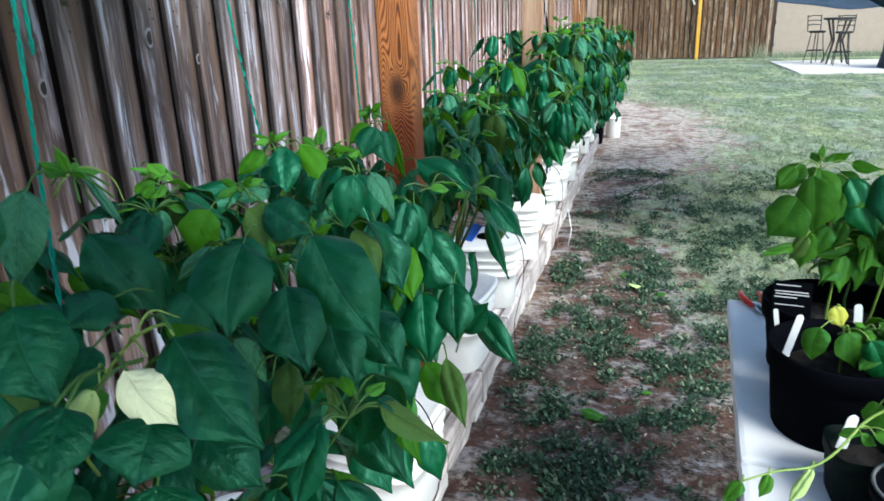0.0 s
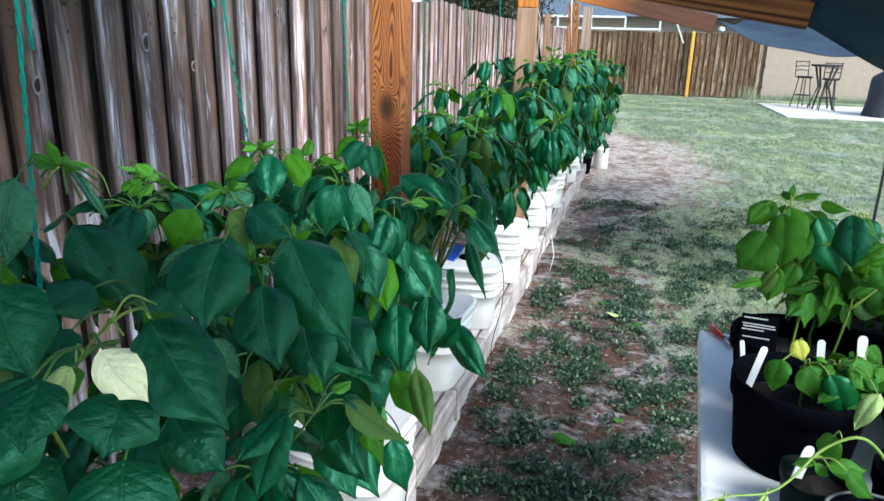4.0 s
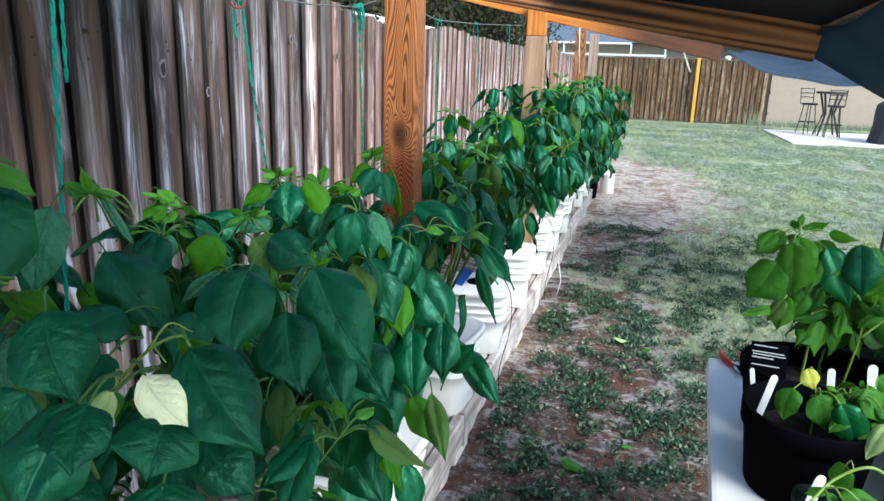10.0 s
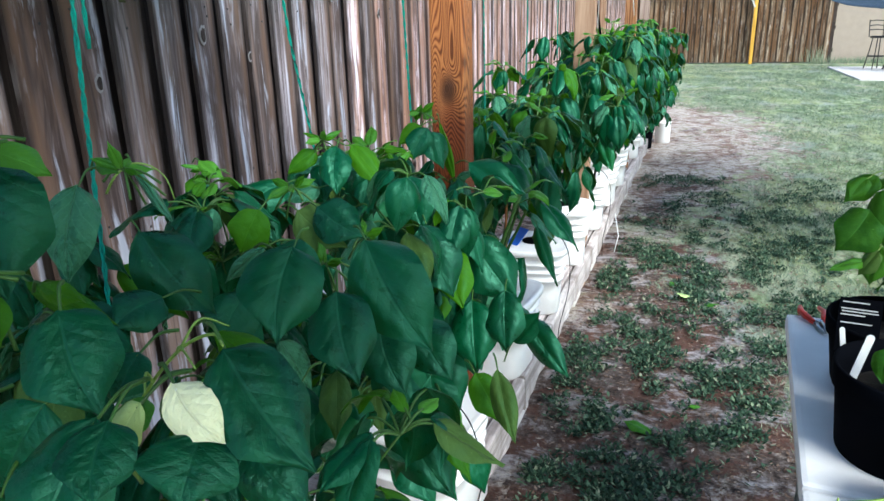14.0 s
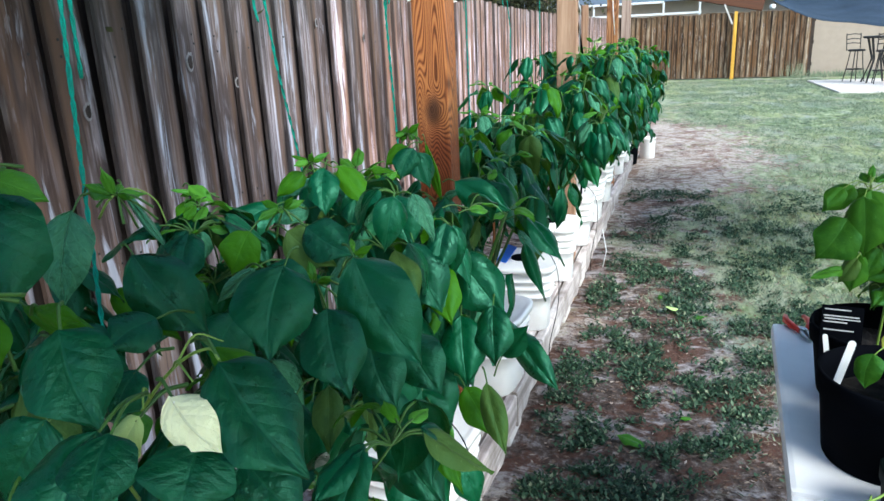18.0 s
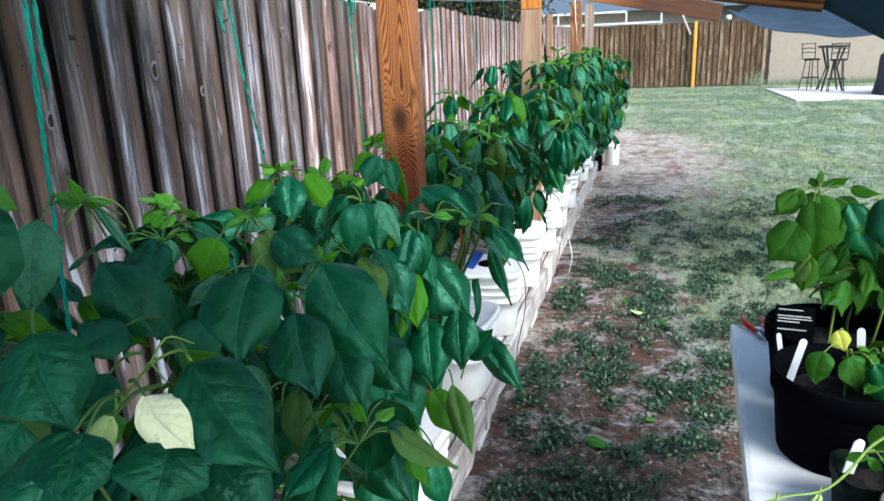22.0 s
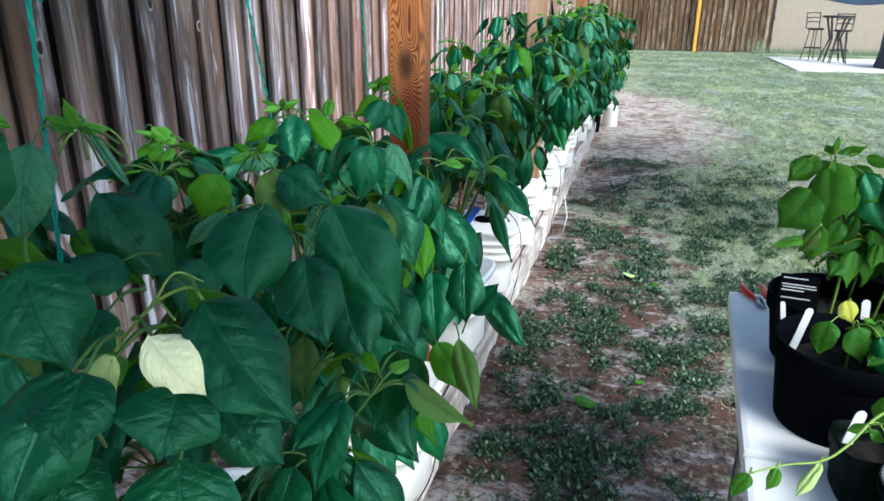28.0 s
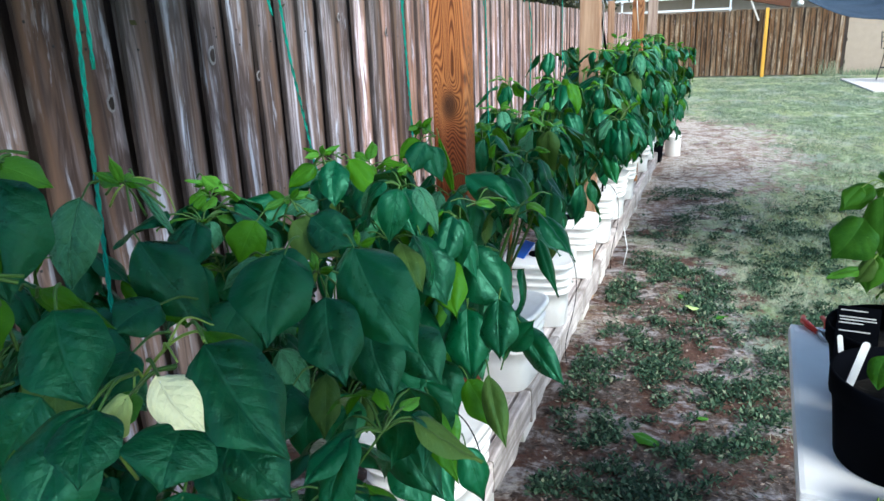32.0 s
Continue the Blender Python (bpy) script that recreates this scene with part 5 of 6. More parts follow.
def small_pepper(p, base, tilt, size):
    """A young green pepper hanging under its stalk."""
    bm = bmesh.new()
    lathe(bm, [(0.15, 0.0), (0.62, -0.06), (0.95, -0.35), (1.0, -0.8), (0.8, -1.5), (0.45, -2.0), (0.1, -2.2)], 18)
    for v in bm.verts:
        a = math.atan2(v.co.y, v.co.x)
        v.co.x *= 1 - 0.07 * abs(math.sin(1.5 * a))
        v.co.y *= 1 - 0.07 * abs(math.sin(1.5 * a))
    bm.transform(Matrix.Scale(size, 4))
    o = part("pepper", bm, PEPPERSKIN, p, "small glossy green pepper", True)
    o.matrix_basis = pose(*base, tilt, tilt, 0)
    bm = bmesh.new()
    tube(bm, curved([(0, 0, 0), (0.002, 0.003, 0.012), (0.0, 0.012, 0.022)], 4), 0.0018, 6)
    part("stalk", bm, STEM, o, "", True)


for x, y, z, s in ((0.165, 0.62, 1.055, 0.0095), (0.228, 0.62, 1.095, 0.013), (0.159, 0.62, 1.015, 0.009)):
    small_pepper(second, Vector((x, y, z)) - Vector((-0.05, 0.95, SOIL_Z)), 8, s)
# last plants stand on the ground past the bench
for i, (x, y) in enumerate(((0.13, 7.85), (0.20, 8.45))):
    g = thing("floor_pot", pose(x, y, 0), "large black nursery pot on the sandy ground", "plant pot")
    bm = bmesh.new()
    lathe(bm, [(0.13, -0.01), (0.14, 0.0), (0.155, 0.2), (0.165, 0.21), (0.165, 0.26), (0.15, 0.26), (0.145, 0.2)], 28)
    part("pot_wall", bm, BLACK, g, smooth=True)
    bm = bmesh.new()
    lathe(bm, [(0.147, 0.2), (0.147, 0.235), (0.05, 0.245)], 20)
    part("soil", bm, SOIL, g)
    pepper_plant("pepper_plant", (x, y, 0.24), 0.98, 60 + i, "tall leafy pepper plant at the end of the row", spread=0.44, leaves=260, size=0.16, bare=0.04, bow=0.75, wide=0.92, droop=(-1.45, -0.75))


# ---- folding table ----
TABLE_Z = 0.715
tab = thing("folding_table", pose(0.886, 1.975, 0, 0, 0, -5.4), "white plastic folding table with pots on it", "table")
for k in range(2):
    bm = bmesh.new()
    box(bm, 0.0, 0.74, -0.812 * (k + 1) + 0.003, -0.812 * k - (0.003 if k else 0), TABLE_Z - 0.045, TABLE_Z, 0.012)
    part("tabletop_half", bm, TABLE, tab, smooth=False)
for x in (0.08, 0.66):
    for y in (-0.2, -1.42):
        bm = bmesh.new()
        tube(bm, [(x, y, TABLE_Z - 0.045), (x, y, 0.0)], 0.0125, 10)
        part("leg", bm, STEEL, tab)


def pot(name, x, y, r, h, material, label, square=2.0):
    p = thing(name, pose(x, y, TABLE_Z), label, "plant pot", "pots on the table")
    bm = bmesh.new()
    lathe(bm, [(r * 0.80, 0), (r * 0.82, 0.005), (r * 0.93, h * 0.72), (r * 0.94, h * 0.74), (r * 0.985, h * 0.75), (r * 1.0, h - 0.004), (r * 0.99, h), (r * 0.95, h), (r * 0.93, h * 0.8), (r * 0.88, h * 0.56)], 36, square)
    part("pot_wall", bm, material, p, smooth=True)
    bm = bmesh.new()
    lathe(bm, [(r * 0.87, h * 0.55), (r * 0.90, h * 0.62), (r * 0.78, h * 0.64), (r * 0.6, h * 0.67), (r * 0.4, h * 0.68), (r * 0.2, h * 0.70), (r * 0.06, h * 0.70)], 30, square)
    for v in bm.verts:
        v.co.z += 0.012 * noise.noise(Vector((v.co.x * 40 + x * 9, v.co.y * 40, 1.3)))
    part("soil", bm, SOIL, p)
    return p


def tag_stick(x, y, z, ln, tilt, az, w=0.016):
    bm = bmesh.new()
    rim = [(-w / 2, -0.03), (w / 2, -0.03)] + [(w / 2 * math.cos(a), ln - w / 2 + w / 2 * math.sin(a)) for a in np.linspace(0, math.pi, 9)]
    front = [bm.verts.new((float(a), -0.0008, float(b))) for a, b in rim]
    back = [bm.verts.new((float(a), 0.0008, float(b))) for a, b in rim]
    bm.faces.new(front)
    bm.faces.new(back[::-1])
    for i in range(len(rim)):
        j = (i + 1) % len(rim)
        bm.faces.new((front[j], front[i], back[i], back[j]))
    o = part("plant_tag", bm, TAG)
    o.matrix_basis = pose(x, y, z, 0, 0, az) @ pose(0, 0, 0, 0, tilt, 0)
    return tagged(o, "white plastic plant tag stuck in the potting soil", "plant tag", "plant tags")


def seedling(at, height, seed, n=9, size=0.07, spread=0.09, label="young green pepper seedling in a black pot", meshes=None, bare=0.3):
    return pepper_plant("pepper_seedling", at, height, seed, label, spread, n, size, bare, meshes=meshes or SEEDS, stake=False, droop=(-0.9, 0.1), group="seedlings on the table", thick=0.4, wide=1.1, nb=4)


POTS = ((0.995, 1.318, 0.130, 0.178, BLACK), (1.050, 1.60, 0.146, 0.158, BLACK), (0.992, 1.095, 0.062, 0.102, DKGREEN), (1.15, 1.10, 0.080, 0.135, BLACK),
        (1.27, 1.80, 0.145, 0.16, BLACK), (1.36, 1.53, 0.145, 0.17, BLACK), (1.31, 1.27, 0.140, 0.17, BLACK), (1.38, 0.86, 0.140, 0.17, BLACK))
for k, (x, y, r, h, m) in enumerate(POTS):
    pot("plant_pot", x, y, r, h, m, "small dark green square nursery pot of soil" if m is DKGREEN else "black plastic nursery pot of soil with a seedling", 4.5 if m is DKGREEN else 2.0)
    if k > 2:
        seedling((x + 0.03, y, TABLE_Z + h * 0.66), (0.10, 0.22, 0.26, 0.16, 0.17)[k - 3], 80 + k, n=(20, 80, 50, 40, 20)[k - 3], size=(0.05, 0.10, 0.10, 0.08, 0.08)[k - 3], spread=(0.07, 0.16, 0.14, 0.12, 0.14)[k - 3])


def grown(name, at, label, stems, calls, thick=0.0032):
    """A seedling with bowed stems and each leaf on a stalk from the nearest point of a stem."""
    p = thing(name, pose(*at), label, "pepper plant", "seedlings on the table")
    rnd = random.Random(len(calls))
    at_v, spots = Vector(at), []
    for pts in stems:
        way = curved([Vector(q) - at_v for q in pts], 6)
        spots += way[4:]
        bm = bmesh.new()
        tube(bm, way, [thick * (1 - 0.6 * i / len(way)) for i in range(len(way))], 7)
        part("stem", bm, YSTEM, p, smooth=True)
    for kind, base, d, ln, width in calls:
        base, d = Vector(base) - at_v, Vector(d).normalized()
        add_leaf(p, rnd, HERO_SETS[kind][:4], base, d, (EYE - at_v - base).normalized() * 0.7 + Vector((rnd.uniform(-0.3, 0.3), 0, 0.5)), ln * 1.06, width)
        node = min(spots, key=lambda q: (q - base).length + max(0.0, q.z - base.z))
        bm = bmesh.new()
        tube(bm, curved([node, node.lerp(base, 0.55) + Vector((0, 0, 0.012)), base + d * 0.004], 4), 0.0012, 5)
        part("leaf_stalk", bm, YSTEM, p, smooth=True)
    return p


TALL, FRONT, LEGGY = [], [], []


def bush_leaf(*call):
    TALL.append(call)


def front_leaf(*call):
    FRONT.append(call)


def leggy_leaf(*call):
    LEGGY.append(call)


bush_leaf("seed", (0.927, 1.500, 1.141), (-0.065, -0.040, -0.069), 0.102, 1.49)
bush_leaf("seed", (0.952, 1.580, 1.192), (-0.058, -0.020, -0.051), 0.080, 1.12)
bush_leaf("seed", (0.952, 1.500, 1.187), (-0.013, -0.050, -0.111), 0.123, 1.10)
bush_leaf("seed", (0.973, 1.540, 1.193), (0.025, -0.040, -0.087), 0.099, 1.10)
bush_leaf("leaf", (1.030, 1.540, 1.175), (0.061, -0.050, -0.118), 0.142, 0.88)
bush_leaf("leaf", (1.090, 1.520, 1.191), (0.004, -0.050, -0.105), 0.117, 1.01)
bush_leaf("seed", (1.037, 1.620, 1.173), (0.018, -0.020, -0.060), 0.066, 1.66)
bush_leaf("young", (0.983, 1.600, 1.197), (-0.013, 0.020, 0.024), 0.034, 0.89)
bush_leaf("young", (0.992, 1.600, 1.197), (0.025, 0.020, 0.015), 0.035, 0.86)
bush_leaf("young", (0.984, 1.600, 1.203), (0.002, 0.000, 0.031), 0.031, 0.82)
bush_leaf("seed", (0.939, 1.520, 1.028), (-0.066, -0.030, -0.009), 0.073, 0.71)
bush_leaf("seed", (0.966, 1.540, 1.058), (-0.020, -0.030, -0.078), 0.086, 1.10)
bush_leaf("seed", (1.076, 1.600, 1.021), (-0.088, -0.030, -0.032), 0.098, 0.81)
bush_leaf("seed", (1.124, 1.660, 0.961), (-0.090, -0.020, -0.020), 0.094, 0.83)
bush_leaf("seed", (1.164, 1.520, 1.131), (-0.063, -0.030, -0.041), 0.081, 1.01)
bush_leaf("seed", (1.131, 1.580, 1.175), (0.029, -0.020, -0.041), 0.054, 0.77)
bush_leaf("leaf", (1.108, 1.660, 1.111), (-0.024, -0.030, -0.086), 0.094, 1.24)
bush_leaf("olive", (1.205, 1.700, 1.005), (-0.038, -0.030, -0.075), 0.089, 1.55)
bush_leaf("olive", (1.115, 1.750, 1.061), (-0.026, -0.030, -0.078), 0.087, 1.64)
bush_leaf("olive", (1.054, 1.750, 1.032), (0.051, -0.030, -0.077), 0.097, 1.23)
bush_leaf("seed", (1.181, 1.600, 1.022), (0.066, -0.030, -0.068), 0.099, 1.31)
bush_leaf("seed", (1.212, 1.600, 1.087), (0.068, -0.030, -0.055), 0.092, 1.39)
front_leaf("yellow", (0.969, 1.300, 0.983), (0.017, -0.010, -0.042), 0.046, 1.28)
front_leaf("seed", (0.943, 1.280, 0.947), (-0.012, -0.020, -0.060), 0.064, 1.34)
front_leaf("seed", (1.000, 1.300, 0.933), (0.013, -0.020, -0.064), 0.068, 1.38)
front_leaf("leaf", (1.025, 1.260, 0.936), (0.035, -0.030, -0.092), 0.103, 0.99)
front_leaf("seed", (1.076, 1.300, 0.957), (0.037, -0.020, -0.059), 0.073, 1.27)
front_leaf("seed", (1.063, 1.340, 0.927), (0.048, 0.000, -0.022), 0.053, 1.30)
front_leaf("pale2", (1.091, 1.200, 0.937), (-0.031, -0.010, -0.075), 0.081, 0.76)
front_leaf("seed", (1.112, 1.360, 0.956), (0.049, 0.000, -0.034), 0.060, 1.08)
front_leaf("seed", (1.038, 1.340, 0.926), (-0.036, -0.020, -0.053), 0.067, 1.14)
leggy_leaf("seed", (0.984, 1.060, 0.918), (-0.025, -0.010, -0.040), 0.049, 1.48)
leggy_leaf("seed", (0.961, 1.050, 0.871), (-0.033, 0.000, -0.013), 0.035, 0.90)
leggy_leaf("young", (0.960, 1.050, 0.864), (0.029, 0.000, -0.017), 0.033, 0.95)
leggy_leaf("seed", (0.975, 1.040, 0.870), (0.061, 0.000, 0.007), 0.061, 0.92)
leggy_leaf("seed", (0.992, 1.000, 0.891), (0.045, 0.000, -0.042), 0.061, 0.98)
leggy_leaf("pale2", (0.878, 0.980, 0.839), (-0.042, -0.030, -0.050), 0.072, 0.47)
leggy_leaf("seed", (0.769, 0.930, 0.834), (-0.026, -0.020, -0.029), 0.043, 1.03)
leggy_leaf("seed", (0.810, 0.950, 0.839), (-0.014, -0.020, -0.033), 0.041, 0.81)
bush_leaf("seed", (0.927, 1.560, 1.193), (-0.029, -0.020, -0.040), 0.054, 1.22)
bush_leaf("olive", (0.978, 1.580, 1.154), (-0.031, -0.020, -0.054), 0.066, 1.34)
bush_leaf("seed", (1.016, 1.540, 1.156), (-0.011, -0.030, -0.073), 0.080, 1.07)
bush_leaf("olive", (0.959, 1.520, 1.053), (-0.043, -0.020, -0.045), 0.065, 0.99)
bush_leaf("seed", (1.007, 1.540, 1.070), (-0.024, -0.020, -0.059), 0.067, 1.17)
bush_leaf("seed", (1.085, 1.580, 1.009), (0.038, -0.020, -0.033), 0.055, 1.22)
bush_leaf("olive", (1.118, 1.600, 1.051), (-0.006, -0.020, -0.060), 0.063, 1.48)
bush_leaf("seed", (1.173, 1.580, 1.035), (-0.044, -0.020, -0.045), 0.066, 1.13)
bush_leaf("seed", (1.163, 1.520, 1.085), (0.030, -0.020, -0.049), 0.061, 1.72)
bush_leaf("lit", (1.046, 1.600, 1.194), (0.059, -0.010, -0.009), 0.061, 0.87)
bush_leaf("lit", (1.005, 1.620, 1.198), (0.045, 0.000, 0.016), 0.048, 0.94)
bush_leaf("olive", (1.156, 1.600, 0.971), (0.050, -0.010, -0.022), 0.056, 1.61)
bush_leaf("olive", (1.016, 1.620, 0.964), (0.055, -0.010, -0.031), 0.064, 1.31)
bush_leaf("lit", (1.164, 1.500, 1.113), (-0.040, -0.010, -0.020), 0.046, 1.07)
bush_leaf("olive", (1.070, 1.640, 1.109), (0.033, -0.020, -0.067), 0.077, 1.29)
bush_leaf("leaf", (1.149, 1.600, 1.169), (0.001, -0.030, -0.083), 0.089, 1.18)
grown("pepper_seedling", (1.035, 1.58, TABLE_Z + 0.10), "bushy young pepper plants with bare stems in a black pot",
      (((1.035, 1.58, 0.81), (1.040, 1.58, 0.973), (1.021, 1.58, 1.053), (0.990, 1.58, 1.131), (0.982, 1.585, 1.194)),
       ((1.021, 1.58, 1.045), (0.99, 1.565, 1.075), (0.939, 1.55, 1.106)),
       ((1.125, 1.59, 0.81), (1.143, 1.58, 0.975), (1.133, 1.58, 1.08), (1.117, 1.58, 1.168)),
       ((1.143, 1.58, 0.96), (1.20, 1.58, 1.03), (1.23, 1.57, 1.09))), TALL, 0.0032)
pepper_plant("pepper_seedling", (1.10, 1.66, TABLE_Z + 0.10), 0.34, 91, "dense young pepper plant behind two bare-stemmed ones", 0.13, 75, 0.085, 0.25, meshes=SEEDS, stake=False, droop=(-1.2, -0.2), group="seedlings on the table", thick=0.4, nb=5)
seedling((1.085, 1.33, TABLE_Z + 0.115), 0.11, 92, n=30, size=0.058, spread=0.07, label="low leafy pepper seedling in a shared black pot")
grown("pepper_seedling", (1.0, 1.32, TABLE_Z + 0.11), "young pepper seedlings with one yellowed leaf in a black pot",
      (((1.0, 1.32, 0.81), (0.997, 1.31, 0.90), (0.985, 1.30, 0.965)), ((1.05, 1.34, 0.81), (1.06, 1.33, 0.92), (1.10, 1.32, 0.955))), FRONT, 0.0028)
# an empty pot and a leggy seedling that leans out over the table's edge
em = thing("empty_pot", pose(1.035, 0.955, TABLE_Z), "empty black plastic nursery pot with a highlighted rim", "plant pot", "pots on the table")
bm = bmesh.new()
lathe(bm, [(0.058, 0), (0.060, 0.004), (0.072, 0.10), (0.080, 0.101), (0.082, 0.118), (0.080, 0.121), (0.073, 0.121), (0.070, 0.10), (0.056, 0.008)], 36)
part("pot_wall", bm, BLACK, em, smooth=True)
bm = bmesh.new()
tube(bm, [(0.0765 * math.cos(a), 0.0765 * math.sin(a), 0.121) for a in np.linspace(0, math.tau, 37)], 0.003, 6, False)
part("rim", bm, RIM, em, smooth=True)
grown("leggy_seedling", (1.12, 1.08, TABLE_Z + 0.085), "leggy green pepper seedling leaning over the table edge",
      (((1.12, 1.08, 0.80), (1.07, 1.06, 0.88), (1.02, 1.05, 0.925), (0.965, 1.04, 0.90), (0.915, 1.00, 0.862), (0.878, 0.98, 0.842), (0.82, 0.955, 0.842), (0.77, 0.93, 0.836)),), LEGGY, 0.0034)
for a in ((0.904, 1.320, 0.881, 0.073, 12, 0, 0.014), (0.912, 1.460, 0.854, 0.051, -10, 0, 0.010), (1.069, 1.470, 0.872, 0.050, -6, 0, 0.016), (1.148, 1.470, 0.886, 0.056, -7, 0, 0.020), (0.965, 1.120, 0.822, 0.036, 14, 20, 0.022)):
    tag_stick(*a)
card = thing("label_card", pose(0.950, 1.53, TABLE_Z + 0.165, -18, 0, -8), "black label card with white print standing in a pot", "label")
bm = bmesh.new()
box(bm, -0.040, 0.040, -0.001, 0.001, -0.06, 0.058, 0.0005)
part("card", bm, BLACK, card)
for z, x0, x1 in ((0.048, -0.034, 0.016), (0.034, -0.036, 0.032), (0.028, -0.034, 0.034), (0.021, -0.036, 0.010), (0.004, -0.034, 0.024)):
    bm = bmesh.new()
    box(bm, x0, x1, -0.0025, -0.0012, z, z + 0.0026, 0)
    part("print_bar", bm, GREYPRINT, card)


# ---- house, patio, bar set, grill ----
house = thing("house", pose(4.62, 22.5, 0), "beige stucco house wall at the end of the yard", "house")
bm = bmesh.new()
box(bm, 0, 14, 0, 0.25, 0, 2.7, 0.01)
part("wall", bm, STUCCO, house)
bm = bmesh.new()
box(bm, -0.3, 14.3, -0.5, 0.3, 2.7, 2.86, 0.01)
part("fascia", bm, WHITEPAINT, house)
bm = bmesh.new()
box(bm, -0.3, 14.3, -0.5, 6, 2.862, 2.95, 0.01)
part("roof", bm, ROOFBLUE, house)
bm = bmesh.new()
box(bm, 4.25, 14, 17.0, 20.6, -0.05, 0.035, 0.01)
o = part("patio_slab", bm, CONCRETE)
tagged(o, "pale concrete patio slab in the lawn", "patio", kind="structure")


def bar_stool(x, y, turn):
    s = thing("bar_stool", pose(x, y, 0.036, 0, 0, turn), "dark wrought-iron bar stool with a slatted back", "bar stool", "stools at the bar table")
    bm = bmesh.new()
    lathe(bm, [(0.18, 0.72), (0.19, 0.73), (0.19, 0.75), (0.17, 0.765)], 20)
    part("seat", bm, IRON, s)
    for a in (45, 135, 225, 315):
        c, d = math.cos(radians(a)), math.sin(radians(a))
        bm = bmesh.new()
        tube(bm, [(0.13 * c, 0.13 * d, 0.73), (0.17 * c, 0.17 * d, 0.4), (0.24 * c, 0.24 * d, 0.0)], 0.012, 6)
        part("leg", bm, IRON, s)
    bm = bmesh.new()
    tube(bm, [(0.2 * math.cos(a), 0.2 * math.sin(a), 0.3) for a in np.linspace(0, math.tau, 17)], 0.011, 6)
    part("footrest_ring", bm, IRON, s)
    for x2 in (-0.17, 0.17):
        bm = bmesh.new()
        tube(bm, [(x2, 0.13, 0.74), (x2 * 1.05, 0.18, 1.14)], 0.012, 6)
        part("back_post", bm, IRON, s)
    for z in (0.90, 1.0, 1.11):
        bm = bmesh.new()
        tube(bm, [(-0.17, 0.15, z), (0, 0.19, z + 0.015), (0.17, 0.15, z)], 0.013, 6)
        part("back_slat", bm, IRON, s)
    return s


for a in ((5.12, 19.75, 20), (5.52, 18.95, 172)):
    bar_stool(*a)
bt = thing("bar_table", pose(5.50, 19.4, 0.036), "dark iron bar table on the patio", "table")
bm = bmesh.new()
lathe(bm, [(0.33, 1.02), (0.35, 1.03), (0.35, 1.06), (0.33, 1.07)], 28)
part("tabletop", bm, IRON, bt)
for a in (45, 135, 225, 315):
    c, d = math.cos(radians(a)), math.sin(radians(a))
    bm = bmesh.new()
    tube(bm, [(0.28 * c, 0.28 * d, 1.02), (0.13 * c, 0.13 * d, 0.55), (0.33 * c, 0.33 * d, 0.0)], 0.024, 6)
    part("leg", bm, IRON, bt)


def grill(x, y):
    g = thing("covered_grill", pose(x, y, 0.036, 0, 0, 12), "barbecue grill under a draped charcoal cover", "grill")
    rnd = random.Random(4)
    rows = ((0.0, 1.08), (0.35, 1.0), (0.75, 1.0), (0.86, 0.97), (1.0, 0.72), (1.14, 0.62), (1.17, 0.5))
    verts, faces, w = [], [], 48
    for z, s in rows:
        for k in range(w):
            a = k * math.tau / w
            c, d = math.cos(a), math.sin(a)
            gq = (abs(c) ** 5 + abs(d) ** 5) ** -0.2
            fold = 1 + 0.05 * math.sin(k * 2.1) * (1 - z) + rnd.uniform(-0.012, 0.012)
            verts.append((0.70 * gq * c * s * fold, 0.36 * gq * d * (s if z < 1 else s * 0.9) * fold, z))
    for j in range(len(rows) - 1):
        for k in range(w):
            faces.append((j * w + k, j * w + (k + 1) % w, (j + 1) * w + (k + 1) % w, (j + 1) * w + k))
    faces.append(tuple(range((len(rows) - 1) * w, len(rows) * w)))
    mesh_part("cover", sheet_mesh("cover", verts, faces, COVER, True), COVER, g)


grill(6.85, 18.0)


# ---- beyond the fences: neighbours and trees ----
cage = thing("pool_enclosure", pose(-3.0, 27.0, 0), "white-framed screened pool enclosure beyond the far fence", "pool enclosure")
for k in range(5):
    bm = bmesh.new()
    box(bm, k * 1.2 - 0.03, k * 1.2 + 0.03, -0.03, 0.03, 0, 2.35, 0.004)
    part("upright", bm, PVC, cage)
for z, x1 in ((1.93, 4.85), (2.33, 3.6)):
    bm = bmesh.new()
    box(bm, -2.0, x1, -0.045, 0.045, z, z + 0.07, 0.004)
    part("cross_beam", bm, PVC, cage)
nb = thing("neighbour_house", pose(-6, 31, 0), "neighbouring house with a blue-grey roof", "house")
bm = bmesh.new()
box(bm, 0, 16, 0, 6, 0, 2.5, 0.02)
part("wall", bm, STUCCO, nb)
bm = bmesh.new()
vs = [bm.verts.new(c) for c in ((-0.5, -0.6, 2.5), (16.5, -0.6, 2.5), (16.5, 3, 4.2), (-0.5, 3, 4.2), (-0.5, 6.6, 2.5), (16.5, 6.6, 2.5))]
for f in ((0, 1, 2, 3), (3, 2, 5, 4), (0, 3, 4), (1, 5, 2), (0, 4, 5, 1)):
    bm.faces.new([vs[i] for i in f])
part("roof", bm, ROOFBLUE, nb)


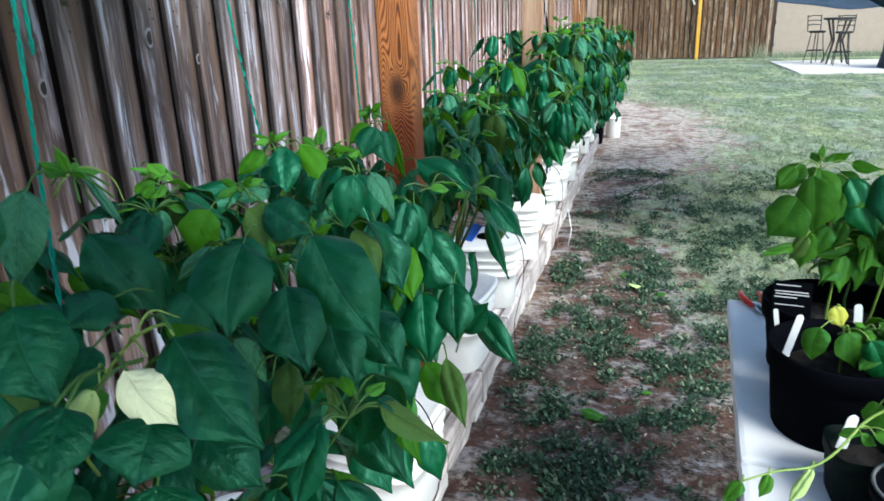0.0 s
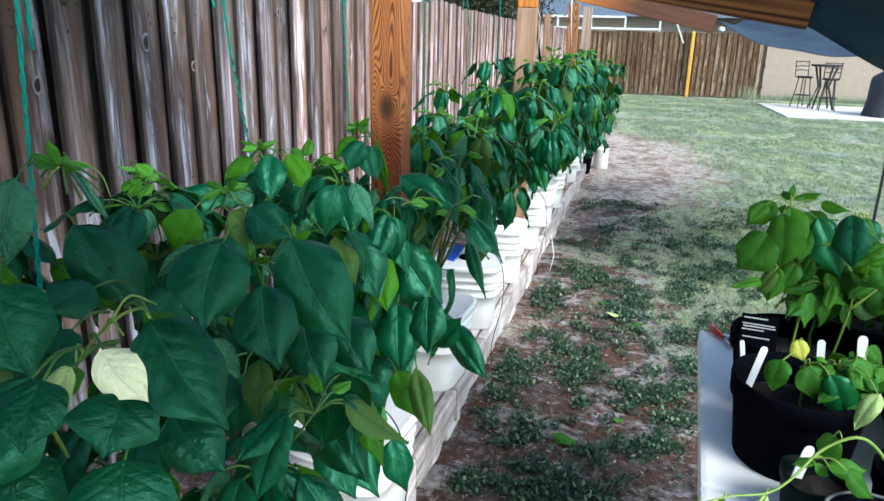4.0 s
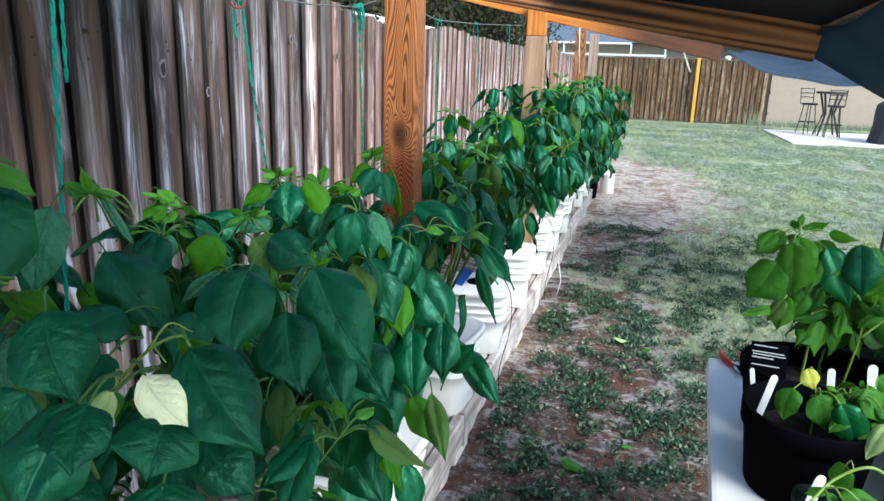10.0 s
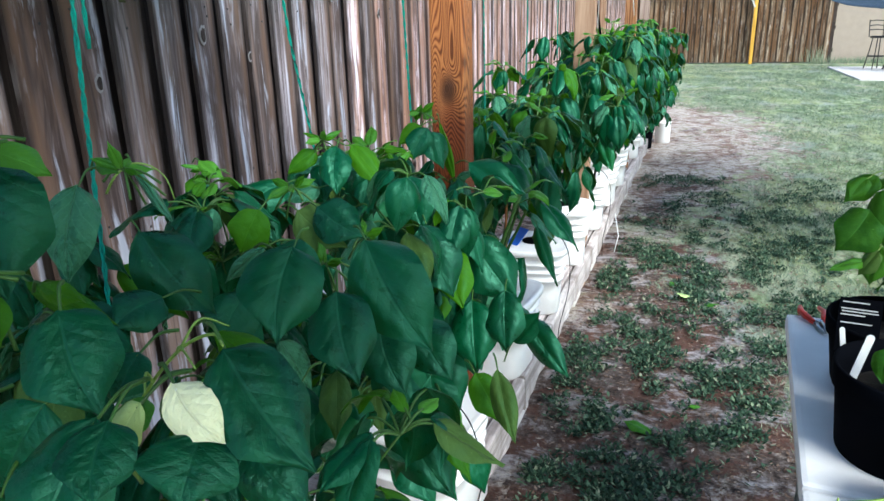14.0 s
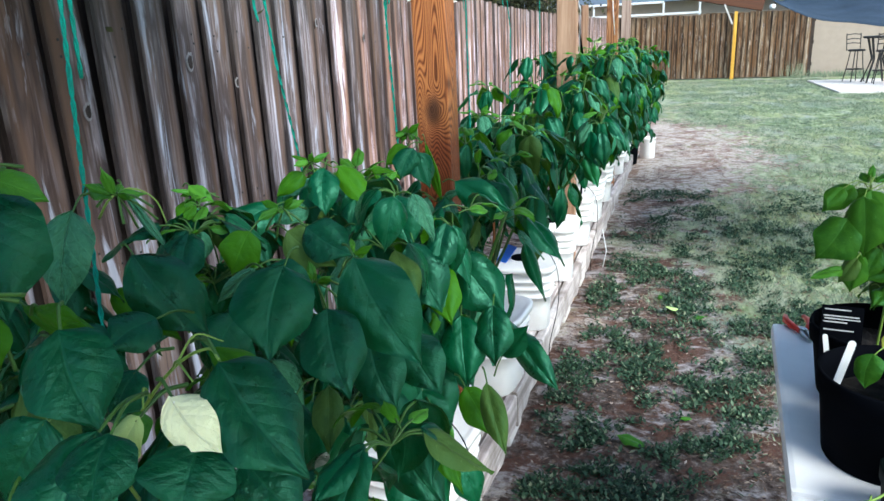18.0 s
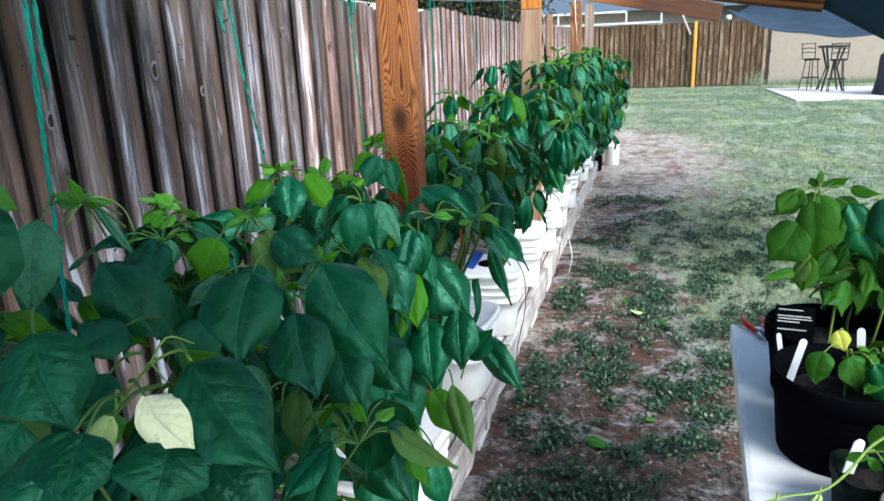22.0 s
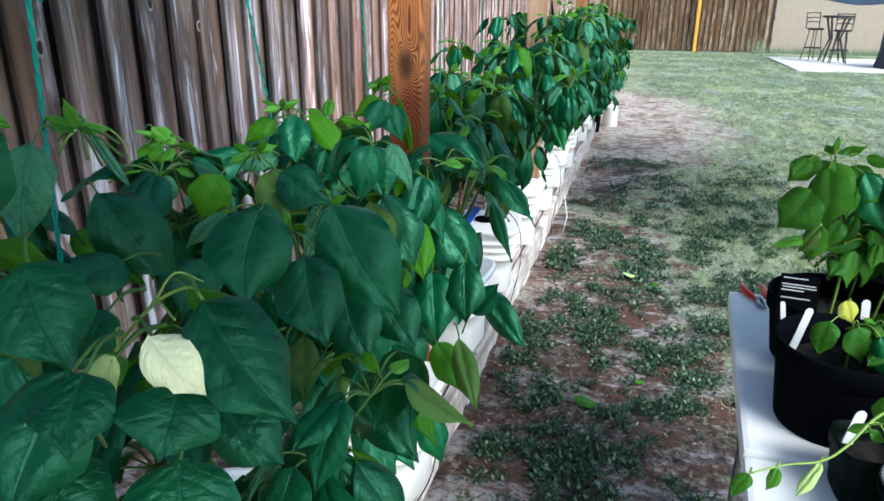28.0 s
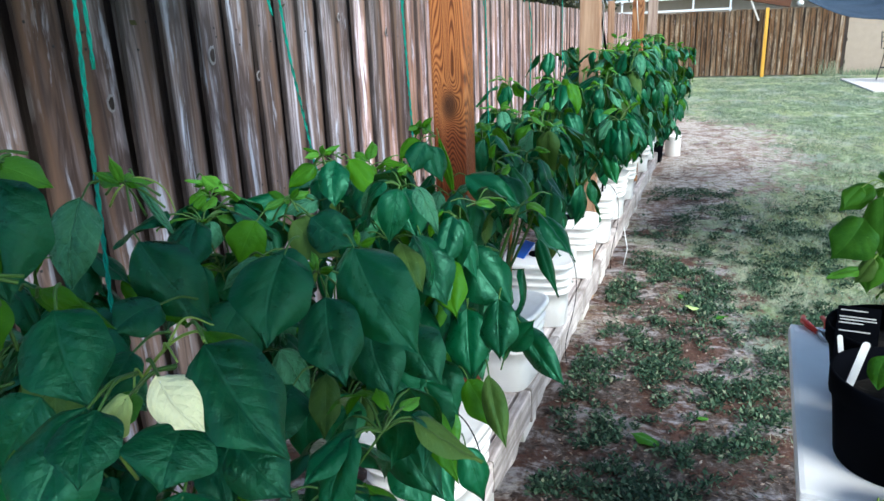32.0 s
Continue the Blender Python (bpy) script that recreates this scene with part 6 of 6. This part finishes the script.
def tree(x, y, h, seed, crown_r, low, label, moss=0, leaves=5200, size=0.13):
    rnd = random.Random(seed)
    t = thing("oak_tree", pose(x, y, 0), label, "tree", "trees behind the fence")
    bm = bmesh.new()
    tube(bm, [(0, 0, -0.1), (0.1, 0.05, h * 0.25), (0.0, 0.2, h * 0.55)], [0.32, 0.25, 0.16], 10)
    limbs = []
    for k in range(11):
        az = k * 0.63 + rnd.uniform(-0.3, 0.3)
        s = Vector((0.05, 0.1, h * rnd.uniform(0.15, 0.5)))
        e = Vector((crown_r * 0.8 * math.cos(az), crown_r * 0.8 * math.sin(az), h * rnd.uniform(0.28, 0.85)))
        m = s.lerp(e, 0.5) + Vector((0, 0, 0.4))
        tube(bm, [s, m, e], [0.11, 0.07, 0.02], 7)
        limbs.append((s, m, e))
    part("trunk", bm, BARK, t, smooth=True)
    verts, faces = [], []
    for k in range(leaves):
        s, m, e = limbs[rnd.randrange(11)]
        f = rnd.random()
        c = (s.lerp(m, f * 2) if f < 0.5 else m.lerp(e, f * 2 - 1)) + Vector((rnd.gauss(0, 0.5), rnd.gauss(0, 0.5), rnd.gauss(-0.1, 0.5)))
        if rnd.random() < 0.55:
            c.z = rnd.uniform(low + 0.2, low + 2.6)
        if c.z < low:
            c.z = low + rnd.random() * 1.6
        a = Vector((rnd.gauss(0, 1), rnd.gauss(0, 1), rnd.gauss(0, 1))).normalized()
        b = a.orthogonal().normalized()
        ln = size * rnd.uniform(0.7, 1.5)
        wd = ln * 0.34
        i = len(verts)
        verts += [c, c + a * ln * 0.5 + b * wd, c + a * ln, c + a * ln * 0.5 - b * wd]
        faces.append((i, i + 1, i + 2, i + 3))
    ob = mesh_part("crown", sheet_mesh("crown", verts, faces, CROWN), CROWN, t)
    ob["kind"] = "stuff"
    if moss:
        verts, faces = [], []
        for k in range(moss):
            s, m, e = limbs[rnd.randrange(11)]
            f = rnd.random()
            c = m.lerp(e, f) + Vector((rnd.gauss(0, 0.45), rnd.gauss(0, 0.45), rnd.gauss(0, 0.3)))
            ln = rnd.uniform(0.3, 1.3)
            w = rnd.uniform(0.003, 0.009)
            az = rnd.uniform(0, math.pi)
            dx, dy = w * math.cos(az), w * math.sin(az)
            i = len(verts)
            sway = rnd.gauss(0, 0.05)
            verts += [c + Vector((dx, dy, 0)), c - Vector((dx, dy, 0)), c + Vector((-dx + sway, -dy, -ln * 0.6)), c + Vector((dx + sway, dy, -ln * 0.6)), c + Vector((sway * 1.6, 0, -ln))]
            faces += [(i, i + 1, i + 2, i + 3), (i + 3, i + 2, i + 4)]
        ob = mesh_part("hanging_moss", sheet_mesh("hanging_moss", verts, faces, MOSS), MOSS, t)
        ob["kind"] = "stuff"


tree(-4.0, 2.6, 7.0, 3, 2.8, 1.3, "oak tree hung with grey moss behind the fence", 4200, 52000, 0.04)
tree(-4.6, 6.2, 7.5, 5, 3.0, 1.3, "mossy oak tree behind the weathered fence", 4200, 52000, 0.045)
tree(-6.4, 11.0, 8.0, 13, 3.4, 1.4, "tall mossy oak tree set back behind the fence", 900, 18000, 0.11)
tree(-3.4, 16.5, 6.0, 7, 2.2, 1.4, "dark green tree with small leaves behind the fence", 100, 12000, 0.08)
tree(-4.4, 22.0, 7.0, 9, 2.8, 1.5, "broad dark oak tree beyond the fence", 200, 12000, 0.1)
tree(-5.6, 15.0, 8.0, 17, 3.2, 1.4, "dense mossy oak tree behind the shed", 900, 26000, 0.1)
shed = thing("neighbour_shed", pose(-3.0, 8.8, 0, 0, 0, 0), "neighbouring shed with a white roof edge", "shed")
bm = bmesh.new()
box(bm, -2.4, -0.25, 0.3, 4.4, 0, 2.0, 0.01)
part("wall", bm, STUCCO, shed)
bm = bmesh.new()
box(bm, -2.6, 0.0, 0, 4.7, 2.06, 2.15, 0.01)
part("roof", bm, WHITEPAINT, shed)


# ---- wire and twine over the row ----
def cord(name, points, r, material, label, category):
    bm = bmesh.new()
    tube(bm, points, r, 6)
    o = part(name, bm, material, smooth=True)
    return tagged(o, label, category)


RX = -0.07
WIRE_PTS = [(RX, -0.9, 1.70), (RX, 0.6, 1.665), (RX, 0.87, 1.66), (RX, 1.02, 1.64), (RX, 1.3, 1.645), (RX, 1.57, 1.66), (-0.057, 1.75, 1.70)]
cord("support_wire", WIRE_PTS, 0.0018, WIRE, "thin grey wire strung between the posts above the plants", "wire")
cord("support_wire", [(-0.057, 1.79, 1.70), (RX, 2.32, 1.675), (RX, 3.0, 1.70), (-0.01, 3.85, 1.74)], 0.0018, WIRE, "thin grey wire strung between the posts above the plants", "wire")


def twine(points, r=0.0021):
    t = thing("plant_twine", pose(*points[0]), "green twine tied to the wire to hold up a plant", "twine", "twines over the row")
    base = Vector(points[0])
    for turn in (0.0, math.pi):
        pts = []
        for a, c in zip(points, points[1:]):
            a, c = Vector(a) - base, Vector(c) - base
            n = max(3, int((c - a).length / 0.012))
            pts += [a.lerp(c, q / n) + Vector((math.cos(turn + q * 1.6), math.sin(turn + q * 1.6), 0)) * r * 0.7 for q in range(n)]
        bm = bmesh.new()
        tube(bm, pts, r * 0.75, 5)
        part("strand", bm, TWINE, t, smooth=True)
    bm = bmesh.new()
    bmesh.ops.create_icosphere(bm, subdivisions=2, radius=r * 2.6)
    for v in bm.verts:
        v.co *= 1 + 0.5 * noise.noise(v.co * 300 + base * 7)
    part("knot", bm, TWINE, t, smooth=True)
    rnd = random.Random(int(base.y * 1000))
    for q in range(2):
        a, ln = rnd.uniform(0, 6), rnd.uniform(0.03, 0.07)
        bm = bmesh.new()
        tube(bm, curved([(0, 0, 0), (0.010 * math.cos(a), 0.010 * math.sin(a), 0.008), (0.016 * math.cos(a), 0.016 * math.sin(a), -ln * 0.5), (0.012 * math.cos(a), 0.012 * math.sin(a), -ln)], 4), r * 0.7, 5)
        part("tail", bm, TWINE, t, smooth=True)


twine([(RX, 0.615, 1.664), (RX, 0.60, 1.50), (RX + 0.005, 0.57, 1.20)], 0.0024)
twine([(RX, 0.625, 1.664), (RX + 0.004, 0.612, 1.49)], 0.0022)
twine([(RX, 1.03, 1.625), (RX, 1.05, 1.50), (RX + 0.01, 1.12, 1.18)])
twine([(RX, 1.57, 1.66), (RX, 1.59, 1.585)], 0.003)
twine([(RX, 1.575, 1.658), (RX, 1.61, 1.24)], 0.0024)
twine([(RX, 2.32, 1.673), (RX, 2.33, 1.15)])
twine([(RX, 2.98, 1.70), (RX, 3.06, 1.55), (RX, 3.02, 1.2)])
twine([(RX + 0.04, 3.6, 1.725), (RX + 0.04, 3.62, 1.3)])
ring = bmesh.new()
tube(ring, [(0, -0.013, 0), (0, 0.013, 0)], 0.0012, 5)
tube(ring, [(0, 0, -0.016), (0, 0, 0.016)], 0.0012, 5)
tube(ring, [(0, 0.013 * math.cos(a), 0.016 * math.sin(a)) for a in np.linspace(0, math.tau, 25)], 0.0022, 6, False)
o = part("red_ring", ring, RINGRED, smooth=True)
o.matrix_basis = pose(RX, 1.015, 1.632, 0, 0, -52)
tagged(o, "small red plastic ring threaded on the wire", "ring")


# ---- small things ----
pr = thing("pruning_shears", pose(0.955, 1.905, TABLE_Z + 0.008, 0, 0, 4), "pruning shears with red handles lying on the table", "pruning shears")
for s in (-1, 1):
    bm = bmesh.new()
    tube(bm, [(0.01 * s, 0.0, 0), (0.022 * s, 0.03, 0.003), (0.03 * s, 0.065, 0.004), (0.024 * s, 0.10, 0.003)], [0.006, 0.009, 0.009, 0.006], 8)
    part("handle", bm, RED, pr, smooth=True)
    bm = bmesh.new()
    tube(bm, [(0.006 * s, 0.0, 0), (0.009 * s, -0.03, 0), (0.002 * s, -0.065, 0)], [0.007, 0.006, 0.002], 6)
    part("blade", bm, STEEL, pr, smooth=True)
bm = bmesh.new()
tube(bm, [(0, 0, -0.006), (0, 0, 0.008)], 0.009, 10)
part("pivot_bolt", bm, STEEL, pr)

can = thing("white_can", pose(0.45, 8.86, 0), "white plastic can standing on the sandy ground", "can")
bm = bmesh.new()
lathe(bm, [(0.085, -0.005), (0.09, 0.0), (0.092, 0.23), (0.096, 0.235), (0.096, 0.25), (0.088, 0.25), (0.086, 0.2)], 24)
part("can_wall", bm, WHITE, can, smooth=True)

for x, y, m in ((3.50, 7.78, GREENPL), (3.60, 7.70, GREENPL)):
    bo = thing("green_bottle", pose(x, y, 0), "green plastic bottle with a blue cap on the lawn", "bottle", "bottles on the lawn")
    bm = bmesh.new()
    lathe(bm, [(0.05, -0.005), (0.055, 0.005), (0.055, 0.2), (0.03, 0.24), (0.03, 0.26)], 18)
    part("bottle_body", bm, m, bo, smooth=True)
    bm = bmesh.new()
    lathe(bm, [(0.034, 0.25), (0.05, 0.26), (0.05, 0.36), (0.03, 0.38)], 18)
    part("cap", bm, CYAN, bo, smooth=True)

bm = bmesh.new()
tube(bm, [(0, 0, 1.44), (0.0, 0.0, 0.7), (-0.03, 0.02, 0.0)], 0.005, 6)
o = part("guy_rope", bm, IRON)
o.matrix_basis = pose(1.50, 2.60, 0)
tagged(o, "thin dark guy rope running down from the shade cloth", "rope")

bm = bmesh.new()
box(bm, -0.03, 0.03, -0.07, 0.07, -0.002, 0.002, 0.001)
for v in bm.verts:
    v.co.z -= 3.0 * v.co.y * v.co.y
o = part("blue_clip", bm, BLUE)
o.matrix_basis = pose(*CLIP, 40, 0, -35)
tagged(o, "bright blue plastic clip on a bucket rim", "clip")


for x, y, ln, turn, tilt in ((0.557, 2.378, 0.12, 70, 6), (0.70, 3.81, 0.12, 150, 20), (0.78, 3.70, 0.08, -80, 4), (0.62, 3.95, 0.06, 20, 8), (0.735, 2.62, 0.05, 110, 5)):
    o = new("fallen_leaf", WAXENS[0] if x == 0.70 else YOUNGS[0])
    o.matrix_basis = pose(x, y, ground_height(x, y) + 0.012, tilt, 3, turn) @ Matrix.Diagonal((ln, ln, ln, 1))
    tagged(o, "green leaf fallen on the sandy ground", "leaf", "fallen leaves")


rw = random.Random(31)
verts, faces = [], []
for k in range(110):
    bx, by = 4.25 + rw.gauss(0, 0.16), 22.05 + rw.uniform(-0.12, 0.1)
    h, w = rw.uniform(0.15, 0.55), rw.uniform(0.003, 0.006)
    lean = Vector((rw.gauss(0, 0.12), rw.gauss(0, 0.06), h))
    i = len(verts)
    verts += [Vector((bx - w, by, 0)), Vector((bx + w, by, 0)), Vector((bx, by, 0)) + lean]
    faces.append((i, i + 1, i + 2))
for k in range(1500):
    bx, by = rw.uniform(4.6, 9.0), 22.4 + rw.uniform(-0.25, 0.05)
    h, w = rw.uniform(0.06, 0.22), rw.uniform(0.005, 0.012)
    i = len(verts)
    verts += [Vector((bx - w, by, 0)), Vector((bx + w, by, 0)), Vector((bx + rw.gauss(0, 0.04), by, h))]
    faces.append((i, i + 1, i + 2))
tagged(new("tall_weeds", sheet_mesh("tall_weeds", verts, faces, GRASS)), "tall dry weeds along the far fence and house wall", "weeds", kind="stuff")


# drip tubes over the bucket fronts
for k, y in enumerate((1.46, 2.90, 4.22)):
    x = bucket_x(y)
    rd = random.Random(200 + k)
    pts = [(x + 0.05, y - 0.02, BENCH_Z + 0.31), (x + 0.11, y - 0.06, BENCH_Z + 0.36), (x + 0.168, y - 0.09, BENCH_Z + 0.29), (x + 0.178, y - 0.11, BENCH_Z + 0.14), (bench_edge(y) + 0.012, y - 0.13 + rd.uniform(-0.03, 0.03), BENCH_Z - 0.04), (bench_edge(y) + 0.012, y - 0.14, 0.12)]
    cord("drip_tube", curved(pts), 0.0018, BLACK, "thin black drip tube hanging over a bucket", "tube")
cord("hanging_string", [(0.30, 3.93, 1.74), (0.305, 3.94, 1.62), (0.315, 3.96, 1.50)], 0.0022, TAG, "pale string hanging from a rafter", "string")
cord("hanging_string", [(0.10, 3.93, 1.77), (0.13, 3.98, 1.64), (0.12, 4.05, 1.42)], 0.0022, TAG, "pale string hanging from a rafter", "string")
cord("hanging_string", [(bench_edge(4.6) + 0.03, 4.55, BENCH_Z - 0.01), (bench_edge(4.6) + 0.06, 4.52, 0.12), (bench_edge(4.6) + 0.04, 4.5, 0.01)], 0.003, TAG, "pale string hanging from the bench edge", "string")
bm = bmesh.new()
lathe(bm, [(0.006, -0.012), (0.014, -0.008), (0.016, 0.0), (0.013, 0.009), (0.005, 0.013)], 14)
o = part("insulator", bm, WHITEPAINT, smooth=True)
o.matrix_basis = pose(1.073, 3.930, 1.600)
tagged(o, "small white plastic insulator at the far rafter end", "insulator")
bm = bmesh.new()
box(bm, -0.004, 0.004, -0.001, 0.001, -0.075, 0.03, 0.0006)
o = part("torn_strip", bm, CONCRETE)
o.matrix_basis = pose(0.864, 3.935, 1.595, 0, -24, 0)
tagged(o, "torn pale strip hanging from the far rafter", "strip")
# ---- loose growth and litter on the ground ----
def scatter(name, n, area, seed, make, material, label, mask):
    rnd = random.Random(seed)
    verts, faces = [], []
    x0, x1, y0, y1 = area
    got = tries = 0
    while got < n and tries < n * 12:
        tries += 1
        x, y = rnd.uniform(x0, x1), y0 + (y1 - y0) * rnd.random() ** 1.5
        if mask(x, y) < rnd.random():
            continue
        make(rnd, x, y, verts, faces)
        got += 1
    o = new(name, sheet_mesh(name, verts, faces, material))
    return tagged(o, label, "ground cover", kind="stuff")


def weed_mask(x, y):
    if x < bench_edge(y) + 0.02:
        return 0.0
    f = 0.8 * noise.noise(Vector((x * 3.6, y * 2.6, 0.7))) + 0.9 * noise.noise(Vector((x * 13, y * 11, 4.7)))
    return max(0.0, min(1.0, 0.12 + 2.0 * f)) * (1.0 if y < 5.6 else 0.5)


def make_weed(rnd, x, y, verts, faces):
    z = ground_height(x, y)
    for _ in range(rnd.randint(3, 6)):
        a, pitch = rnd.uniform(0, math.tau), rnd.uniform(0.1, 0.9)
        ln, w = rnd.uniform(0.008, 0.032), rnd.uniform(0.0026, 0.0085)
        c = Vector((x + rnd.gauss(0, 0.015), y + rnd.gauss(0, 0.015), z + rnd.uniform(0, 0.02)))
        d = Vector((math.cos(a) * math.cos(pitch), math.sin(a) * math.cos(pitch), math.sin(pitch)))
        s = Vector((-math.sin(a), math.cos(a), 0)) * w
        i = len(verts)
        verts += [c, c + d * ln * 0.5 + s, c + d * ln, c + d * ln * 0.5 - s]
        faces.append((i, i + 1, i + 2, i + 3))


def make_blade(rnd, x, y, verts, faces):
    z = ground_height(x, y)
    g = 1 + 0.06 * max(0, y - 3)
    for _ in range(3):
        a = rnd.uniform(0, math.tau)
        h, w = rnd.uniform(0.012, 0.04), rnd.uniform(0.0018, 0.0035) * g
        c = Vector((x + rnd.gauss(0, 0.02), y + rnd.gauss(0, 0.02), z))
        s = Vector((math.cos(a), math.sin(a), 0)) * w
        lean = Vector((rnd.gauss(0, 0.02), rnd.gauss(0, 0.02), h))
        i = len(verts)
        verts += [c - s, c + s, c + lean]
        faces.append((i, i + 1, i + 2))


def make_litter(rnd, x, y, verts, faces):
    z = ground_height(x, y) + 0.003
    a, ln, w = rnd.uniform(0, math.tau), rnd.uniform(0.006, 0.03) * (1 + 0.05 * y), rnd.uniform(0.002, 0.006) * (1 + 0.04 * y)
    c = Vector((x, y, z))
    d = Vector((math.cos(a), math.sin(a), rnd.uniform(-0.1, 0.25))) * ln
    s = Vector((-math.sin(a), math.cos(a), rnd.uniform(-0.3, 0.3))) * w
    i = len(verts)
    verts += [c, c + d * 0.5 + s, c + d, c + d * 0.5 - s]
    faces.append((i, i + 1, i + 2, i + 3))


def turf_mask(x, y):
    line = float(np.interp(y, (3.3, 4.0, 5.4, 6.6, 7.6, 10.4, 12.4, 14.4), (1.15, 0.60, 0.55, 0.95, 1.5, 1.88, 1.0, -1.0)))
    f = 1.6 * (x - line) + 1.2 * noise.noise(Vector((x * 0.55, y * 0.55, 1.0))) + 1.2 * noise.noise(Vector((x * 2.3, y * 2.3, 1.0)))
    return max(0.0, min(1.0, 0.3 + f)) * max(0.05, min(1.0, 0.5 + 1.2 * noise.noise(Vector((x * 1.9, y * 1.2, 5.0)))))


scatter("ground_weeds", 16000, (0.08, 2.0, 1.2, 7.0), 1, make_weed, WEED, "low dark green weeds growing in the sandy soil", weed_mask)
scatter("lawn_grass", 60000, (0.3, 7.5, 2.2, 21.5), 2, make_blade, GRASS, "short pale patchy lawn grass", turf_mask)
scatter("leaf_litter", 15000, (0.05, 2.4, 1.2, 10.0), 3, make_litter, LITTER, "dry brown leaf litter and twigs on the soil", lambda x, y: 0.0 if x < bench_edge(y) else 0.9 if y < 4.3 else 0.55)
